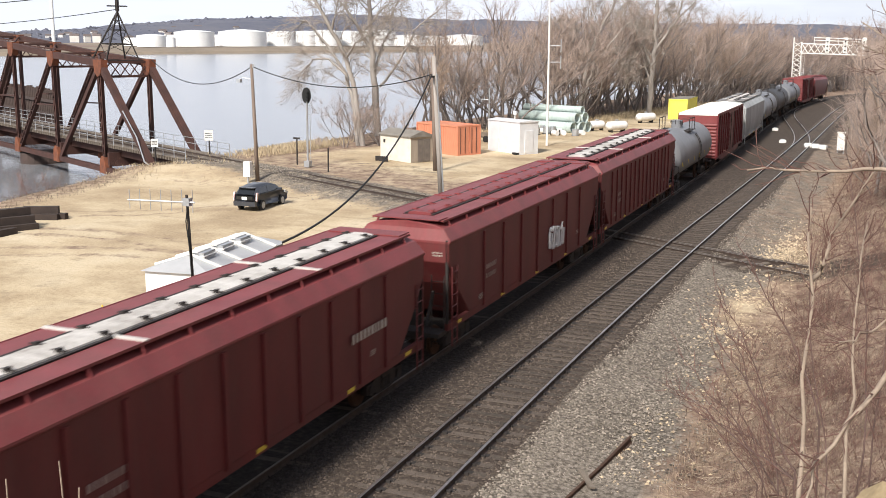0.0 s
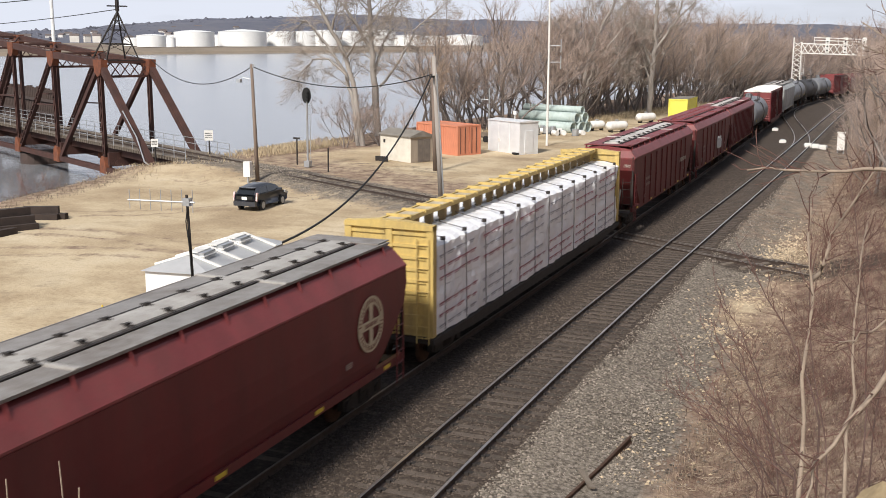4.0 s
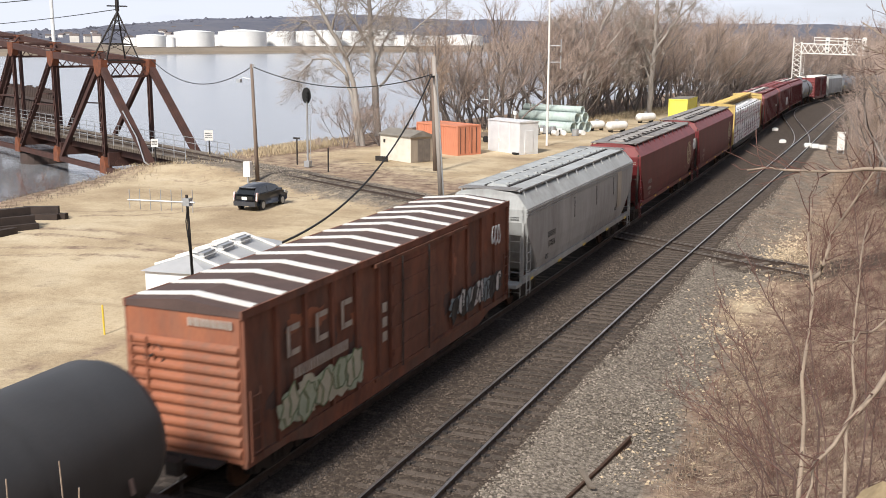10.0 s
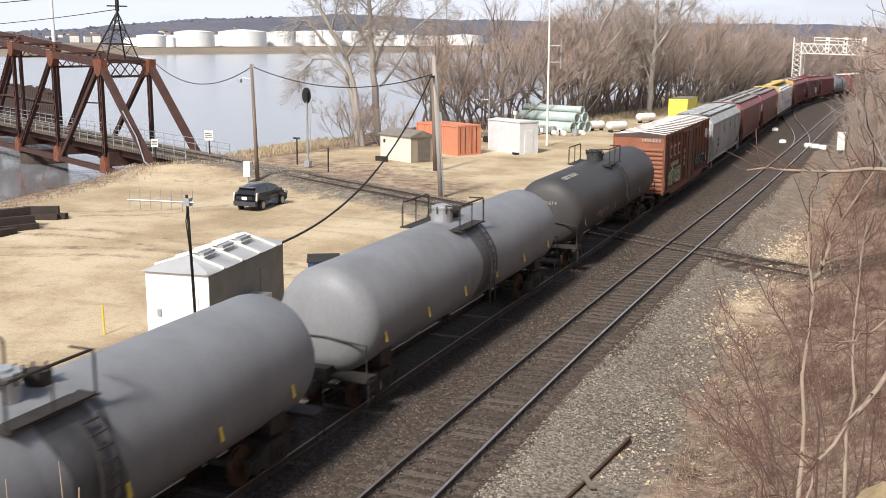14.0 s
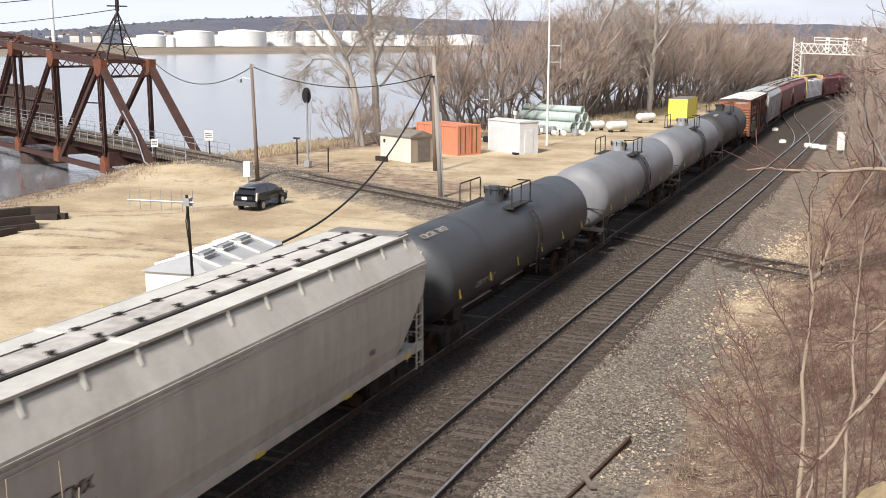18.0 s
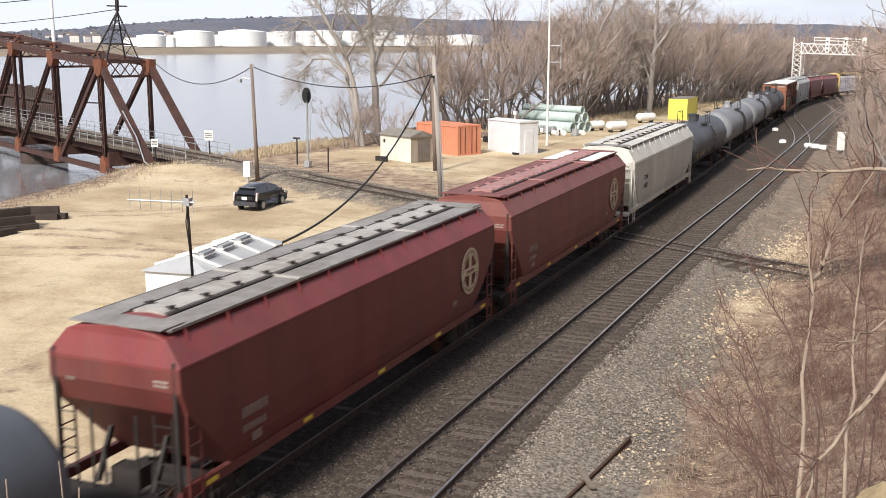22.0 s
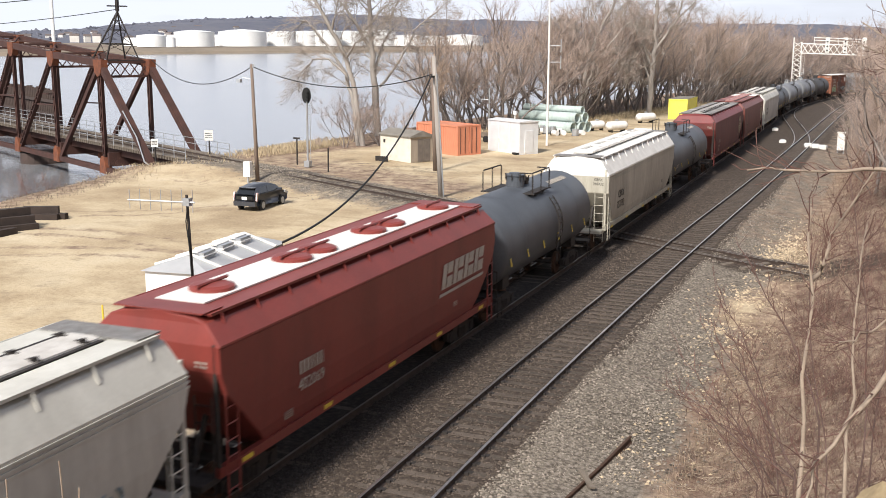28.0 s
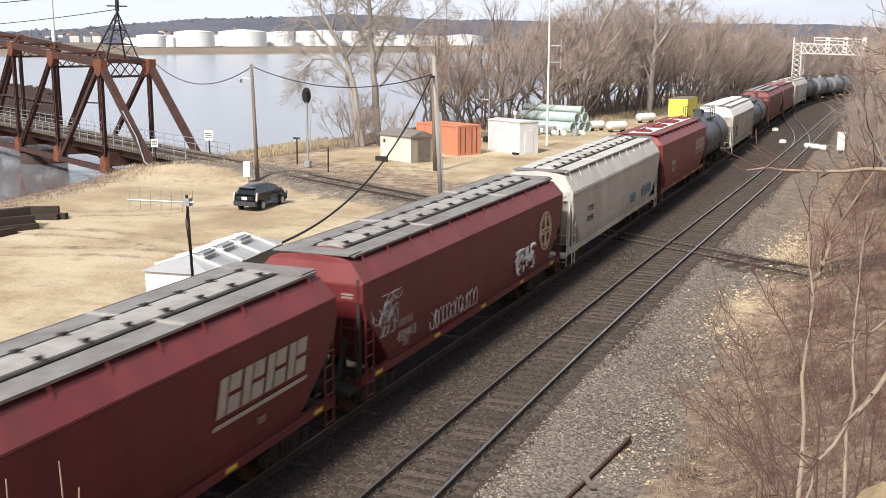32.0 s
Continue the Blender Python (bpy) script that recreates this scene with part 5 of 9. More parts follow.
def centerbeam(L, label):
    car = thing("centerbeam_flatcar", pose(0, 0, 0), label, "railway flatcar", "train cars")
    put("deck", Soup().box((-L / 2, -1.42, 0.90), (L / 2, 1.42, 1.06)).mesh("deck", M_STEEL_D), car)
    for y in (-1, 1):
        put("side_sill", Soup().prism([(-L / 2, 0.88), (-L / 2, 1.05), (L / 2, 1.05), (L / 2, 0.88), (L * 0.36, 0.72), (-L * 0.36, 0.72)], y * 1.45 - 0.05, y * 1.45 + 0.05).mesh("side_sill", M_STEEL_D), car)
    H = 4.62
    # end bulkheads with ribs
    for sx in (-1, 1):
        x = sx * (L / 2 - 0.14)
        b = put("bulkhead", Soup().box((x - 0.06, -1.40, 1.1), (x + 0.06, 1.40, H - 0.12)).mesh("bulkhead", M_YELLOW), car)
        s = Soup()
        for y in (-1.36, -0.02, 1.36):
            s.box((x - 0.13, y - 0.11, 1.1), (x + 0.13, y + 0.11, H - 0.1))
        put("bulkhead_post", s.mesh("bulkhead_post", M_YELLOW), b)
        for i in range(9):
            z = 1.35 + i * 0.36
            for y0, y1 in ((-1.25, -0.13), (0.13, 1.25)):
                put("bulkhead_rib", Soup().box((x + sx * 0.06 - 0.05, y0, z - 0.05), (x + sx * 0.06 + 0.05, y1, z + 0.05)).mesh("bulkhead_rib", M_YELLOW), b)
        put("top_cap", Soup().prism([(-1.47, H - 0.26), (-1.47, H - 0.13), (-0.55, H - 0.02), (0.55, H - 0.02), (1.47, H - 0.13), (1.47, H - 0.26)], x - 0.16, x + 0.16, "x").mesh("top_cap", M_YELLOW), car)
        put("ladder", ladder(0.4, 3.2, 9).mesh("ladder", M_YELLOW), car, pose(x + sx * 0.16, -1.15, 0.9, 0, 0, 90))
    # centre beam: two top chords with cross bars, and posts
    for y in (-0.34, 0.34):
        put("top_chord", Soup().box((-L / 2 + 0.2, y - 0.045, H - 0.14), (L / 2 - 0.2, y + 0.045, H)).mesh("top_chord", M_YELLOW), car)
    put("top_plate", Soup().box((-L / 2 + 0.25, -0.29, H - 0.06), (L / 2 - 0.25, 0.29, H - 0.035)).mesh("top_plate", M_DUSTY), car, None, "dusty pale yellow top plate")
    bar = Soup().box((-0.06, -0.42, H - 0.06), (0.06, 0.42, H + 0.05)).mesh("cross_bar", M_YELLOW)
    post = Soup().box((-0.06, -0.10, 1.0), (0.06, 0.10, H - 0.1)).box((-0.09, -0.13, H - 0.55), (0.09, 0.13, H - 0.1)).mesh("centre_post", M_CPOST)
    gus = Soup().prism([(-0.22, H - 0.12), (0.22, H - 0.12), (0.09, H - 0.5), (-0.09, H - 0.5)], -0.08, 0.08).mesh("gusset", M_CPOST)
    N = 20
    for i in range(N):
        x = -L / 2 + 0.8 + i * (L - 1.6) / (N - 1)
        put("cross_bar", bar, car, pose(x, 0, 0))
        put("centre_post", post, car, pose(x, 0, 0))
        if i % 3 == 1:
            put("gusset", gus, car, pose(x, 0, 0))
    put("centre_web", Soup().box((-L / 2 + 0.3, -0.02, 1.1), (L / 2 - 0.3, 0.02, 2.0)).mesh("centre_web", M_YELLOW), car)
    # wrapped lumber packs: two tiers, both sides
    rnd = random.Random(11)
    n = 6
    pl = (L - 0.7) / n
    for sy in (-1, 1):
        for tier, (z0, z1) in enumerate(((1.07, 2.52), (2.55, 3.98))):
            for i in range(n):
                x0 = -L / 2 + 0.35 + i * pl
                s = Soup()
                nx, nz = 14, 7
                k0 = len(s.v)
                y1 = 1.40
                # outer face and top, with the sag and folds of the sheet
                rows = []
                drop = 0.16 if tier else 0.0
                for a in range(nz + 1):
                    rows.append((y1, z0 + (z1 - drop - z0) * a / nz))
                if tier:
                    rows.append((y1 - 0.13, z1 - 0.07))
                for a in range(1, 4):
                    rows.append((y1 - 1.27 * a / 3, z1 + 0.03))
                rows.append((0.13, z0))
                for (yy, zz) in rows:
                    for b in range(nx + 1):
                        xx = x0 + 0.004 + (pl - 0.008) * b / nx
                        wob = 0.034 * math.sin(b * 1.9 + i * 2 + zz * 2.3) + 0.03 * math.sin(b * 0.6 - zz * 3.1 + i) + rnd.uniform(-0.022, 0.022)
                        edge = 0.05 if zz > z1 - 0.02 and yy == y1 else 0.0
                        s.v.append(Vector((xx, sy * (yy + (wob if yy > 1.2 else 0) - edge), zz + (0.35 * wob if yy < 1.2 and zz > z1 else 0))))
                m_ = nx + 1
                for a in range(len(rows) - 1):
                    for b in range(nx):
                        s.f.append((k0 + a * m_ + b, k0 + a * m_ + b + 1, k0 + (a + 1) * m_ + b + 1, k0 + (a + 1) * m_ + b))
                for b in (0, nx):
                    s.f.append(tuple(k0 + a * m_ + b for a in range(len(rows))))
                pk = put("lumber_pack", s.mesh("lumber_pack", M_WRAP, False), car, None, "lumber pack wrapped in white printed plastic")
                if sy < 0:
                    for r_, zz in enumerate((0.22, 0.56, 0.92)):
                        put("print_bar", print_bars(pl * 0.92, rnd.randrange(9999)), pk, pose(x0 + pl / 2, -1.472, z0 + zz + 0.08, 0, -1.5, 0))
        for i in range(13):
            x = -L / 2 + 0.9 + i * (L - 1.8) / 12
            st = Soup()
            st.tube([(x, sy * 0.36, 4.22), (x, sy * 1.33, 4.04), (x, sy * 1.452, 3.93), (x + 0.05, sy * 1.462, 2.6), (x + 0.08, sy * 1.47, 1.1)], 0.014, 5)
            st.box((x - 0.06, sy * 1.40 - 0.06, 3.95), (x + 0.06, sy * 1.40 + 0.06, 4.06))
            put("tie_down_strap", st.mesh("tie_down_strap", M_STEEL_D), car)
    running_gear(car, L, 2.0)
    return car


def print_bars(w, seed):
    r = random.Random(seed)
    s = Soup()
    x = -w / 2
    mi = []
    while x < w / 2 - 0.5:
        b = r.uniform(0.3, 0.62)
        z = r.uniform(-0.015, 0.015)
        s.box((x, -0.004, z), (x + b, 0.004, z + 0.04))
        s.box((x + 0.03, -0.004, z - 0.055), (x + b * 0.8, 0.004, z - 0.035))
        x += b + r.uniform(0.06, 0.2)
    return s.mesh("print_bar", M_MARK if r.random() < 0.6 else M_MARK2)
# ---------------- the cars, from the head of the train backwards ----------------
SPEED = 10.904
TRAIN = []  # (car, place of its middle along the line at 0 s, distance between its ends)


def coupled(car, rear, front):
    TRAIN.append((car, (rear + front) / 2, front - rear))
    return car


def logo_hopper(rear, front, label, roof_m, emblem="cross", top_m=None, walk_m=None, body_m=None, seed=1):
    L = front - rear
    bm_ = body_m or M_MAROON
    c = hopper("covered_hopper", L, label, bm_, roof_m, bm_, "smooth", "trough", top_m, walk_m)
    if emblem == "cross":
        e = big_mark(c, cross_emblem(0.74).mesh("emblem", M_EMBLEM), L / 2 - 2.35, 2.68, -1.632, "pale round cross emblem")
        put("emblem_bar", emblem_bars(0.74, bm_), e)
    elif emblem == "wedge":
        big_mark(c, wedge_emblem(3.6, 0.78).mesh("emblem", M_LETTER), L / 2 - 3.5, 2.45, -1.635, "white slanted block emblem")
    put("mark", bars(0.95, 0.28, 1, M_LETTER_F, seed, 0.2), c, on_side(-L / 2 + 2.5, 2.25, -1.612))
    put("car_number", bars(0.9, 0.2, 1, M_LETTER_F, seed + 5, 0.2), c, on_side(-L / 2 + 2.5, 1.88, -1.585))
    small_print(c, L, seed)
    return coupled(c, rear, front)


# lead cars
grey = tank_car(14.0, "grey tank car with a railed top platform", M_TANKG)
coupled(grey, 67.0, 81.0)
for i, (a, b) in enumerate(((120.0, 136.0), (138.0, 154.0), (156.0, 172.0))):
    coupled(tank_car(16.0, "dark grey tank car", M_TANKG if i != 1 else M_TANKD), a, b)
coupled(boxcar(16.0, "maroon boxcar with a white roof", M_MAROON, M_MAROON_L, M_WHITE, M_WHITE), 83.2, 99.2)
c = hopper("covered_hopper", 17.0, "grey covered hopper car", M_LGREY, M_LGREY, M_LGREY)
small_print(c, 17.0, 3, M_LETTER_D)
coupled(c, 101.2, 118.2)
coupled(boxcar(16.0, "maroon boxcar with a faded roof", M_MAROON, M_MAROON_L, M_MAROON_L, M_MAROON_L), 174.0, 190.0)
logo_hopper(192.0, 209.0, "maroon covered hopper car", M_MAROON_L, "none", M_MAROON_L, M_MAROON_L, seed=8)

# three rib-sided maroon hoppers
def rib_hopper(rear, front, label, roof_m, top_m, n, seed, mark=True):
    L = front - rear
    c = hopper("covered_hopper", L, label, M_MAROON_D, roof_m, M_MAROON_D, "flat", "trough", top_m, M_MAROON_L)
    side_ribs(c, L, n, M_MAROON_D)
    small_print(c, L, seed)
    put("car_number", bars(1.1, 0.62, 2, M_LETTER_F, seed, 0.5), c, on_side(-L / 2 + 3.6, 2.3, -1.53))
    return coupled(c, rear, front)


c = rib_hopper(47.1, 65.0, "maroon rib-sided covered hopper car", M_MAROON_L, M_HATCH, 17, 20)
c = rib_hopper(29.3, 46.6, "maroon covered hopper car with a faded pink roof", M_MAROON_L, M_MAROON_L, 9, 21)
put("graffiti", scrawl(1.9, 0.95, 6, 0.05, 4).mesh("graffiti", M_GRAF[3]), c, on_side(2.2, 2.2, -1.60), "pale sprayed tag")
c = rib_hopper(10.2, 27.6, "maroon covered hopper car with a pale hatch trough", M_MAROON_L, M_HATCH, 11, 22)
put("mark", bars(2.0, 0.4, 1, M_LETTER, 5, 0.4), c, on_side(5.0, 2.5, -1.60))

coupled(centerbeam(22.7, "yellow centerbeam flatcar loaded with white-wrapped lumber"), -15.4, 7.3)
logo_hopper(-35.5, -17.35, "maroon covered hopper car with a grey roof", M_MAROON_L, "cross", M_HATCH_G, M_GREYROOF, seed=31)
c = logo_hopper(-54.0, -37.1, "maroon covered hopper car with a grey roof and a round emblem", M_MAROON_L, "cross", M_HATCH_G, M_GREYROOF, seed=32)
put("graffiti", scrawl(0.7, 0.7, 3, 0.035, 9).mesh("graffiti", M_GRAF[3]), c, on_side(16.9 / 2 - 0.55, 3.1, -1.64))

# grey hopper with patched sides
c = hopper("covered_hopper", 16.8, "light grey covered hopper car with a patched side", M_LGREY, M_LGREY, M_LGREY, "smooth", "trough", M_LGREY, M_LGREY)
fascia_lines(c, 16.8, M_LGREY)
small_print(c, 16.8, 41, M_LETTER_D)
put("side_patch", Soup().box((-0.38, -0.004, -0.85), (0.38, 0.004, 0.85)).mesh("side_patch", M_CREAM), c, on_side(5.6, 2.75, -1.622), "cream primer patch")
put("mark", bars(1.0, 0.24, 1, mat("smudged_lettering", (0.11, 0.11, 0.11), (0.2, 0.2, 0.19), 3, 0.7), 3, 0.1), c, on_side(-5.3, 2.45, -1.622))
put("car_number", lettering("17036", 0.36, M_LETTER_D), c, on_side(-5.3, 2.05, -1.61))
for x, z in ((-2.2, 2.9), (1.3, 2.9), (4.4, 2.9)):
    put("side_seam", Soup().tube([(x, 0, 0.55), (x + 0.06, 0, -0.3)], 0.011, 5).mesh("side_seam", M_STEEL_D), c, pose(0, -1.625, z))
coupled(c, -72.7, -55.9)

# rusty boxcar with sprayed patches
c = boxcar(16.55, "rusty brown boxcar with white roof ribs and sprayed graffiti", M_BOXBROWN, M_BOXEND, M_ROOFBROWN, M_WHITE)
KS = -1.505
for x in (-6.3, -5.0, -3.75):
    put("emblem", Soup().box((-0.28, -0.004, -0.36), (-0.17, 0.004, 0.36)).box((-0.12, -0.004, 0.22), (0.26, 0.004, 0.36)).box((-0.12, -0.004, -0.36), (0.26, 0.004, -0.22)).mesh("emblem", M_LETTER), c, on_side(x, 3.25, -1.545), "worn pale block emblem")
put("car_number", bars(2.6, 0.3, 1, M_LETTER, 6, 0.1), c, on_side(-5.0, 2.45, -1.545))
sprayed_letters(c, -5.0, 1.72, 3.9, 1.15, 5, (M_GRAF[0], M_GRAF[4]), M_GRAF[5], 3)
sprayed_letters(c, 5.2, 1.72, 4.4, 0.95, 8, (M_GRAF[1], M_GRAF[2], M_GRAF[3]), M_GRAF[2], 4)
put("graffiti", scrawl(0.8, 0.7, 3, 0.028, 3).mesh("graffiti", M_GRAF[3]), c, on_side(6.9, 3.4, -1.56), "sprayed outline")
# rubbed and repainted patches on the side
rp = random.Random(8)
for i in range(16):
    put("rust_patch", blob(rp.uniform(0.4, 1.3), rp.uniform(0.3, 1.0), 18, rp.randrange(999), 0.5).mesh("rust_patch", (M_BOXEND, M_ROOFBROWN)[i % 2]), c, on_side(rp.uniform(-7.4, 7.4), rp.uniform(1.4, 3.8), -1.4555), "worn rust patch")
for z in (2.9, 2.5, 2.1):
    put("placard", Soup().box((-0.13, -0.006, -0.13), (0.13, 0.006, 0.13)).mesh("placard", M_LETTER), c, on_side(-1.65, z, -1.55))
put("mark", bars(1.1, 0.2, 1, M_LETTER, 7, 0.1), c, pose(-8.36, -0.75, 4.05, 0, 0, -90))
coupled(c, -90.85, -74.3)


def tank_text(c, text, x, a, size, material=None):
    put("car_number", lettering(text, size, material or M_LETTER), c, on_tank(x, a))


c = tank_car(16.2, "charcoal black tank car", M_TANKD)
tank_text(c, "GBRX 701614", -6.2, 70, 0.36)
tank_text(c, "GBRX 701614", -3.9, -14, 0.36, M_LETTER_F)
put("car_number", lettering("GBRX 701614", 0.25, M_LETTER), c, pose(-8.03, 0.25, 2.92, 6, 0, -90))
coupled(c, -109.1, -92.9)
c = tank_car(17.0, "plain grey tank car with a black band", M_TANKG, strap=True)
coupled(c, -128.7, -111.7)
c = tank_car(17.4, "grey tank car with yellow reflectors", M_TANKG, strap=True)
coupled(c, -148.2, -130.8)
c = tank_car(16.5, "dark grey tank car with a white number", M_TANKN)
tank_text(c, "CROX  7817", -6.9, 70, 0.36)
tank_text(c, "CROX 7817", -4.8, -18, 0.34)
put("car_number", lettering("7817", 0.26, M_LETTER), c, pose(-8.18, -0.1, 3.05, 6, 0, -90))
coupled(c, -167.1, -150.6)


def pale_hopper(rear, front, label, number, body_m, roof_m, top, seed, top_m=None):
    L = front - rear
    c = hopper("covered_hopper", L, label, body_m, roof_m, body_m, "smooth", top, top_m or body_m, roof_m, edge=3.6)
    fascia_lines(c, L, body_m, edge=3.6)
    mark, digits, size, x0, z0, z1 = number
    put("mark", lettering(mark, size, M_LETTER_D), c, on_side(-L / 2 + x0, z0, -1.622))
    put("car_number", lettering(digits, size, M_LETTER_D), c, on_side(-L / 2 + x0, z1, -1.61))
    put("mark", lettering(mark, 0.17, M_LETTER_D), c, on_rear(L, -1.1, 3.42))
    put("car_number", lettering(digits, 0.17, M_LETTER_D), c, on_rear(L, -1.1, 3.22))
    small_print(c, L, seed, M_LETTER_D, True)
    return coupled(c, rear, front)


pale_hopper(-186.3, -168.7, "light grey covered hopper car with black lettering", ("TCMX", "350437", 0.36, 2.85, 2.6, 2.15), M_PALE, M_PALE, "trough", 51, M_HATCH)
c = logo_hopper(-205.2, -188.3, "red-brown covered hopper car with white roof panels", M_OXIDE, "cross", M_PINKTOP, M_OXIDE, M_OXIDE, seed=33)
for y in (-1, 1):
    put("roof_patch", Soup().box((16.9 / 2 - 4.6, y * 0.86 - 0.34, 4.445), (16.9 / 2 - 0.2, y * 0.86 + 0.34, 4.46)).mesh("roof_patch", M_WHITE), c, None, "white roof panel")
c = logo_hopper(-224.0, -206.7, "maroon covered hopper car with a grey roof and a round emblem", M_MAROON_L, "cross", M_HATCH_G, M_GREYROOF, M_MAROON_M, seed=34)
c = tank_car(14.5, "blue-black tank car with yellow reflectors", M_TANKB, R=1.49, zc=2.43)
put("car_number", lettering("68033", 0.36, M_LETTER), c, on_tank(-5.2, -14, 1.49, 2.43))
put("mark", bars(1.9, 0.24, 1, M_LETTER, 9, 0.1), c, on_tank(4.4, 68, 1.49, 2.43))
coupled(c, -240.8, -226.3)
pale_hopper(-257.1, -241.0, "cream covered hopper car with black lettering", ("CBFX", "353732", 0.50, 2.5, 2.5, 1.98), M_CREAM, M_WHITE, "frame", 52, M_WHITE)
c = tank_car(12.1, "short dark grey tank car", M_TANKB, R=1.60, zc=2.58)
put("mark", bars(2.2, 0.26, 1, M_LETTER, 10, 0.1), c, on_tank(3.2, 66, 1.60, 2.58))
coupled(c, -271.6, -259.5)

c = hopper("covered_hopper", 16.0, "red covered hopper car with round roof hatches", M_RED, M_RED, M_RED, "smooth", "round", None, M_RED, edge=3.82)
big_mark(c, wedge_emblem(3.4, 0.74).mesh("emblem", M_LETTER), 16.0 / 2 - 3.0, 2.55, -1.635, "white slanted block emblem")
put("mark", bars(1.1, 0.34, 1, M_LETTER, 12, 0.1), c, on_side(-4.4, 2.55, -1.622))
put("car_number", lettering("402069", 0.40, M_LETTER), c, on_side(-4.4, 2.12, -1.612))
small_print(c, 16.0, 61)
coupled(c, -288.1, -272.1)
c = pale_hopper(-306.7, -289.1, "light grey covered hopper car with black lettering and a faint tag", ("TCMX", "350388", 0.36, 2.85, 2.6, 2.15), M_PALE, M_PALE, "trough", 53, M_HATCH)
put("graffiti", scrawl(2.2, 0.6, 7, 0.035, 14).mesh("graffiti", M_GRAF[1]), c, on_side(5.6, 1.95, -1.605), "faint sprayed tag")
put("graffiti", scrawl(1.1, 0.5, 4, 0.03, 15).mesh("graffiti", M_GRAF[1]), c, on_side(2.4, 1.9, -1.60), "faint sprayed tag")
c = logo_hopper(-325.4, -308.0, "maroon covered hopper car with pale graffiti", M_MAROON_L, "cross", M_HATCH_G, M_GREYROOF, seed=35)
put("graffiti", tangle(1.9, 0.85, 22, 0.05, 16).mesh("graffiti", M_GRAF[3]), c, on_side(3.9, 2.0, -1.62), "bold white sprayed tag")
put("graffiti", scrawl(3.8, 0.6, 12, 0.012, 17).mesh("graffiti", M_GRAF[3]), c, on_side(-2.6, 1.75, -1.60), "thin white sprayed scrawl")
put("graffiti", tangle(0.9, 1.1, 34, 0.008, 23).mesh("graffiti", M_GRAF[3]), c, on_side(-7.4, 2.7, -1.64), "thin white sprayed scrawl")
put("car_number", lettering("450418", 0.42, M_LETTER), c, on_side(-6.1, 1.85, -1.60))
c = logo_hopper(-344.0, -326.7, "maroon covered hopper car with a slanted emblem", M_MAROON_L, "wedge", M_HATCH_G, M_GREYROOF, seed=36)
# ---------------- swing bridge ----------------


def bridge_point(a, n, z):
    return CROSS + BU * a + BN * n + Vector((0, 0, z))


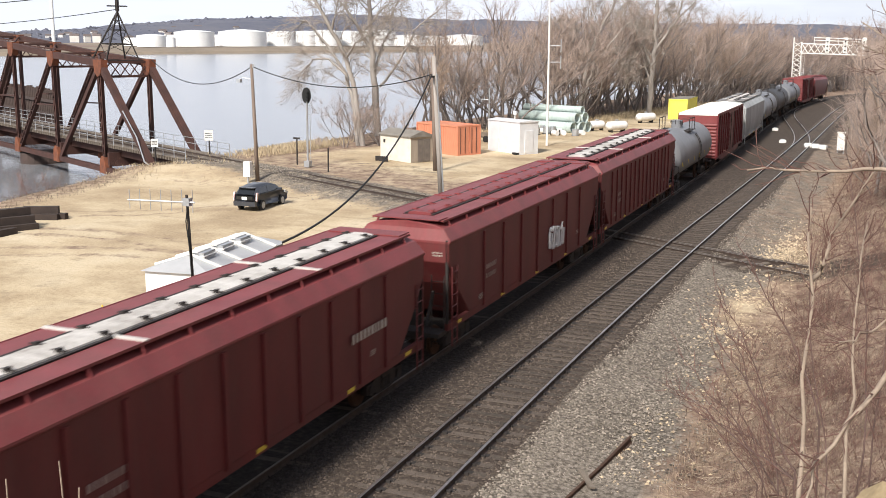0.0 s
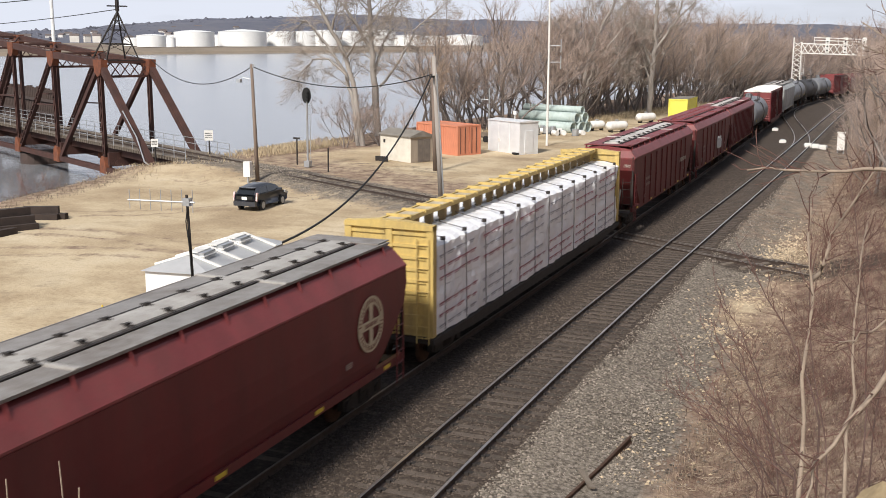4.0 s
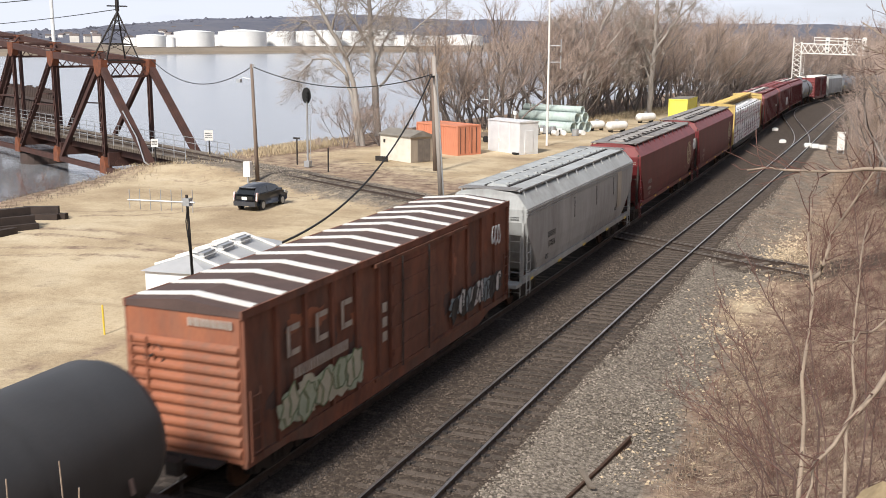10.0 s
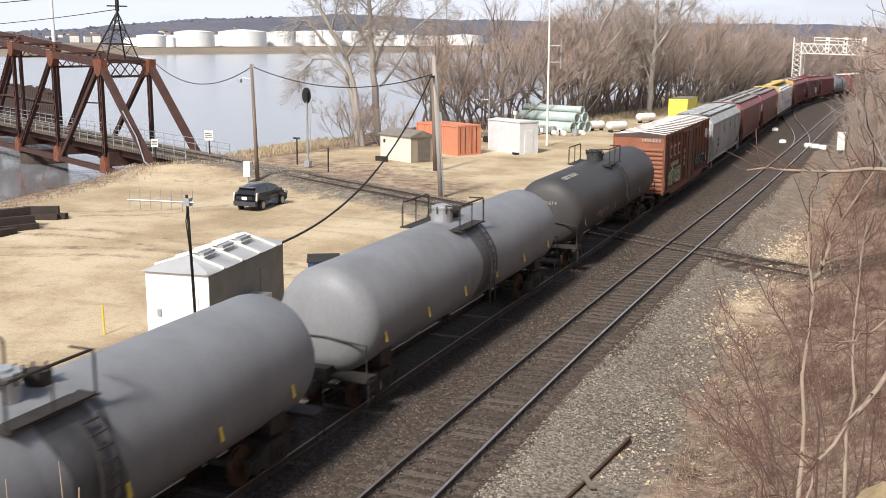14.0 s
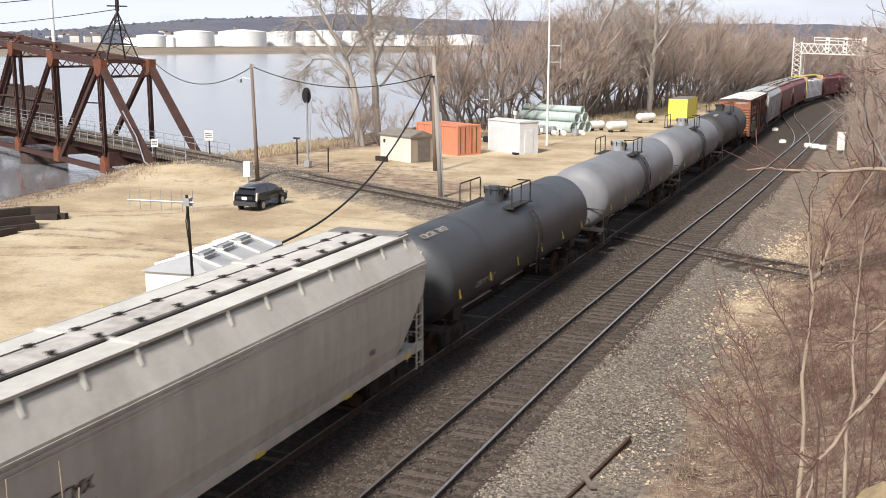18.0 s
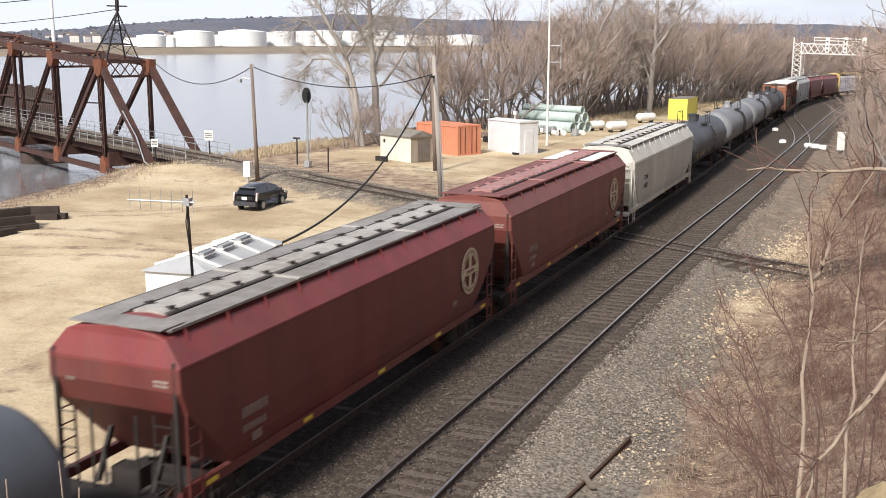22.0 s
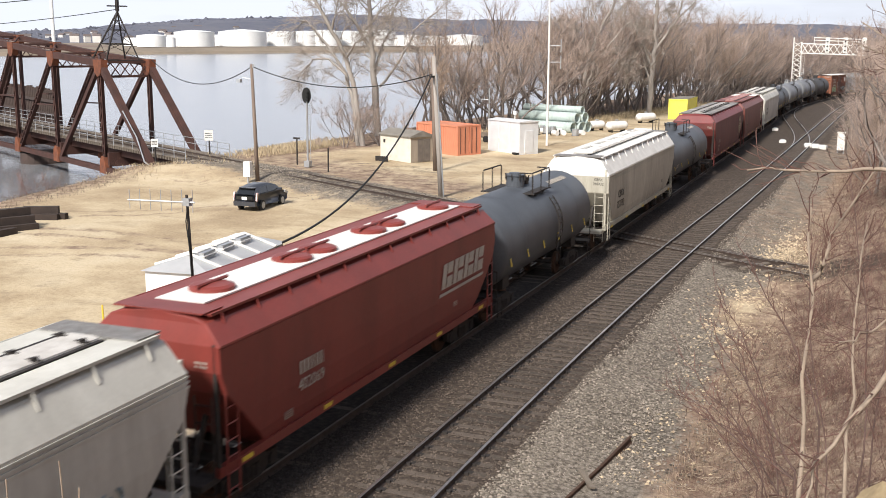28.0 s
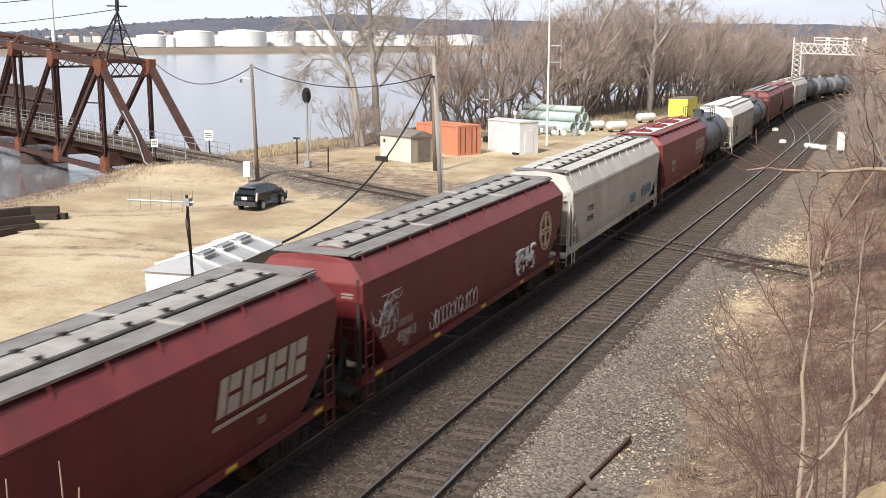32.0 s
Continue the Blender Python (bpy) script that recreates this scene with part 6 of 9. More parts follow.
def build_bridge():
    t = thing("truss_bridge", (0, 0, 0), "rusty steel through-truss swing bridge over the river", "bridge")
    HW = 2.4
    UP = [(67.2, 7.55), (80.0, 8.2), (92.7, 9.05), (105.5, 9.9), (118.5, 10.7)]
    LOW = [(55.2, -2.3), (66.5, -2.5), (79.5, -2.5), (92.5, -2.5), (105.5, -2.5), (118.5, -2.5)]

    def member(name, p, q, w, h, material=None, laced=False):
        s = Soup()
        if laced:
            # two flanges joined by lacing bars
            d = (q - p).normalized()
            side = d.cross(BN).normalized()
            for k in (-1, 1):
                s.beam(p + side * k * h / 2, q + side * k * h / 2, w, h * 0.22)
            L = (q - p).length
            n = max(3, int(L / (h * 1.3)))
            for i in range(n):
                a, b = p + d * L * i / n, p + d * L * (i + 1) / n
                k = 1 if i % 2 else -1
                for wn in (-1, 1):
                    s.beam(a + side * k * h * 0.4 + BN * wn * w * 0.45, b - side * k * h * 0.4 + BN * wn * w * 0.45, 0.03, 0.08)
        else:
            s.beam(p, q, w, h)
        return put(name, s.mesh(name, material or M_BRIDGE), t)

    for n in (-HW, HW):
        member("end_post", bridge_point(*(55.2, n, -2.3)), bridge_point(67.2, n, 7.55), 0.55, 0.62)
        for i in range(4):
            (a0, z0), (a1, z1) = UP[i], UP[i + 1]
            member("top_chord", bridge_point(a0, n, z0), bridge_point(a1, n, z1), 0.6, 0.62)
        member("bottom_chord", bridge_point(53.8, n, -2.5), bridge_point(125, n, -2.5), 0.45, 0.5)
        for i in range(5):
            (a, zu), (b, zl) = UP[i], LOW[i + 1]
            member("vertical", bridge_point(a, n, zl), bridge_point(a, n, zu), 0.42, 0.42, laced=True)
            if i < 4:
                member("diagonal", bridge_point(a, n, zu), bridge_point(LOW[i + 2][0], n, -2.5), 0.36, 0.46, laced=(i > 0))
                if i > 0:
                    member("counter_diagonal", bridge_point(a, n, (zu - 2.5) / 2 + 0.2), bridge_point((a + LOW[i + 2][0]) / 2, n, (zu - 2.5) / 2), 0.10, 0.14)
            gu = Soup().prism([(-1.0, 0.35), (1.0, 0.35), (0.75, -0.85), (0.15, -1.25), (-0.55, -1.1), (-0.9, -0.5)], -0.33, 0.33)
            m = Matrix.Translation(bridge_point(a, n, zu)) @ pose(0, 0, 0, 0, 0, math.degrees(math.atan2(BU.y, BU.x)))
            put("gusset_plate", gu.mesh("gusset_plate", M_BRIDGE_R), t, m, "orange-rusted gusset plate")
            gl = Soup().prism([(-0.75, -0.35), (0.85, -0.35), (0.65, 0.9), (0.25, 1.3), (-0.35, 1.2), (-0.6, 0.5)], -0.33, 0.33)
            put("gusset_plate", gl.mesh("gusset_plate", M_BRIDGE_R), t, Matrix.Translation(bridge_point(a, n, zl)) @ pose(0, 0, 0, 0, 0, math.degrees(math.atan2(BU.y, BU.x))), "orange-rusted gusset plate")
    # portal and sway bracing between the trusses
    for i, (a, z) in enumerate(UP):
        for dz in (0.1, -1.25):
            member("strut", bridge_point(a, -HW, z + dz), bridge_point(a, HW, z + dz), 0.22, 0.22)
        s = Soup()
        k = 5
        for j in range(k):
            y0, y1 = -HW + 2 * HW * j / k, -HW + 2 * HW * (j + 1) / k
            s.beam(bridge_point(a, y0, z - 1.2), bridge_point(a, y1, z + 0.05), 0.09, 0.09)
            s.beam(bridge_point(a, y0, z + 0.05), bridge_point(a, y1, z - 1.2), 0.09, 0.09)
        put("portal_lattice", s.mesh("portal_lattice", M_BRIDGE), t)
        if i < 4:
            b, zb = UP[i + 1]
            for u, v in ((-HW, HW), (HW, -HW)):
                member("lateral_brace", bridge_point(a, u, z + 0.1), bridge_point(b, v, zb + 0.1), 0.16, 0.16)
    # floor: beams, stringers, ties, walkways with rails
    for a in (55.5, 66.5, 79.5, 92.5, 105.5, 118.5):
        member("floor_beam", bridge_point(a, -HW, -1.5), bridge_point(a, HW, -1.5), 0.4, 1.3)
    for n in (-1.05, 1.05):
        member("stringer", bridge_point(53, n, -0.85), bridge_point(125, n, -0.85), 0.3, 0.8)
    tie_ = Soup().box((-2.1, -0.12, -0.42), (2.1, 0.12, -0.17)).mesh("bridge_tie", M_TIMBER)
    turn = math.degrees(math.atan2(BU.y, BU.x)) - 90
    a = 51.0
    while a < 124:
        put("bridge_tie", tie_, t, Matrix.Translation(bridge_point(a, 0, 0)) @ pose(0, 0, 0, 0, 0, turn))
        a += 0.55
    for n in (-1.7, 1.75):
        s = Soup()
        s.beam(bridge_point(51, n, -0.12), bridge_point(124, n, -0.12), 0.75, 0.06)
        put("walkway", s.mesh("walkway", M_TIMBER), t)
    for n in (-2.05, 2.05):
        for z in (0.5, 1.0):
            s = Soup()
            s.tube([bridge_point(50.5, n, z), bridge_point(124, n, z)], 0.03, 5)
            put("hand_rail", s.mesh("hand_rail", M_METAL), t, None, "pale metal hand rail")
        a = 50.5
        post = Soup().tube([(0, 0, -0.15), (0, 0, 1.0)], 0.035, 5).mesh("rail_post", M_METAL)
        while a < 124:
            put("rail_post", post, t, bridge_point(a, n, 0))
            a += 2.2
    # signal tower on the top chords
    s = Soup()
    foot = [bridge_point(67.6, -1.65, 7.75), bridge_point(67.6, 1.65, 7.75), bridge_point(71.0, 1.65, 7.9), bridge_point(71.0, -1.65, 7.9)]
    for a_ in (67.6, 71.0):
        s.beam(bridge_point(a_, -HW, 7.75), bridge_point(a_, HW, 7.75), 0.16, 0.16)
    ap = bridge_point(68.3, 0, 12.4)
    for f_ in foot:
        s.beam(f_, ap, 0.13, 0.13)
    for k in (0.33, 0.62, 0.82):
        q = [f_.lerp(ap, k) for f_ in foot]
        for i in range(4):
            s.beam(q[i], q[(i + 1) % 4], 0.08, 0.08)
            s.beam(q[i], foot[(i + 1) % 4].lerp(ap, max(0, k - 0.28)), 0.05, 0.05)
    put("lattice_tower", s.mesh("lattice_tower", M_STEEL_D), t)
    s = Soup()
    s.beam(ap, ap + Vector((0, 0, 3.2)), 0.26, 0.26)
    for dz in (0.5, 1.6):
        s.beam(ap + BN * -1.0 + Vector((0, 0, dz)), ap + BN * 1.0 + Vector((0, 0, dz)), 0.12, 0.12)
    put("tower_mast", s.mesh("tower_mast", M_STEEL_D), t)
    # abutment
    s = Soup()
    m = Matrix.Translation(bridge_point(55, 0, 0)) @ pose(0, 0, 0, 0, 0, math.degrees(math.atan2(BU.y, BU.x)))
    s.box((-3.5, -3.4, -7.0), (1.2, 3.4, -2.85), m)
    put("abutment", s.mesh("abutment", M_CONC), t)
    s = Soup()
    s.tube([bridge_point(92, 0, -8), bridge_point(92, 0, -3.0)], 2.6, 20)
    put("pier", s.mesh("pier", M_TIMBER_D), t)
    # cable looping down the end post, lamp and sign boards
    put("conduit", Soup().tube([bridge_point(61.5, -2.8, 3.4), bridge_point(58.5, -2.85, 1.2), bridge_point(57.0, -2.9, -0.8), bridge_point(54.4, -3.0, -1.4)], 0.06, 6).mesh("conduit", M_METAL), t)


M_TIMBER_D = mat("dark_wet_timber", (0.075, 0.05, 0.042), (0.04, 0.03, 0.026), 0.8, 0.9, 0, 0.2, 8)
build_bridge()

fd = thing("timber_fender", (-126, 133, WATER_Z - 1.5), "dark timber fender wall standing in the river", "fender")
fu, fw = Vector((-0.86, 0.51, 0)), Vector((0.51, 0.86, 0))
pile = Soup().tube([(0, 0, 0), (0, 0, 8.0)], 0.28, 7).mesh("pile", M_TIMBER_D)
for i in range(46):
    put("pile", pile, fd, fu * (i * 0.9 - 14) + Vector((0, 0, random.uniform(-0.4, 0.2))))
for z in (2.2, 4.2, 6.2):
    put("waler", Soup().beam(fu * -14.5 + Vector((0, 0, z)) - fw * 0.35, fu * 27 + Vector((0, 0, z)) - fw * 0.35, 0.3, 0.4).mesh("waler", M_TIMBER_D), fd)
put("sheathing", Soup().beam(fu * -14.5 + Vector((0, 0, 3.6)) + fw * 0.2, fu * 27 + Vector((0, 0, 3.6)) + fw * 0.2, 0.2, 6.4).mesh("sheathing", M_TIMBER_D), fd)


def sign_post(x, y, z, h, w, hh, label):
    t = thing("sign", (x, y, z), label, "sign")
    put("post", Soup().beam((0, 0, 0), (0, 0, h), 0.1, 0.1).mesh("sign_post", M_STEEL_D), t)
    b = put("board", Soup().box((-w / 2, -0.03, h - hh), (w / 2, -0.01, h)).mesh("sign_board", M_WHITE), t, pose(0, -0.05, 0, 0, 0, 25), "white board")
    put("lettering_bar", bars(w * 0.8, hh * 0.6, 3, M_LETTER_D, 5, 0.4), b, pose(0, -0.036, h - hh / 2))


sign_post(-54.7, 78.7, -0.3, 2.3, 0.75, 0.9, "white sign board on a dark post at the bridge end")
p = bridge_point(54.6, -2.9, 0)
sign_post(p.x, p.y, -2.0, 3.4, 0.6, 0.7, "white sign board beside the bridge truss")

# ---------------- poles, wires and signals ----------------


def pole(name, x, y, h, r, lean, label, z=None, wood=None):
    z = float(ground_z(x, y)) - 0.05 if z is None else z
    t = thing(name, (x, y, z), label, "pole")
    put("shaft", Soup().tube([(0, 0, 0), (lean[0] * 0.5, lean[1] * 0.5, h * 0.5), (lean[0], lean[1], h)], r, 10, r * 0.68).mesh("pole_shaft", wood or M_POLE, True), t)
    return t, Vector((x + lean[0], y + lean[1], z + h))


pole1, top1 = pole("utility_pole", -42.0, 66.3, 8.5, 0.16, (-0.18, -0.08), "weathered wooden utility pole in the sandy yard")
put("insulator", Soup().tube([(0.15, 0, 0), (0.15, 0, 0.3)], 0.07, 8).mesh("insulator", M_METAL), pole1, (-0.18, -0.08, 8.2))
put("lamp_bracket", Soup().tube([(0, 0, 0), (-0.7, -0.2, 0.15), (-0.9, -0.3, 0.0)], 0.03, 6).box((-1.1, -0.4, -0.22), (-0.8, -0.1, 0.02)).mesh("lamp_bracket", M_METAL), pole1, (-0.15, -0.05, 7.4))
mbox = thing("meter_cabinet", (-42.3, 65.5, float(ground_z(-42.3, 65.5))), "white meter cabinet on a post beside the pole", "cabinet")
put("cabinet_post", Soup().beam((0, 0, 0), (0, 0, 0.9), 0.12, 0.12).mesh("cabinet_post", M_METAL), mbox)
put("cabinet_body", Soup().box((-0.28, -0.18, 0.45), (0.28, 0.18, 1.55)).mesh("cabinet_body", M_WHITE), mbox)
pole2, top2 = pole("utility_pole", -27.0, 65.2, 9.3, 0.20, (-0.48, -0.22), "leaning grey wooden utility pole by the branch track", wood=M_POLE_G)
pole3, top3 = pole("utility_pole", -33.2, 78.9, 9.1, 0.20, (-0.25, -0.1), "dark wooden utility pole behind the branch track")
put("riser_pipe", Soup().tube([(0.2, -0.1, 0), (0.0, -0.2, 4.0), (-0.25, -0.3, 8.2)], 0.05, 6).mesh("riser_pipe", M_METAL), pole2)
put("cable_bracket", Soup().box((-0.1, -0.5, -0.06), (0.1, 0.1, 0.06)).mesh("cable_bracket", M_STEEL_D), pole2, (-0.46, -0.3, 8.0))


def wire(label, p, q, sag, r, name="overhead_wire"):
    s = Soup()
    p, q = Vector(p), Vector(q)
    pts = []
    for i in range(25):
        u = i / 24
        pts.append(p.lerp(q, u) - Vector((0, 0, sag * 4 * u * (1 - u))))
    s.tube(pts, r, 5)
    return tagged(put(name, s.mesh(name, M_BLACK, True)), label, "cable")


attach2 = top2 + Vector((0.0, -0.3, -1.15))
wire("black overhead wire strung between two poles", top1 - Vector((0, 0, 0.15)), attach2, 1.15, 0.035)
wire("black overhead wire sagging from the pole to the bridge", top1 - Vector((0, 0, 0.2)), bridge_point(66.5, 2.4, 7.9), 1.75, 0.035)
wire("thick black service cable sagging to the white hut", attach2, (-20.7, 34.3, 2.35), 1.7, 0.05)
wire("thin wire crossing to the bridge tower", (-200, 150, 18), bridge_point(68.3, 0, 14.5), 2.0, 0.05)
wire("thin wire crossing to the bridge tower", (-200, 152, 14), bridge_point(68.3, 0, 12.6), 2.0, 0.04)

sig = thing("signal_mast", (-43.7, 76.7, float(ground_z(-43.7, 76.7))), "railway signal mast with a black target head", "railway signal")
put("mast", Soup().tube([(0, 0, 0), (0, 0, 5.4)], 0.09, 8).mesh("mast", M_METAL), sig)
put("signal_head", Soup().prism([(0.36 * math.cos(a), 5.85 + 0.66 * math.sin(a)) for a in np.linspace(0, 2 * math.pi, 20, endpoint=False)], -0.06, 0.06).tube([(0, -0.05, 6.2), (0, -0.35, 6.2)], 0.13, 10).tube([(0, -0.05, 5.85), (0, -0.35, 5.85)], 0.13, 10).tube([(0, -0.05, 5.5), (0, -0.35, 5.5)], 0.13, 10).mesh("signal_head", M_BLACK), sig, pose(0, 0, 0, 0, 0, 25))
put("ladder", ladder(0.35, 5.0, 14).mesh("ladder", M_METAL), sig, (0, 0.2, 0.2))
put("base_case", Soup().box((-0.25, -0.25, 0), (0.25, 0.25, 0.5)).mesh("base_case", M_METAL), sig)
for x, y, h in ((-45.3, 77.7, 2.3), (-40.5, 74.3, 1.9), (-20.9, 55.3, 1.1)):
    po = thing("marker_post", (x, y, float(ground_z(x, y))), "short dark marker post beside the branch track", "post")
    put("post", Soup().tube([(0, 0, 0), (0.02, 0, h)], 0.06, 6).mesh("marker_shaft", M_STEEL_D), po)
    if h > 2:
        put("cross_piece", Soup().box((-0.32, -0.03, h - 0.15), (0.32, 0.03, h)).mesh("cross_piece", M_STEEL_D), po)

# tall thin radio mast with two stub antennas
rm = thing("radio_mast", (-31.2, 103.05, float(ground_z(-31.2, 103.05))), "tall thin galvanised radio mast with side antennas", "mast")
put("mast", Soup().tube([(0, 0, 0), (0, 0, 9), (-0.05, 0, 18)], 0.13, 8, 0.07).mesh("mast_shaft", M_WHITE), rm)
for z in (9.9, 8.3):
    put("side_antenna", Soup().tube([(0, 0, z), (1.15, 0.3, z)], 0.045, 6).tube([(1.15, 0.3, z - 0.65), (1.15, 0.3, z + 0.65)], 0.05, 6).mesh("side_antenna", M_METAL), rm)
for z in (12.6, 14.3, 16.5):
    put("stay_bracket", Soup().box((-0.3, -0.08, z), (0.35, 0.08, z + 0.08)).mesh("stay_bracket", M_METAL), rm)
lm = thing("yard_light", (-40.2, 110.7, float(ground_z(-40.2, 110.7))), "pale yard light pole with one arm", "light pole")
put("mast", Soup().tube([(0, 0, 0), (0, 0, 5.3)], 0.07, 8).mesh("light_mast", M_METAL), lm)
put("lamp_arm", Soup().tube([(0, 0, 4.0), (-0.6, 0, 4.05)], 0.035, 6).box((-0.95, -0.12, 3.95), (-0.6, 0.12, 4.12)).mesh("lamp_arm", M_METAL), lm)
fp = thing("light_column", (-271.9, 300, -6), "tall white column far over the water", "light pole")
put("column", Soup().tube([(0, 0, 0), (0, 0, 36)], 0.75, 10, 0.55).mesh("column", M_WHITE), fp)

# ---------------- signal bridge over the line ----------------


def signal_gantry():
    t = thing("signal_gantry", (-17.0, 226.0, -1.4), "white cantilever lattice signal gantry over the tracks", "signal gantry")
    s = Soup()
    H0 = 11.9
    legs = [(-0.75, -0.5), (0.75, -0.5), (0.75, 0.5), (-0.75, 0.5)]
    for x, y in legs:
        s.beam((x, y, 0), (x, y, H0 if x < 0 else 11.0), 0.16, 0.16)
    put("column", s.mesh("column", M_WHITE), t)
    s = Soup()
    for k in range(11):
        z0, z1 = k * 1.0, (k + 1) * 1.0
        for (a, b), (c_, d) in (((-0.75, -0.5), (0.75, -0.5)), ((-0.75, 0.5), (0.75, 0.5))):
            s.beam((a, b, z0), (c_, d, z1), 0.09, 0.09)
            s.beam((c_, d, z0), (a, b, z1), 0.09, 0.09)
    put("column_lacing", s.mesh("column_lacing", M_WHITE), t)
    for z in (8.85, 10.7):
        for y in (-0.6, 0.6):
            put("chord", Soup().beam((0.7, y, z), (12.8, y, z - 0.35), 0.18, 0.2).mesh("chord", M_WHITE), t)
    s = Soup()
    for k in range(10):
        x0, x1 = 0.8 + k * 1.2, 2.0 + k * 1.2
        d = -0.03 * (k + 0.5) * 1.0
        for y in (-0.6, 0.6):
            s.beam((x0, y, 8.85 + d), (x1, y, 10.7 + d), 0.09, 0.09)
            s.beam((x0, y, 10.7 + d), (x1, y, 8.85 + d), 0.09, 0.09)
        s.beam((x0, -0.6, 10.7 + d), (x1, 0.6, 10.7 + d), 0.07, 0.07)
    put("beam_lacing", s.mesh("beam_lacing", M_WHITE), t)
    for z in (11.35, 11.85):
        put("hand_rail", Soup().tube([(3.0, -0.6, z), (12.8, -0.6, z - 0.35)], 0.09, 5).mesh("gantry_rail", M_WHITE), t)
    for x in (3.1, 5.4, 7.6, 10.2, 12.6):
        put("rail_post", Soup().tube([(x, -0.6, 10.5), (x, -0.6, 11.7)], 0.06, 5).mesh("gantry_rail_post", M_WHITE), t)
    for x in (5.6, 8.9, 12.3):
        h = put("signal_head", Soup().box((x - 0.38, -0.85, 8.9), (x + 0.38, -0.65, 11.9)).mesh("signal_head", M_WHITE), t)
        for z in (9.4, 10.2, 11.1):
            put("hood", Soup().tube([(x, -0.85, z), (x, -1.15, z)], 0.16, 10).mesh("hood", M_BLACK), h)
    put("ladder", ladder(0.45, 9.0, 20).mesh("gantry_ladder", M_WHITE), t, (1.2, 0, 0.3))


signal_gantry()

# ---------------- sheds, containers and stores in the yard ----------------


def rect_at(corner, u, v, name, label, category, z=None):
    """A thing whose local +x runs along u from the corner and +y along v."""
    ang = math.degrees(math.atan2(u[1], u[0]))
    z = float(ground_z(corner[0], corner[1])) - 0.03 if z is None else z
    return thing(name, Matrix.Translation((corner[0], corner[1], z)) @ pose(0, 0, 0, 0, 0, ang), label, category)


# white relay hut: local x along its long side, away from the bluff
hut = rect_at((-22.62, 28.55), (-0.12, 0.993), None, "relay_hut", "white sheet-metal relay hut with a battened gable roof", "hut")
HL, HWD, HH = 6.0, 2.35, 2.82
put("wall_shell", Soup().box((0, -HWD, 0), (HL, 0, HH)).mesh("hut_walls", M_SHEDWHITE), hut)
s = Soup()
s.v = [Vector(q) for q in ((-0.12, -HWD - 0.12, HH - 0.02), (HL + 0.12, -HWD - 0.12, HH - 0.02), (HL + 0.12, 0.12, HH - 0.02), (-0.12, 0.12, HH - 0.02), (0.9, -HWD / 2, HH + 0.40), (HL - 0.9, -HWD / 2, HH + 0.40))]
s.f = [(0, 1, 5, 4), (2, 3, 4, 5), (3, 0, 4), (1, 2, 5), (0, 3, 2, 1)]
put("roof", s.mesh("hut_roof", mat("grey_sheet_roof", (0.50, 0.50, 0.50), (0.40, 0.40, 0.40), 1.5, 0.5, 0.2, 0.05)), hut)
for i in range(4):
    x = 0.9 + i * 1.4
    put("roof_batten", Soup().beam((x, -HWD - 0.14, HH + 0.02), (x, -HWD / 2, HH + 0.45), 0.10, 0.07).beam((x, 0.14, HH + 0.02), (x, -HWD / 2, HH + 0.45), 0.10, 0.07).mesh("roof_batten", M_WHITE), hut)
    if i < 3:
        v_ = put("roof_vent", Soup().box((x + 0.10, -HWD / 2 - 0.5, HH + 0.2), (x + 0.95, -HWD / 2 - 0.05, HH + 0.47)).mesh("roof_vent", M_METAL), hut)
        put("vent_lid", Soup().box((x + 0.04, -HWD / 2 - 0.30, HH + 0.47), (x + 1.0, -HWD / 2 + 0.1, HH + 0.50)).box((x + 0.04, -HWD / 2 - 0.56, HH + 0.34), (x + 1.0, -HWD / 2 - 0.33, HH + 0.37)).mesh("vent_lid", M_WHITE), v_)
d = put("door", Soup().box((-0.03, -1.95, 0.1), (0.01, -0.95, 2.15)).mesh("hut_door", M_SHEDWHITE), hut)
put("handle", Soup().box((-0.09, -1.85, 1.0), (-0.03, -1.75, 1.25)).mesh("door_handle", M_STEEL_D), d)
put("lock_plate", Soup().box((-0.05, -0.55, 1.25), (-0.01, -0.42, 1.5)).mesh("lock_plate", M_METAL), hut)
put("plinth", Soup().box((-0.1, -HWD - 0.1, -0.3), (HL + 0.1, 0.1, 0.04)).mesh("hut_plinth", M_CONC), hut)
# thin dark sheet puts this side's shade into the wall colour
put("side_cladding", Soup().box((0.02, -HWD - 0.014, 0.02), (HL - 0.02, -HWD, HH - 0.03)).mesh("side_cladding", mat("shaded_side_sheet", (0.22, 0.205, 0.19), (0.16, 0.15, 0.138), 1.5, 0.7, 0, 0.06)), hut, None, "dark grey sheet carrying the shade of the hut's side")
put("side_panel", Soup().box((3.9, -HWD - 0.03, 0.1), (4.9, -HWD + 0.01, 2.2)).mesh("side_panel", MATS["shaded_side_sheet"]), hut)
put("air_unit", Soup().box((2.4, -HWD - 0.75, 0.7), (3.3, -HWD, 1.5)).mesh("air_unit", M_METAL), hut)

# yagi antenna on its pole in front of the hut
ya = thing("yagi_antenna", (-20.35, 27.95, float(ground_z(-20.35, 27.95))), "pole with a long pale yagi antenna beside the hut", "antenna")
put("mast", Soup().tube([(0.15, 0, 0), (0.1, 0, 2.5), (-0.02, 0, 5.55)], 0.045, 8).mesh("yagi_mast", M_STEEL_D), ya)
bo = put("boom", Soup().tube([(0.28, 0, 0), (-2.05, -0.35, 0.0)], 0.03, 6).mesh("boom", M_METAL), ya, (0, 0, 5.32))
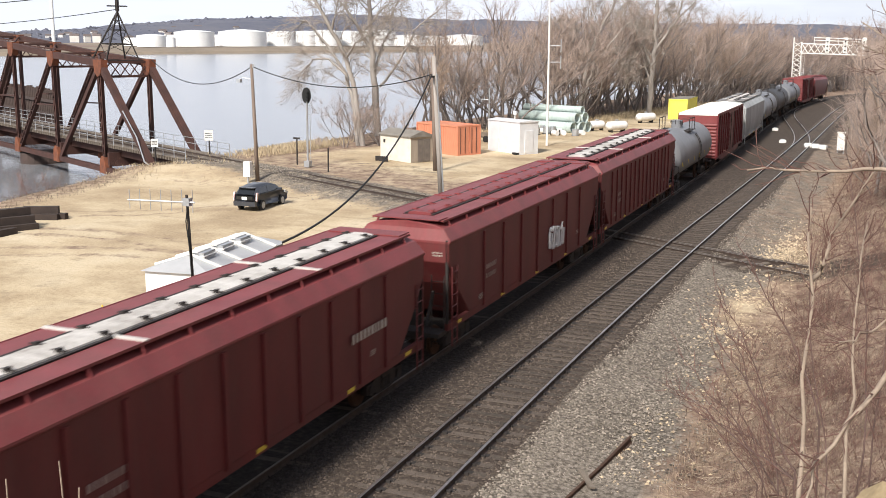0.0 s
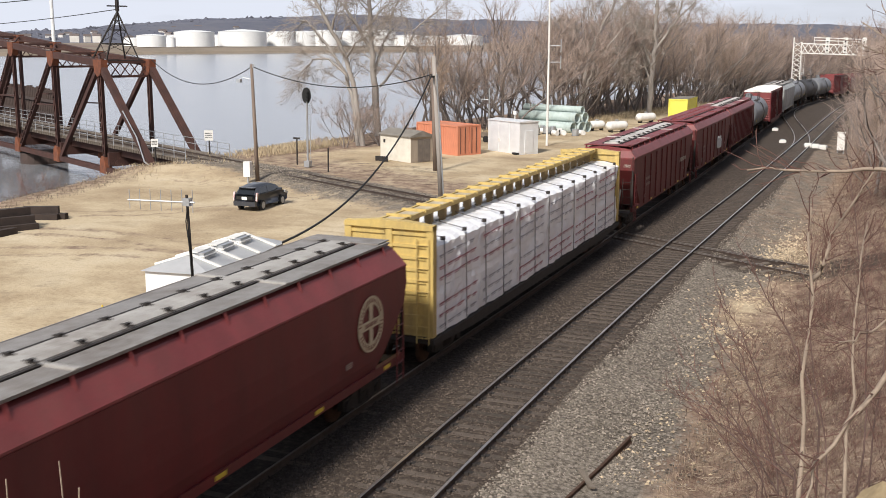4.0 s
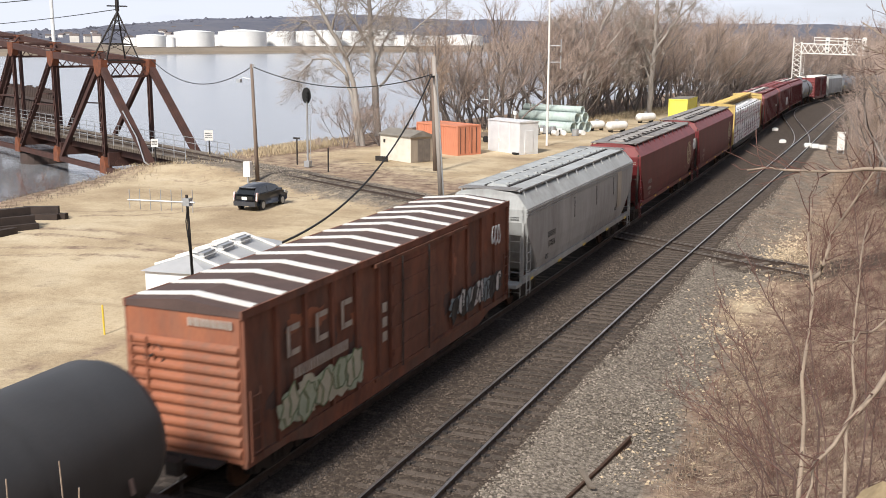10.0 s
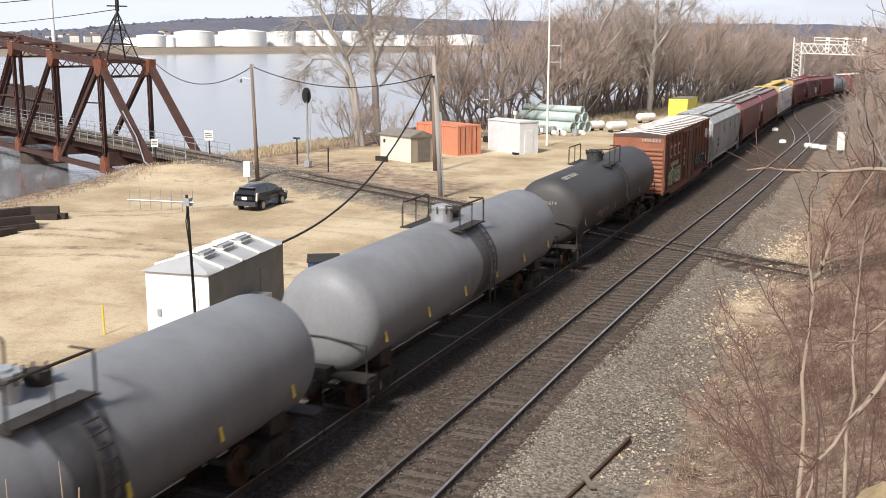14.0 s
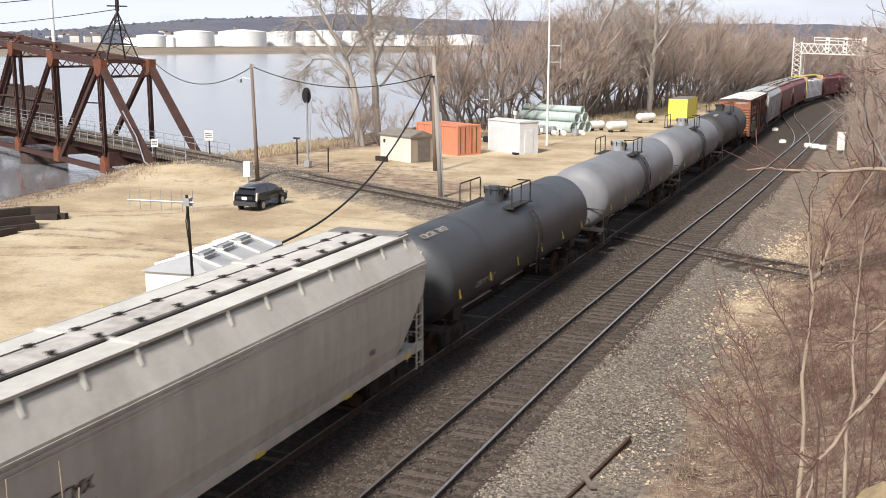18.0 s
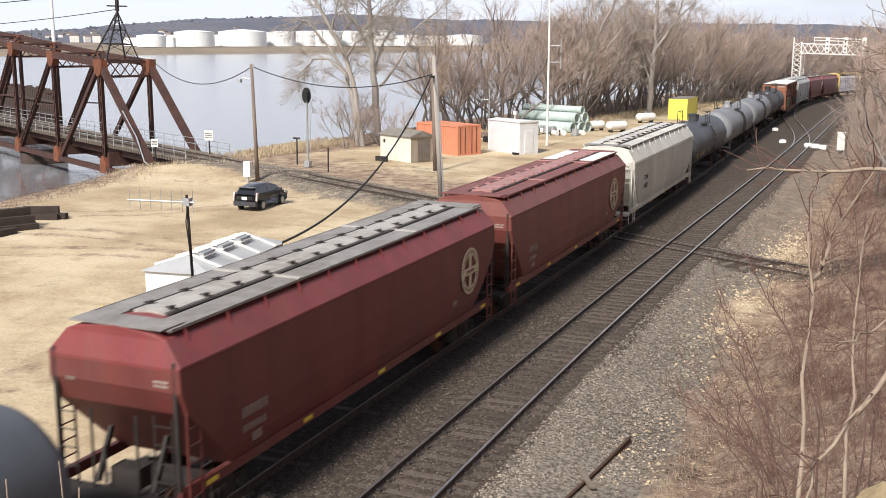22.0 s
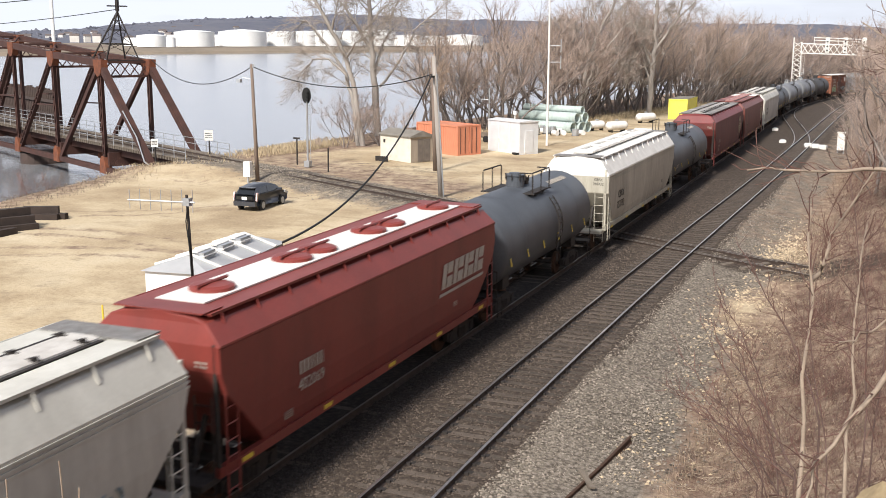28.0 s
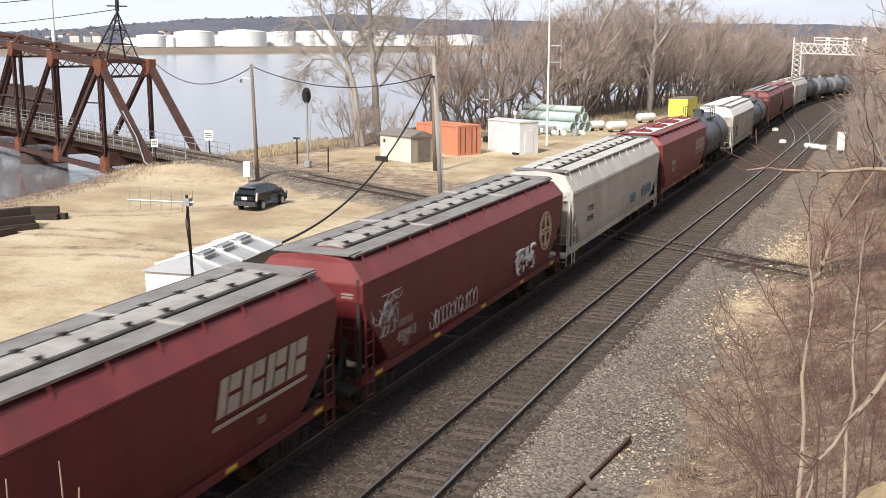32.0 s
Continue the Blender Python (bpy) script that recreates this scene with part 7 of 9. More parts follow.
for i in range(7):
    u = i / 6
    put("element", Soup().tube([(0, 0, -0.33 + 0.05 * u), (0, 0, 0.40 - 0.05 * u)], 0.012, 5).mesh("element", M_METAL), bo, (0.2 - 2.2 * u, -0.33 * u, 0))
put("clamp", Soup().box((-0.12, -0.09, 5.2), (0.12, 0.09, 5.45)).mesh("clamp", M_METAL), ya)
put("coax_loop", Soup().tube([(0.05, -0.06, 5.25), (0.0, -0.12, 4.7), (0.07, -0.08, 3.8), (0.14, -0.06, 1.2)], 0.02, 5).mesh("coax_loop", M_BLACK), ya)

# beige shed
bs = rect_at((-41.2, 85.3), (0.88, -0.475), None, "garden_shed", "beige shed with a felt roof and dark doors", "shed")
put("wall_shell", Soup().box((0, 0, 0), (4.4, 2.4, 2.2)).mesh("shed_walls", M_BEIGE), bs)
put("roof", Soup().prism([(-0.15, 2.18), (2.55, 2.18), (2.55, 2.26), (1.2, 2.72), (-0.15, 2.26)], -0.15, 4.55, "x").mesh("shed_roof", M_SHEDROOF), bs)
# end face carries its shade in a darker colour than the front
put("gable_end", Soup().prism([(0.02, 0.02), (2.38, 0.02), (2.38, 2.2), (1.2, 2.62), (0.02, 2.2)], 4.40, 4.43, "x").mesh("gable_end", M_BEIGE_END), bs)
for y in (0.75, 1.45):
    put("door", Soup().box((4.42, y, 0.05), (4.47, y + 0.62, 1.95)).mesh("shed_door", mat("dark_shed_door", (0.12, 0.10, 0.09), (0.2, 0.17, 0.14), 2, 0.85)), bs)
put("vent", Soup().box((0.5, -0.04, 1.5), (0.75, 0.0, 1.8)).mesh("vent", M_STEEL_D), bs)
for x in (0.3, 0.9, 1.35):
    tb = thing("debris_block", (-41.0 + x * 0.9, 83.9 - x * 0.4, float(ground_z(-41.0, 83.9)) - 0.02), "dark debris block lying beside the shed", "debris")
    put("block", Soup().box((-0.22, -0.2, 0), (0.22, 0.2, 0.4)).mesh("block", M_STEEL_D), tb, pose(0, 0, 0, 0, 0, x * 90))


def container(corner, u, L, W, H, label, paint, end_m=None, doors=True):
    t = rect_at(corner, u, None, "shipping_container", label, "shipping container")
    put("box", Soup().box((0.03, 0.03, 0.08), (L - 0.03, W - 0.03, H - 0.03)).mesh("container_box", paint), t)
    for x in (0, L):
        for y in (0, W):
            put("corner_post", Soup().box((x - 0.06, y - 0.06, 0), (x + 0.06, y + 0.06, H)).mesh("corner_post", paint), t)
    for z in (0.08, H - 0.06):
        for y in (0, W):
            put("side_rail", Soup().box((0, y - 0.05, z - 0.07), (L, y + 0.05, z + 0.07)).mesh("side_rail", paint), t)
        for x in (0, L):
            put("end_rail", Soup().box((x - 0.05, 0, z - 0.07), (x + 0.05, W, z + 0.07)).mesh("end_rail", paint), t)
    n = int(L / 0.28)
    cor = Soup().box((-0.06, -0.035, 0.14), (0.06, 0.0, H - 0.14)).mesh("corrugation", paint)
    for i in range(n):
        put("corrugation", cor, t, pose(0.2 + i * (L - 0.4) / (n - 1), 0.03, 0))
    for i in range(2 if doors else 0):
        dd = put("door", Soup().box((L - 0.03, 0.1 + i * W / 2 * 0.98, 0.16), (L + 0.03, W / 2 * (i + 1) - 0.04, H - 0.16)).mesh("container_door", end_m or paint), t)
        for y in (0.3, 0.85):
            put("lock_rod", Soup().tube([(L + 0.06, y + i * W / 2, 0.2), (L + 0.06, y + i * W / 2, H - 0.2)], 0.025, 6).mesh("lock_rod", M_STEEL_D), dd)
    return t


container((-41.1, 93.2), (0.88, -0.475), 6.0, 2.7, 2.75, "orange corrugated shipping container with closed doors", M_ORANGE)
yc = container((-27.4, 147.6), (1.0, 0.0), 2.45, 8.0, 2.75, "bright yellow shipping container beyond the yard", M_LEMON, None, False)
put("roof_panel", Soup().box((-0.02, -0.02, 2.75), (2.47, 8.02, 2.80)).mesh("roof_panel", M_SHEDROOF), yc)

# silver cabinet building
sb = rect_at((-35.0, 96.3), (0.845, -0.535), None, "equipment_hut", "silver sheet-metal equipment hut", "hut")
put("wall_shell", Soup().box((0, 0, 0), (4.75, 2.2, 2.95)).mesh("equipment_walls", M_SILVER), sb)
put("roof", Soup().prism([(-0.08, 2.95), (2.28, 2.95), (2.28, 3.03), (1.1, 3.14), (-0.08, 3.03)], -0.08, 4.83, "x").mesh("equipment_roof", M_SILVER), sb)
for x in (0, 1.58, 3.17, 4.72):
    put("wall_seam", Soup().box((x - 0.03, -0.03, 0.05), (x + 0.03, 0.0, 2.95)).mesh("wall_seam", M_SILVER), sb)
put("notice", Soup().box((1.5, -0.045, 1.0), (1.85, -0.03, 1.3)).mesh("notice", M_WHITE), sb, None, "small white notice")
put("door", Soup().box((4.74, 0.6, 0.15), (4.79, 1.6, 2.2)).mesh("equipment_door", M_SILVER), sb)
put("roof_beacon", Soup().tube([(2.0, 1.6, 2.95), (2.0, 1.6, 3.55)], 0.05, 6).tube([(2.0, 1.6, 3.5), (2.0, 1.6, 3.85)], 0.17, 10).mesh("roof_beacon", M_WHITE), sb)
put("step", Soup().box((4.0, -0.3, 0), (4.7, 0.0, 0.18)).mesh("step", M_BLACK), sb)

tr = rect_at((-39.4, 104.5), (0.88, -0.475), None, "utility_trailer", "low grey utility trailer behind the container", "trailer")
put("bed", Soup().box((0, 0, 0.5), (3.4, 1.8, 0.6)).mesh("trailer_bed", M_STEEL_D), tr)
put("side_board", Soup().box((0, 0, 0.6), (3.4, 0.06, 1.1)).mesh("side_board", M_TIMBER), tr)
put("side_board", Soup().box((0, 1.74, 0.6), (3.4, 1.8, 1.1)).mesh("side_board", M_TIMBER), tr)
for y in (-0.1, 1.9):
    put("wheel", Soup().tube([(1.7, y - 0.09, 0.36), (1.7, y + 0.09, 0.36)], 0.36, 14).mesh("trailer_wheel", M_BLACK), tr)

# stacked culvert pipes, each open at its ends
PIPE_U = Vector((0.94, -0.34, 0)).normalized()


def pipe(c, L, r, label, material):
    t = thing("culvert_pipe", c, label, "pipe", "stacked pipes")
    n = 20
    s = Soup()
    for rr in (r, r * 0.9):
        for e in (-L / 2, L / 2):
            for i in range(n):
                a = 2 * math.pi * i / n
                s.v.append(PIPE_U * e + Vector((-PIPE_U.y, PIPE_U.x, 0)) * (rr * math.cos(a)) + Vector((0, 0, rr * math.sin(a))))
    for i in range(n):
        j = (i + 1) % n
        s.f += [(i, j, n + j, n + i), (2 * n + i, 3 * n + i, 3 * n + j, 2 * n + j), (i, 2 * n + i, 2 * n + j, j), (n + i, n + j, 3 * n + j, 3 * n + i)]
    put("barrel", s.mesh("pipe_barrel", material, True, True), t)
    for e in (-0.28, 0.1, 0.42):
        s = Soup()
        s.tube([PIPE_U * (e * L - 0.06), PIPE_U * (e * L + 0.06)], r * 1.03, 20, caps=False)
        put("joint_band", s.mesh("joint_band", material, True, False), t)


gz = float(ground_z(-36, 120))
for k, (off, z, L, r) in enumerate(((0.0, 0.62, 8.6, 0.62), (-1.3, 0.62, 8.0, 0.62), (1.3, 0.62, 8.6, 0.62), (0.65, 1.72, 8.6, 0.62), (-0.65, 1.72, 8.2, 0.60), (0.2, 2.6, 8.4, 0.42))):
    c_ = Vector((-36.2, 121.5, gz)) + Vector((-PIPE_U.y, PIPE_U.x, 0)) * off + Vector((0, 0, z))
    pipe(c_, L, r, "grey-green culvert pipe in a stack", M_PIPE)
rb = random.Random(8)
for k in range(14):
    x, y = -33.6 + rb.uniform(-3.2, 2.6), 115.6 + rb.uniform(-1.4, 3.0)
    t = thing("steel_drum" if k % 2 else "pipe_fitting", (x, y, float(ground_z(x, y)) - 0.02), "pale steel drum lying by the pipes" if k % 2 else "short grey pipe fitting by the stack", "drum" if k % 2 else "pipe")
    if k % 2:
        put("drum_body", Soup().tube([(-0.42, 0, 0.3), (0.42, 0, 0.3)], 0.3, 14).mesh("drum_body", M_WHITE), t, pose(0, 0, 0, 0, 0, rb.uniform(0, 180)))
        put("drum_rim", Soup().tube([(-0.44, 0, 0.3), (-0.40, 0, 0.3)], 0.315, 14).mesh("drum_rim", M_STEEL_D), t)
    else:
        put("barrel", Soup().tube([(0, 0, 0), (0, 0, rb.uniform(0.6, 1.1))], rb.uniform(0.25, 0.4), 14).mesh("fitting_barrel", M_METAL), t)
        put("flange", Soup().tube([(0, 0, 0), (0, 0, 0.08)], 0.45, 14).mesh("flange", M_STEEL_D), t)


def propane_tank(x, y, L, r, ang):
    t = thing("propane_tank", Matrix.Translation((x, y, float(ground_z(x, y)))) @ pose(0, 0, 0, 0, 0, ang), "white horizontal propane tank on feet", "gas tank", "propane tanks")
    prof = [(-L / 2, 0.05), (-L / 2 + 0.08, r * 0.6), (-L / 2 + 0.3, r * 0.95), (-L / 2 + 0.5, r), (L / 2 - 0.5, r), (L / 2 - 0.3, r * 0.95), (L / 2 - 0.08, r * 0.6), (L / 2, 0.05)]
    n = 20
    s = Soup()
    for xx, rr in prof:
        s.v += [Vector((xx, rr * math.cos(2 * math.pi * i / n), 0.25 + r + rr * math.sin(2 * math.pi * i / n))) for i in range(n)]
    for k in range(len(prof) - 1):
        s.f += [(k * n + i, k * n + (i + 1) % n, (k + 1) * n + (i + 1) % n, (k + 1) * n + i) for i in range(n)]
    put("tank_shell", s.mesh("propane_shell", M_WHITE, True, False), t)
    put("valve_dome", Soup().tube([(0, 0, 0.2 + 2 * r), (0, 0, 0.42 + 2 * r)], 0.2, 12).mesh("valve_dome", M_METAL), t)
    for xx in (-L * 0.3, L * 0.3):
        put("foot", Soup().box((xx - 0.08, -r * 0.6, 0), (xx + 0.08, r * 0.6, 0.4)).mesh("tank_foot", M_STEEL_D), t)


propane_tank(-28.7, 122.6, 3.1, 0.52, 55)
propane_tank(-28.7, 138.8, 3.3, 0.52, 57)
propane_tank(-31.3, 123.5, 2.2, 0.48, 50)

# stacked bridge timbers by the water
for i, (x, y, z, L, ang) in enumerate(((-43.6, 43.4, 0, 3.6, 62), (-44.2, 43.7, 0, 3.8, 60), (-44.9, 44.1, 0, 3.6, 63), (-43.9, 43.6, 0.41, 3.4, 61), (-44.6, 44.0, 0.41, 3.5, 64), (-44.2, 43.8, 0.82, 3.2, 66), (-44.9, 47.3, 0, 2.4, 20), (-44.6, 47.9, 0, 2.2, 12), (-44.9, 47.6, 0.4, 2.0, 28), (-43.0, 42.4, 0, 2.0, 80))):
    t = thing("timber_baulk", Matrix.Translation((x, y, float(ground_z(x, y)) + z - 0.03)) @ pose(0, 0, 0, 0, 0, ang), "dark creosoted timber baulk in a stack", "timber", "timber stack")
    put("baulk", Soup().box((-L / 2, -0.2, 0), (L / 2, 0.2, 0.4)).mesh("baulk", mat("creosoted_timber", (0.058, 0.041, 0.034), (0.032, 0.024, 0.021), 2, 0.9, 0, 0.3)), t)

# blue dumpster behind the train
dm = rect_at((-22.9, 40.0), (0.88, 0.47), None, "dumpster", "blue steel dumpster with a grey lid", "dumpster")
put("bin", Soup().prism([(0, 0.1), (1.1, 0.1), (1.25, 0.82), (-0.1, 0.82)], 0, 1.35, "x").mesh("bin", M_BLUE), dm)
put("lid", Soup().box((-0.05, -0.12, 0.82), (1.40, 1.3, 0.88)).mesh("lid", M_STEEL_D), dm, pose(0, 0, 0, 3, 0, 0))
for x in (0.2, 0.68, 1.15):
    put("rib", Soup().box((x - 0.04, -0.14, 0.15), (x + 0.04, -0.02, 0.78)).mesh("bin_rib", M_BLUE), dm)
# yellow stake in the sand
st = thing("marker_stake", (-25.3, 29.5, float(ground_z(-25.3, 29.5)) - 0.02), "thin yellow marker stake in the sand", "stake")
put("stake", Soup().tube([(0, 0, 0), (-0.03, 0, 1.1)], 0.035, 6).mesh("stake", M_REFLECT), st)

# ---------------- parked car ----------------


def rounded(me, r):
    """Rolls off the hard edges of a shell."""
    bm = bmesh.new()
    bm.from_mesh(me)
    bmesh.ops.bevel(bm, geom=[e for e in bm.edges if len(e.link_faces) == 2 and e.calc_face_angle(0) > 0.25], offset=r, segments=3, affect="EDGES", clamp_overlap=True)
    bm.to_mesh(me)
    bm.free()
    me.polygons.foreach_set("use_smooth", [True] * len(me.polygons))
    return me


def hatchback():
    m = Matrix.Translation((-35.75, 56.8, float(ground_z(-35.75, 56.8)) - 0.02)) @ pose(0, 0, 0, 0, 0, 92)
    t = thing("hatchback_car", m, "dark grey hatchback parked on the sand", "car")
    # side outline of the shell, rear at -x
    low = [(-2.15, 0.32), (2.1, 0.24), (2.24, 0.45), (2.2, 0.68), (1.95, 0.84), (1.2, 0.98), (-1.6, 1.0), (-2.15, 0.98), (-2.24, 0.62)]
    s = Soup()
    n = len(low)
    for y, k in ((-0.72, 0.94), (-0.86, 1.0), (0.86, 1.0), (0.72, 0.94)):
        s.v += [Vector((x * (0.985 if abs(y) < 0.8 else 1.0), y, z if k == 1 else 0.30 + (z - 0.30) * 1.02)) for x, z in low]
    for a in range(3):
        s.f += [(a * n + i, a * n + (i + 1) % n, (a + 1) * n + (i + 1) % n, (a + 1) * n + i) for i in range(n)]
    s.f += [tuple(range(n)), tuple(range(3 * n, 4 * n))]
    put("body", rounded(s.mesh("car_body", M_CARPAINT), 0.09), t)
    top = [(-2.10, 0.97), (-1.75, 1.34), (-0.9, 1.47), (0.1, 1.49), (0.75, 1.32), (1.45, 0.96)]
    s = Soup()
    n = len(top)
    for y0, y1 in ((-0.80, -0.60), (0.80, 0.60)):
        s.v += [Vector((x, y0 + (y1 - y0) * (z - 0.96) / 0.53, z)) for x, z in top]
    s.f = [(i, i + 1, n + i + 1, n + i) for i in range(n - 1)] + [tuple(range(n)), tuple(range(n, 2 * n))]
    put("cabin", rounded(s.mesh("car_cabin", M_CARPAINT), 0.06), t)
    for sy in (-1, 1):
        for pts in (((-1.55, 1.02), (-1.42, 1.28), (-0.95, 1.38), (-0.55, 1.40), (-0.55, 1.02)), ((-0.48, 1.02), (-0.48, 1.40), (0.1, 1.41), (0.62, 1.27), (1.05, 1.02))):
            s = Soup()
            s.v = [Vector((x, sy * (0.80 - 0.20 * (z - 0.96) / 0.53 + 0.012), z)) for x, z in pts]
            s.f = [tuple(range(len(pts)))]
            w_ = put("side_window", s.mesh("side_window", M_GLASS_D, fix=False), t)
        for x in (-1.36, 1.34):
            wh = put("wheel", Soup().tube([(x, sy * 0.66, 0.31), (x, sy * 0.89, 0.31)], 0.31, 20).mesh("tyre", M_BLACK), t)
            put("rim", Soup().tube([(x, sy * 0.885, 0.31), (x, sy * 0.90, 0.31)], 0.21, 16).mesh("rim", M_METAL), wh)
        put("tail_lamp", Soup().prism([(-2.17, 0.62), (-2.28, 0.66), (-2.16, 1.12), (-2.02, 1.12)], sy * 0.84 - 0.08, sy * 0.84 + 0.02).mesh("tail_lamp", M_TAILLAMP), t)
        put("mirror", Soup().box((0.85, sy * 0.95 - 0.1, 0.98), (1.0, sy * 0.95 + 0.1, 1.12)).mesh("mirror", M_CARPAINT), t)
        put("headlamp", Soup().prism([(1.75, 0.74), (2.2, 0.62), (2.1, 0.8), (1.8, 0.88)], sy * 0.78 - 0.07, sy * 0.78 + 0.07).mesh("headlamp", M_METAL), t)
    put("rear_window", Soup().prism([(-2.13, 1.0), (-2.09, 1.0), (-1.76, 1.34), (-1.80, 1.34)], -0.58, 0.58).mesh("rear_window", M_GLASS_D), t)
    put("rear_glass_panel", Soup().box((-2.26, -0.60, 0.72), (-2.20, 0.60, 0.90)).mesh("rear_glass_panel", M_GLASS_D), t)
    put("windscreen", Soup().prism([(0.80, 1.32), (0.84, 1.32), (1.48, 0.99), (1.44, 0.97)], -0.62, 0.62).mesh("windscreen", M_GLASS_D), t)
    put("number_plate", Soup().box((-2.275, -0.2, 0.68), (-2.255, 0.2, 0.86)).mesh("number_plate", M_WHITE), t)
    put("rear_bumper", Soup().box((-2.32, -0.80, 0.32), (-2.1, 0.80, 0.58)).mesh("rear_bumper", M_CARPAINT), t)
    put("spoiler", Soup().box((-1.98, -0.56, 1.335), (-1.6, 0.56, 1.385)).mesh("spoiler", M_CARPAINT), t)
    return t


hatchback().scale = (0.90, 0.94, 1.04)

# ---------------- trackside equipment and loose things ----------------
rc = thing("relay_cabinet", (-3.6, 107.7, float(ground_z(-3.6, 107.7)) - 0.02), "white trackside relay cabinet on legs", "cabinet")
put("cabinet_body", Soup().box((-0.34, -0.35, 0.35), (0.34, 0.35, 1.95)).mesh("relay_body", M_WHITE), rc)
put("cabinet_roof", Soup().box((-0.38, -0.4, 1.95), (0.38, 0.4, 2.02)).mesh("relay_roof", M_WHITE), rc)
for x in (-0.26, 0.26):
    put("leg", Soup().box((x - 0.06, -0.06, 0), (x + 0.06, 0.06, 0.35)).mesh("relay_leg", M_METAL), rc)
for i, (x, y) in enumerate(((-5.2, 107.8), (-5.9, 108.2), (-6.6, 108.8))):
    sm = thing("switch_machine", (x, y, float(ground_z(x, y)) - 0.02), "low pale switch machine beside the turnout", "switch machine")
    put("case", Soup().box((-0.3, -0.25, 0), (0.3, 0.25, 0.42)).mesh("switch_case", M_WHITE), sm)
    put("motor", Soup().tube([(-0.4, 0, 0.25), (0.4, 0, 0.25)], 0.15, 10).mesh("switch_motor", M_METAL), sm)
for x, y in ((-11.5, 128.3), (-9.3, 112.8)):
    sm = thing("junction_box", (x, y, float(ground_z(x, y)) - 0.02), "white junction box between the tracks", "junction box")
    put("case", Soup().box((-0.32, -0.2, 0), (0.32, 0.2, 0.3)).mesh("junction_case", M_WHITE), sm)
    put("lid", Soup().box((-0.2, -0.12, 0.3), (0.18, 0.12, 0.38)).mesh("junction_lid", M_METAL), sm)
old = thing("scrap_rail", (-5.8, 24.3, float(ground_z(-5.8, 24.3)) + 0.12), "length of rusty scrap rail lying on the gravel", "rail")
put("scrap", rail_mesh([(Vector((-0.28, -2.6, 0.06)), Vector((1, -0.1, 0))), (Vector((0.0, 0, 0.0)), Vector((1, -0.1, 0))), (Vector((0.26, 2.2, 0.05)), Vector((1, -0.1, 0)))]), old)
for p_ in old.children[0].data.polygons:
    p_.material_index = 0
old.children[0].data.materials[0] = M_RUST
bt = thing("broken_board", Matrix.Translation((-5.9, 23.3, float(ground_z(-5.9, 23.3)) + 0.05)) @ pose(0, 0, 0, 0, 0, 125), "short broken board across the scrap rail", "board")
put("board", Soup().box((-0.45, -0.07, 0), (0.4, 0.07, 0.05)).mesh("board", M_TIMBER), bt, pose(0, 0, 0.1, 6, -8, 0))
# ---------------- plants ----------------
M_BARK = mat("grey_bark", (0.38, 0.345, 0.31), (0.25, 0.22, 0.195), 3, 0.9, 0, 0.4, 25, streak=4)
M_BARK_D = mat("brown_bark", (0.27, 0.23, 0.205), (0.16, 0.135, 0.12), 3, 0.9, 0, 0.4, 25, streak=4)
M_BARK_P = mat("pale_sapling_bark", (0.335, 0.265, 0.2), (0.215, 0.165, 0.125), 8, 0.85, 0, 0.2, 60)
M_TWIG = mat("brown_twigs", (0.43, 0.335, 0.28), (0.30, 0.232, 0.193), 1.5, 0.9, 0, 0, island=0.35)
M_TWIG_R = mat("russet_twigs", (0.43, 0.32, 0.235), (0.31, 0.23, 0.17), 1.5, 0.9, 0, 0, island=0.35)
M_TWIG_D = mat("dark_brush_twigs", (0.37, 0.285, 0.24), (0.26, 0.198, 0.166), 1.5, 0.9, 0, 0, island=0.35)
M_SAP_TWIG = mat("reddish_sapling_twigs", (0.165, 0.082, 0.064), (0.09, 0.05, 0.041), 1.5, 0.9, 0, 0, island=0.3)
M_SAP_BARK = mat("dark_red_sapling_bark", (0.14, 0.085, 0.07), (0.085, 0.055, 0.047), 6, 0.85, 0, 0.1, 60)
M_SHRUB = mat("brown_shrub_stems", (0.2, 0.14, 0.11), (0.11, 0.08, 0.065), 1.5, 0.9, 0, 0, island=0.35)
M_TWIG_P = mat("pale_dry_stems", (0.4, 0.32, 0.235), (0.25, 0.195, 0.145), 1.5, 0.9, 0, 0, island=0.35)
M_GRASS = mat("dry_straw_grass", (0.50, 0.41, 0.27), (0.36, 0.28, 0.18), 1.5, 0.9, 0, 0, island=0.35)


def stick(s, pts, r0, r1, n):
    s.tube(pts, r0, n, r1, caps=False)


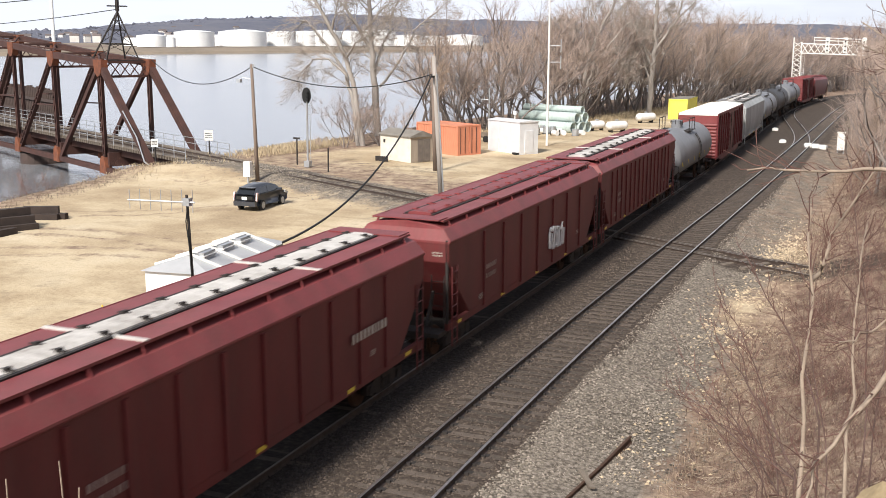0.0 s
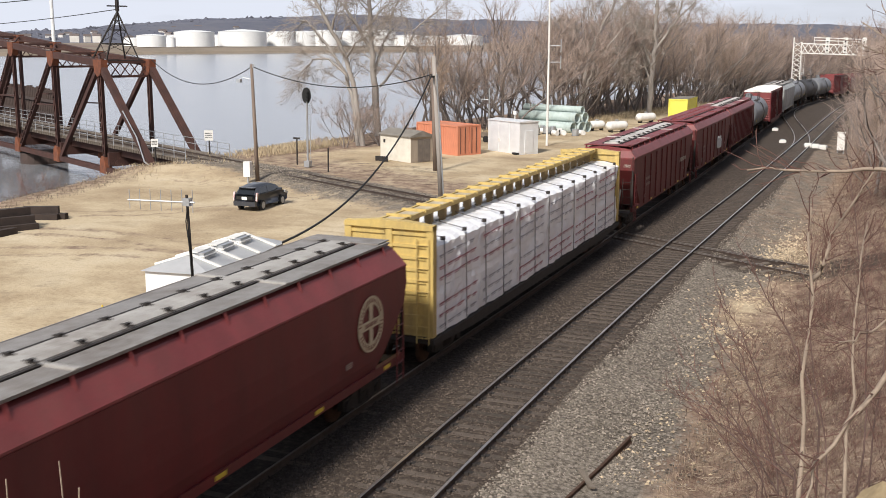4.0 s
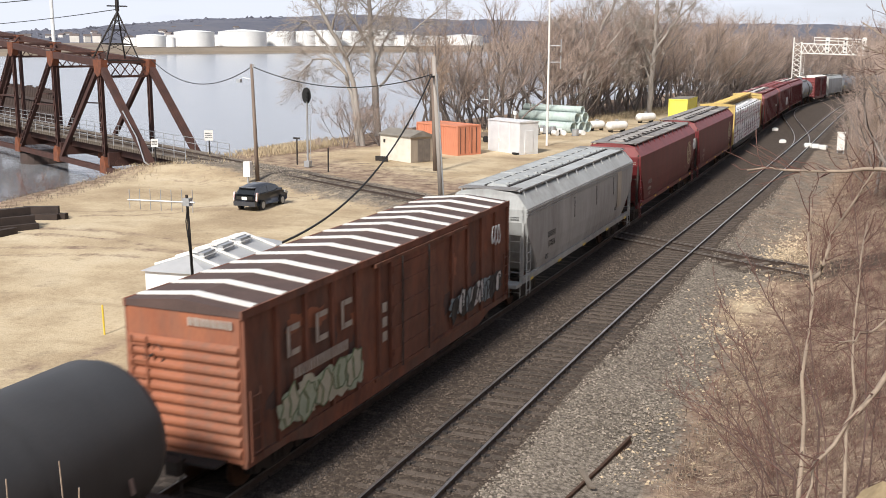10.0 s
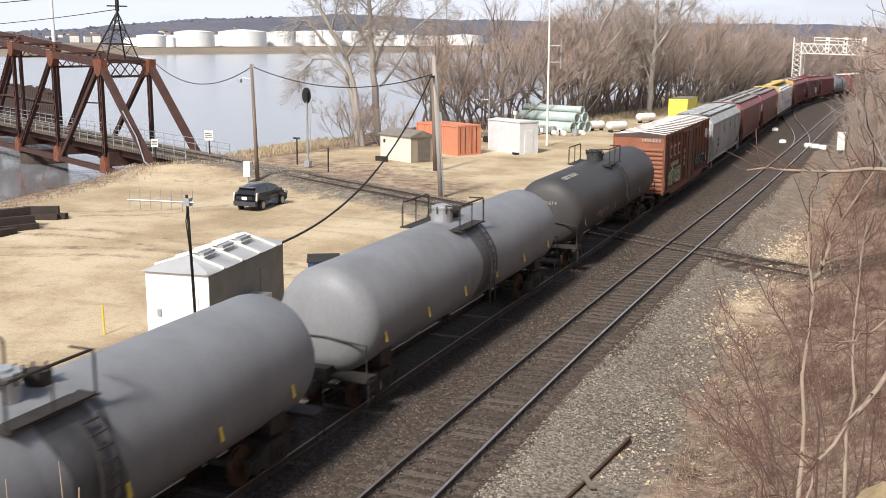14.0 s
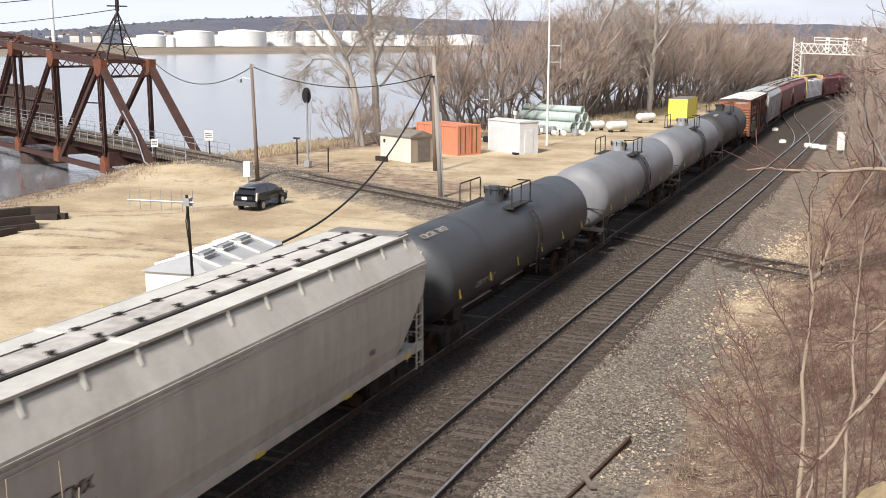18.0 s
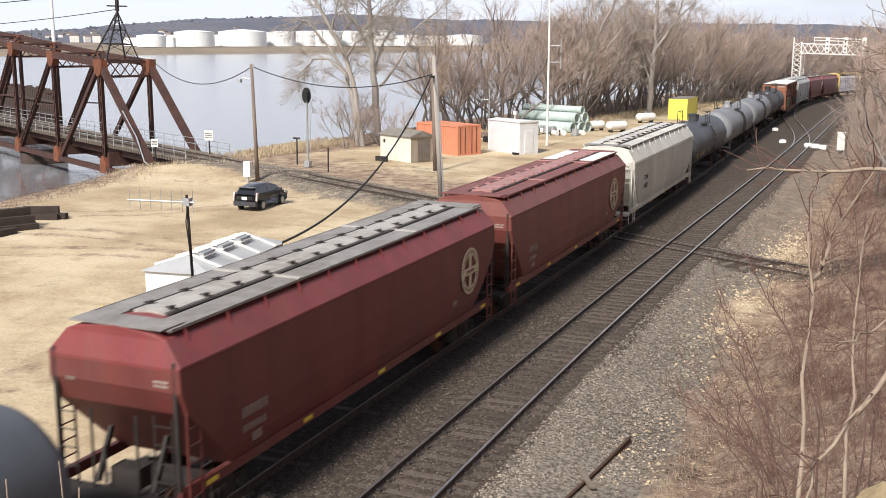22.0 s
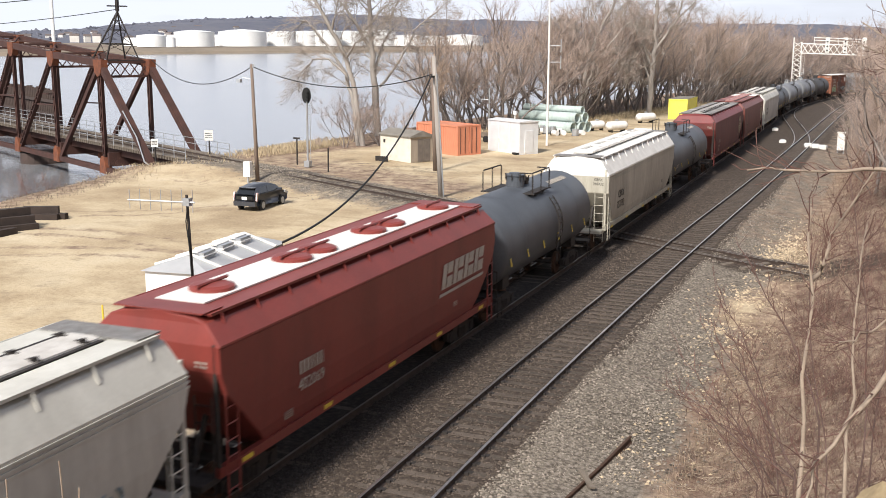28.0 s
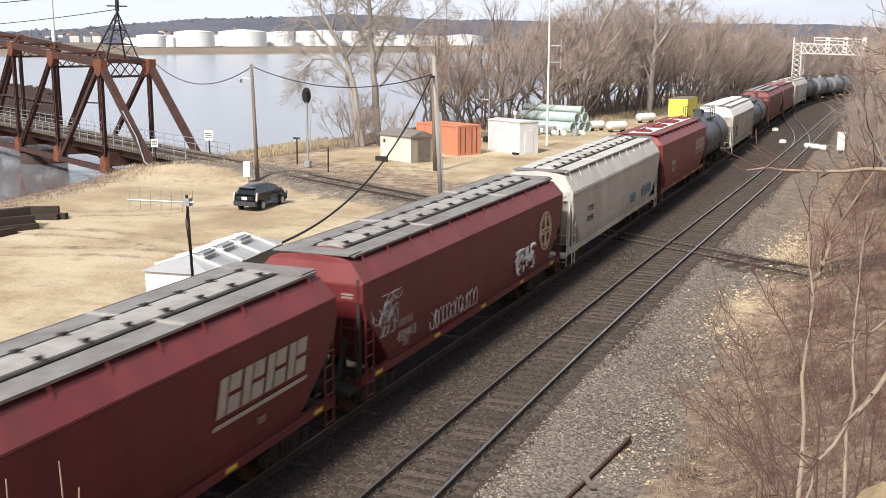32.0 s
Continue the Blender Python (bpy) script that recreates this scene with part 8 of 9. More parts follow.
def grow(seed, height, trunk_r, forks=4, spread=0.75, twigs=7, first=0.25, droop=0.0, stems=1, fine=0.005, boughs=None):
    """A bare tree: wood (trunk or stems, limbs) and crown (fine twigs), as two meshes."""
    r = random.Random(seed)
    wood, crown = Soup(), Soup()

    def bend(p, d, L, segs, wob):
        pts = [p.copy()]
        for _ in range(segs):
            d = (d + Vector((r.gauss(0, wob), r.gauss(0, wob), r.gauss(0, wob * 0.5) - droop * 0.06))).normalized()
            p = p + d * (L / segs)
            pts.append(p.copy())
        return pts, d

    def limb(p, d, L, rad, level):
        segs = 5 if level < 2 else 3 if level < 4 else 2
        pts, _ = bend(p, d, L, segs, 0.10 + 0.05 * level)
        end = rad * (0.45 if level == 0 else 0.3)
        if level <= 2:
            stick(wood, pts, rad, end, 7 if level == 0 else 5 if level == 1 else 4)
        else:
            stick(crown, pts, rad, max(0.6 * fine, end), 3)
        if level >= 4:
            return
        kids = forks + 2 if level == 0 else forks if level < 3 else twigs
        for k in range(kids):
            u = r.uniform(first if level == 0 else 0.2, 1.0)
            i = min(segs - 1, int(u * segs))
            q = pts[i].lerp(pts[i + 1], u * segs - i)
            ax = (pts[i + 1] - pts[i]).normalized()
            side = ax.cross(Vector((r.gauss(0, 1), r.gauss(0, 1), r.gauss(0, 1)))).normalized()
            ang = r.uniform(0.35, 1.0) * spread
            dd = (ax * math.cos(ang) + side * math.sin(ang)).normalized()
            dd.z += 0.1
            limb(q, dd.normalized(), L * r.uniform(0.42, 0.68) * (1.15 - 0.45 * u), max(fine, rad * (0.52 - 0.2 * u)), level + 1)

    if boughs:
        for r0, r1, way in boughs:
            way = [Vector(q) for q in way]
            pts = []
            for i in range(len(way) - 1):
                for u in (0, 0.33, 0.67):
                    pts.append(way[i].lerp(way[i + 1], u) + Vector((r.gauss(0, 0.06), r.gauss(0, 0.1), r.gauss(0, 0.06))) * (0 if i == 0 and u == 0 else 1))
            pts.append(way[-1])
            stick(wood, pts, r0, r1, 9)
            for k in range(forks * 4):
                u = r.uniform(0.25, 1.0) * (len(pts) - 1)
                i = min(len(pts) - 2, int(u))
                q = pts[i].lerp(pts[i + 1], u - i)
                ax = (pts[i + 1] - pts[i]).normalized()
                side = ax.cross(Vector((r.gauss(0, 1), r.gauss(0, 1), r.gauss(0, 1)))).normalized()
                limb(q, (ax * 0.75 + side * 0.65 + Vector((0, 0, 0.1))).normalized(), r.uniform(1.2, 3.4), r0 * 0.2, 2)
    elif stems > 1:
        for k in range(stems):
            a = 6.283 * (k + r.random() * 0.7) / stems
            lean = r.uniform(0.1, 0.42)
            limb(Vector((0.35 * math.cos(a), 0.35 * math.sin(a), -0.3)), Vector((lean * math.cos(a), lean * math.sin(a), 1)).normalized(), height * r.uniform(0.5, 0.75), trunk_r * r.uniform(0.7, 1.1), 1)
    else:
        limb(Vector((0, 0, -0.3)), Vector((r.gauss(0, 0.06), r.gauss(0, 0.06), 1)).normalized(), height * 0.72, trunk_r, 0)
    return wood, crown


def spike(s, p, d, L, r):
    """A fine twig: a thin three-sided taper from p along d."""
    a = d.cross(Vector((0.3, 0.5, 0.8))).normalized()
    b = d.cross(a)
    k = len(s.v)
    s.v += [p + a * r, p - a * r * 0.5 + b * r * 0.87, p - a * r * 0.5 - b * r * 0.87, p + d * L]
    s.f += [(k, k + 1, k + 3), (k + 1, k + 2, k + 3), (k + 2, k, k + 3)]


def vase_tree(seed, bark, twig, stems=4, lean=0.8, sub=5, fine=9):
    """A bare riverside tree about 10.5 m high: clean arching stems under a haze of fine twigs."""
    r = random.Random(seed)
    wood, crown = Soup(), Soup()

    def turn(d, k, up):
        return (d + Vector((r.gauss(0, k), r.gauss(0, k), r.gauss(0, k * 0.6) + up))).normalized()

    def way(p, d, L, n, k, up):
        pts = [p]
        for _ in range(n):
            d = turn(d, k, up)
            pts.append(pts[-1] + d * (L / n))
        return pts

    def at(pts, u):
        i = min(len(pts) - 2, int(u * (len(pts) - 1)))
        return pts[i].lerp(pts[i + 1], u * (len(pts) - 1) - i), (pts[i + 1] - pts[i]).normalized()

    for k in range(stems):
        a = 6.283 * (k + 0.8 * r.random()) / stems
        ln = r.uniform(0.15, 1.0) * lean
        rad = r.uniform(0.07, 0.17)
        stem = way(Vector((0.4 * math.cos(a), 0.4 * math.sin(a), -0.3)), Vector((ln * math.cos(a), ln * math.sin(a), 1)).normalized(), r.uniform(6.6, 9.6), 8, 0.2, 0.09)
        stick(wood, stem, rad, 0.025, 5)
        for _ in range(8):
            u = r.uniform(0.22, 0.99)
            p, ax = at(stem, u)
            b = way(p, turn(ax, 0.55, 0.1), r.uniform(1.5, 3.6) * (1.25 - 0.6 * u), 3, 0.2, 0.12)
            stick(wood, b, rad * 0.36 * (1.2 - 0.5 * u), 0.010, 4)
            for _ in range(sub):
                p, ax = at(b, r.uniform(0.2, 1.0))
                c_ = way(p, turn(ax, 0.6, 0.12), r.uniform(0.8, 1.9), 2, 0.22, 0.1)
                stick(crown, c_, 0.012, 0.006, 3)
                for _ in range(fine):
                    p, ax = at(c_, r.uniform(0.1, 1.0))
                    spike(crown, p, turn(ax, 0.6, 0.15), r.uniform(0.4, 1.2), 0.0095)
    return wood.mesh("trunk", bark, True, False), crown.mesh("crown", twig, False, False)


def tree_meshes(seed, height, rad, bark, twig, **k):
    a, b = grow(seed, height, rad, **k)
    return a.mesh("trunk", bark, True, False), b.mesh("crown", twig, False, False)


def plant_tree(meshes, x, y, turn, size, label, name="tree", group=""):
    z = float(ground_z(x, y))
    t = thing(name, Matrix.Translation((x, y, z)) @ pose(0, 0, 0, 0, 0, turn), label, "tree", group)
    m = Matrix.Scale(size, 4)
    put("trunk", meshes[0], t, m)
    put("crown", meshes[1], t, m)
    return t


def shrub_mesh(seed, stems, h, spread, r0, side=4, plain=False, lean=0.22):
    """A clump of thin upright stems with side twigs."""
    r = random.Random(seed)
    s = Soup()
    for _ in range(stems):
        a, d = r.uniform(0, 6.28), abs(r.gauss(0, spread * 0.5))
        p = Vector((d * math.cos(a), d * math.sin(a), -0.1))
        dr = Vector((r.gauss(0, lean), r.gauss(0, lean), 1)).normalized()
        L = h * r.uniform(0.45, 1.0)
        pts = [p]
        for _k in range(4):
            dr = (dr + Vector((r.gauss(0, 0.12), r.gauss(0, 0.12), 0.02))).normalized()
            pts.append(pts[-1] + dr * L / 4)
        rr = r0 * r.uniform(0.6, 1.2)
        stick(s, pts, rr, rr * 0.3, 3)
        for _k in range(side):
            i = r.randrange(1, 4)
            q = pts[i].lerp(pts[i + 1], r.random())
            dd = (dr + Vector((r.gauss(0, 0.8), r.gauss(0, 0.8), r.uniform(-0.1, 0.6)))).normalized()
            l2 = L * r.uniform(0.15, 0.4)
            if plain:
                spike(s, q, dd, l2, rr * 0.5)
                continue
            m_ = q + dd * l2 * 0.5
            e = m_ + (dd + Vector((r.gauss(0, 0.3), r.gauss(0, 0.3), 0.2))).normalized() * l2 * 0.5
            stick(s, [q, m_, e], rr * 0.5, rr * 0.2, 3)
    return s


TREES = [vase_tree(100 + i, M_BARK_D, (M_TWIG, M_TWIG_D, M_TWIG, M_TWIG_R, M_TWIG_D, M_TWIG)[i], stems=3 + i % 3) for i in range(6)]
rv = random.Random(77)
# tree belt behind the yard, between it and the river, and on along the line
belt = []
for y in np.concatenate([np.arange(99, 140, 4.0), np.arange(140, 330, 3.7)]):
    edge = float(np.interp(y, [99, 106, 114, 154, 189, 240, 330], [-47, -43.5, -41.5, -34.5, -27.5, -22.5, 4]))
    for row in range(2):
        x = edge - row * rv.uniform(3.0, 5.0) - rv.uniform(0, 2.5)
        if x < float(shore_x(y)) + 1.0 or (x < -0.435 * y and rv.random() < 0.93):
            continue
        belt.append((x, y + rv.uniform(-1.5, 1.5), (rv.uniform(1.1, 1.42) if y < 125 else rv.uniform(1.3, 1.62)) * (1.2 if rv.random() < 0.08 else 1.0)))
for i, (x, y, k) in enumerate(belt):
    plant_tree(TREES[rv.randrange(6)], x, y, rv.uniform(0, 360), k, "bare brown riverside tree", group="tree belt")

# the two grey cottonwoods on the bank: local x across the river view, z up
LEAN_OUT = ((0.30, 0.10, ((0, 0, -0.4), (-0.8, 0.2, 5.1), (-1.6, 0, 8.8), (-2.9, -0.6, 11.2), (-4.6, -1.0, 14.5), (-5.6, -1.2, 17.5))),
            (0.22, 0.07, ((-0.55, 0.5, -0.4), (-1.25, 0.9, 5.1), (-1.75, 1.2, 7.1), (-3.5, 1.8, 9.6), (-5.0, 2.0, 11.6), (-6.0, 2.2, 12.2))),
            (0.12, 0.04, ((-1.65, 0, 7.0), (-3.3, 0.5, 8.5), (-4.9, 0.8, 8.5), (-6.1, 1.0, 7.2), (-6.6, 1.1, 6.2))),
            (0.11, 0.04, ((-1.5, 0, 8.7), (-0.6, -0.9, 10.0), (0.4, -1.5, 10.6), (1.5, -2.0, 11.6))),
            (0.12, 0.05, ((-2.9, -0.6, 11.2), (-2.2, -1.5, 13.6), (-1.8, -2.0, 16.4))))
UPRIGHT = ((0.42, 0.16, ((0, 0, -0.4), (-0.3, 0.1, 4.6), (-0.45, 0, 6.8), (-0.6, 0.1, 9.6), (-0.75, 0.2, 12.4), (-0.95, 0.2, 15.6), (-1.0, 0.2, 19.5))),
           (0.20, 0.08, ((-0.35, 0.1, 6.6), (0.1, 0.8, 8.7), (1.25, 1.5, 11.4), (1.65, 1.8, 13.5), (2.7, 2.2, 15.6), (3.4, 2.5, 18.5))),
           (0.20, 0.08, ((-0.6, 0, 9.2), (-1.8, -0.9, 11.4), (-3.1, -1.6, 13.7), (-3.6, -1.8, 16.0), (-4.3, -2.0, 18.6))),
           (0.15, 0.05, ((0.25, 0, 5.4), (1.9, -0.8, 7.4), (3.4, -1.4, 10.0), (4.0, -1.7, 11.4), (5.8, -2.2, 12.9), (7.5, -2.6, 14.3))),
           (0.12, 0.05, ((-0.75, 0.2, 12.0), (0.2, 1.0, 13.4), (1.2, 1.6, 14.2), (2.0, 2.2, 16.6))),
           (0.12, 0.05, ((-3.1, -1.6, 13.7), (-4.6, -2.4, 15.2), (-6.0, -3.0, 17.0))))
M_TWIG_G = mat("grey_cottonwood_twigs", (0.38, 0.33, 0.285), (0.26, 0.22, 0.19), 1.5, 0.9, 0, 0, island=0.3)
COTTON = [tree_meshes(300, 19.0, 0.3, M_BARK, M_TWIG_G, forks=6, spread=0.95, twigs=9, fine=0.011, droop=1.6, boughs=b_) for b_ in (LEAN_OUT, UPRIGHT)]
plant_tree(COTTON[0], -47.65, 94.74, YAW, 1.0, "bare grey cottonwood leaning out over the bank", "cottonwood_tree")
plant_tree(COTTON[1], -51.28, 105.56, YAW, 1.0, "tall bare grey cottonwood on the river bank", "cottonwood_tree")
plant_tree(COTTON[1], -31.0, 152.0, 150, 1.0, "tall bare tree above the belt", "cottonwood_tree")
plant_tree(COTTON[0], -38.0, 139.0, 210, 1.05, "tall bare tree above the belt", "cottonwood_tree")

for x, y, k in ((-48.6, 92.8, 0.5), (-46.2, 95.6, 0.42), (-50.3, 98.0, 0.6), (-52.6, 102.5, 0.55), (-48.2, 99.5, 0.5), (-53.4, 106.0, 0.5), (-45.0, 98.0, 0.45)):
    plant_tree(TREES[rv.randrange(6)], x, y, rv.uniform(0, 360), k, "small bare grey tree at the foot of the cottonwoods", group="bank trees")
for i in range(12):
    y = 72 + 6.5 * i
    plant_tree(TREES[(1, 3)[i % 2]], -0.008 * y + rv.uniform(0.4, 2.0), y, rv.uniform(0, 360), rv.uniform(0.55, 0.8), "bare tree on the slope beside the line", group="slope trees")
SHRUB = [shrub_mesh(500 + i, 13, 2.3, 1.9, 0.009, 9, lean=0.55).mesh("stems", (M_SAP_TWIG, M_SHRUB, M_SAP_TWIG)[i % 3], False, False) for i in range(6)]
TALL = [shrub_mesh(520 + i, 40, 4.6, 1.8, 0.018, 10, True).mesh("stems", (M_TWIG_D, M_TWIG)[i % 2], False, False) for i in range(4)]


def plant_shrub(me, x, y, k, label, group):
    t = put("shrub", me, None, Matrix.Translation((x, y, float(ground_z(x, y)))) @ pose(0, 0, 0, 0, 0, rv.uniform(0, 360)) @ Matrix.Scale(k, 4))
    tagged(t, label, "shrub", group)


def scatter(name, meshes, places, label, category):
    """Many clumps of one growth joined into one object; places: (x, y, size)."""
    vs, fs, ss, n0, m0 = [], [], [], 0, 0
    data = []
    for me in meshes:
        v = np.empty(len(me.vertices) * 3)
        me.vertices.foreach_get("co", v)
        q, st = np.empty(len(me.loops), dtype=np.int32), np.empty(len(me.polygons), dtype=np.int32)
        me.loops.foreach_get("vertex_index", q)
        me.polygons.foreach_get("loop_start", st)
        data.append((v.reshape(-1, 3), q, st))
    for x, y, k in places:
        v, q, st = data[rv.randrange(len(data))]
        a = rv.uniform(0, 6.28)
        c_, s_ = math.cos(a) * k, math.sin(a) * k
        w_ = np.stack([v[:, 0] * c_ - v[:, 1] * s_ + x, v[:, 0] * s_ + v[:, 1] * c_ + y, v[:, 2] * k + float(ground_z(x, y))], 1)
        vs.append(w_)
        fs.append(q + n0)
        ss.append(st + m0)
        n0 += len(v)
        m0 += len(q)
    v, f, st = np.concatenate(vs), np.concatenate(fs), np.concatenate(ss)
    me = bpy.data.meshes.new(name)
    me.vertices.add(len(v))
    me.vertices.foreach_set("co", v.ravel())
    me.loops.add(f.size)
    me.loops.foreach_set("vertex_index", f.ravel().astype(np.int32))
    me.polygons.add(len(st))
    me.polygons.foreach_set("loop_start", st.astype(np.int32))
    me.materials.append(meshes[0].materials[0])
    me.update(calc_edges=True)
    return tagged(put(name, me), label, category, kind="stuff")


spots = []
for y in np.arange(90, 320, 1.15):
    edge = float(np.interp(y, [90, 106, 114, 154, 189, 240, 320], [-50, -44.5, -42, -35, -28, -23.5, 1]))
    for _ in range(2):
        x = edge - rv.uniform(-0.5, 6.5)
        k = rv.uniform(0.3, 0.7)
        if x < -0.435 * y:
            k *= 0.75
            if rv.random() < 0.7:
                continue
        spots.append((x, y + rv.uniform(-1, 1), k))
scatter("undergrowth", TALL[:1] + TALL[2:3], spots[::6], "bare brown undergrowth below the tree belt", "undergrowth")
scatter("russet_undergrowth", TALL[1:2] + TALL[3:], spots[1::5], "bare russet undergrowth below the tree belt", "undergrowth")
# brush on the slope right of the line
for i in range(230):
    y = 24 + 90 * rv.random() ** 1.45
    lo = float(np.interp(y, [22, 30, 45, 60, 110], [-2.6, -2.6, -2.6, -2.2, -2.4]))
    x = lo + rv.random() ** 0.8 * 4.5
    plant_shrub(SHRUB[rv.randrange(6)], x, y, rv.uniform(0.35, 0.9) * (1.0 if y > 34 else 0.75), "bare reddish shrub on the trackside slope", "trackside brush")
THIN = [shrub_mesh(540 + i, 7, 1.5, 1.2, 0.0055, 10, lean=0.85).mesh("stems", (M_SAP_TWIG, M_SHRUB)[i % 2], False, False) for i in range(4)]
spots = []
for i in range(170):
    y = 17 + 26 * rv.random()
    spots.append((float(np.interp(y, [17, 30, 43], [-2.0, -2.6, -2.8])) + rv.random() * 3.6, y, rv.uniform(0.45, 1.2)))
scatter("thin_brush", THIN, spots, "thin reddish bare brush on the slope", "brush")
for i in range(60):
    y = 84 + 165 * rv.random()
    lo = float(np.interp(y, [48, 60, 110, 125, 160, 200, 250], [-0.6, -0.8, -0.9, -2.0, 0.0, 2.0, 9]))
    plant_shrub(TALL[rv.randrange(4)], lo + rv.random() * 6, y, rv.uniform(0.7, 1.35), "tall bare thicket beside the line", "trackside brush")
for i in range(26):
    y = 62 + 200 * rv.random()
    lo = float(np.interp(y, [60, 110, 160, 200, 250, 280], [-0.6, 0.0, 1.5, 4.0, 11, 20]))
    plant_tree(TREES[rv.randrange(6)], lo + rv.random() * 6, y, rv.uniform(0, 360), rv.uniform(0.7, 1.1), "bare tree on the slope beside the line", group="slope trees")
# saplings close by, with their long bare limbs
rl = random.Random(12)


def sapling(label, boughs, bark=None):
    """A young bare tree; boughs: (start, middle, end, thickness, rooted in the ground)."""
    o = Vector(boughs[0][0])
    t = thing("sapling", (o.x, o.y, float(ground_z(o.x, o.y))), label, "sapling", "near saplings")
    o = t.matrix_basis.translation
    for a, b, c_, r_, rooted in boughs:
        a, b, c_ = Vector(a), Vector(b), Vector(c_)
        pts = [Vector((a.x, a.y, float(ground_z(a.x, a.y)) - 0.15)) - o] if rooted else []
        n0 = len(pts)
        for i in range(9):
            u = i / 8
            q = a.lerp(b, u * 2) if u < 0.5 else b.lerp(c_, u * 2 - 1)
            k = 0.016 + 0.5 * r_
            pts.append(q - o + Vector((rl.gauss(0, k), rl.gauss(0, k), rl.gauss(0, k))))
        put("bough", Soup().tube(pts, r_, 6, r_ * 0.35).mesh("bough", bark or M_BARK_P, True), t)
        s = Soup()
        for i in range(24):
            u = rl.uniform(0.12, 0.98)
            i0 = min(7, int(u * 8)) + n0
            q = pts[i0].lerp(pts[i0 + 1], u * 8 - int(u * 8))
            d_ = ((c_ - a).normalized() + Vector((rl.gauss(0, 0.7), rl.gauss(0, 0.4), rl.gauss(0.25, 0.5)))).normalized()
            L_ = rl.uniform(0.12, 0.6)
            way = [q]
            for _k in range(3):
                d_ = (d_ + Vector((rl.gauss(0, 0.28), rl.gauss(0, 0.2), rl.gauss(0.06, 0.25)))).normalized()
                way.append(way[-1] + d_ * L_ / 3)
            s.tube(way, max(0.0045, r_ * 0.24), 4, 0.002)
            way2 = [way[2], way[2] + (d_ + Vector((rl.gauss(0, 0.6), rl.gauss(0, 0.3), rl.gauss(0.1, 0.5)))) * L_ * 0.3]
            s.tube(way2, 0.0035, 3, 0.002)
        put("twig_spray", s.mesh("twig_spray", M_SAP_TWIG, False), t)


sapling("tall pale bare sapling with long boughs", (((-0.48, 10.99, 5.15), (-0.58, 11.6, 6.9), (-0.71, 11.85, 8.2), 0.030, True), ((-0.61, 12.01, 7.34), (-0.40, 12.06, 7.85), (-0.03, 11.93, 8.64), 0.027, False),
        ((0.18, 11.93, 8.61), (-0.48, 11.91, 8.57), (-1.35, 11.85, 8.58), 0.026, False)))
sapling("slender bare sapling on the slope", (((-0.04, 11.95, 4.82), (-0.12, 12.5, 6.4), (-0.14, 12.84, 7.9), 0.026, True),))
sapling("bare sapling with a crooked pale bough", (((0.45, 10.0, 5.6), (0.42, 10.1, 6.6), (0.30, 10.4, 7.7), 0.035, True), ((0.33, 9.75, 7.3), (-0.12, 9.45, 6.7), (-0.40, 9.16, 5.95), 0.030, False), ((0.36, 10.6, 7.5), (0.04, 10.84, 7.14), (-0.27, 11.0, 6.95), 0.018, False)))
for a, b, c_, r_ in (((-0.38, 13.19, 5.27), (-0.9, 13.5, 6.35), (-1.48, 13.66, 7.24), 0.016), ((-0.66, 13.0, 4.78), (-1.1, 13.2, 5.4), (-1.77, 13.38, 6.21), 0.016), ((-0.6, 13.0, 4.6), (-1.5, 13.2, 5.0), (-2.2, 13.4, 5.5), 0.013),
                     ((-0.9, 14.0, 4.2), (-1.3, 14.3, 5.6), (-1.9, 14.5, 6.6), 0.012), ((0.1, 14.0, 4.2), (0.0, 14.5, 6.2), (-0.3, 14.8, 8.2), 0.016), ((-1.2, 16.0, 3.0), (-1.7, 16.2, 4.0), (-2.6, 16.4, 4.6), 0.012), ((-0.4, 17.0, 3.2), (-0.8, 17.2, 5.2), (-0.9, 17.4, 6.8), 0.014),
                     ((-1.0, 15.0, 3.6), (-1.6, 15.1, 4.5), (-2.5, 15.2, 5.4), 0.013), ((-0.9, 15.2, 3.6), (-1.5, 15.4, 5.0), (-2.1, 15.6, 6.4), 0.013), ((-1.5, 17.5, 2.6), (-2.3, 17.7, 3.5), (-3.2, 17.8, 4.1), 0.012),
                     ((-1.4, 17.8, 2.7), (-2.0, 18.0, 4.0), (-2.7, 18.2, 5.2), 0.012), ((-0.6, 14.2, 4.0), (-1.3, 14.3, 4.6), (-2.3, 14.4, 4.9), 0.012), ((0.2, 16.0, 3.8), (0.3, 16.2, 6.0), (0.1, 16.4, 8.0), 0.015)):
    sapling("thin reddish sapling leaning from the slope", ((a, b, c_, r_, True),), M_SAP_BARK)
sapling("bare grey tree top with thin limbs reaching out over the slope", (((1.5, 20.0, 7.5), (0.8, 20.0, 9.2), (-0.5, 20.0, 10.2), 0.035, True), ((1.15, 20.2, 8.6), (0.2, 20.4, 9.6), (-0.8, 20.5, 9.95), 0.022, False),
        ((1.0, 20.0, 9.0), (0.4, 19.8, 9.9), (-0.2, 19.7, 10.5), 0.022, False), ((0.8, 20.0, 9.2), (0.1, 20.0, 9.5), (-0.35, 20.0, 9.35), 0.016, False), ((0.9, 20.1, 8.9), (0.5, 20.2, 8.8), (0.1, 20.3, 8.95), 0.014, False)))
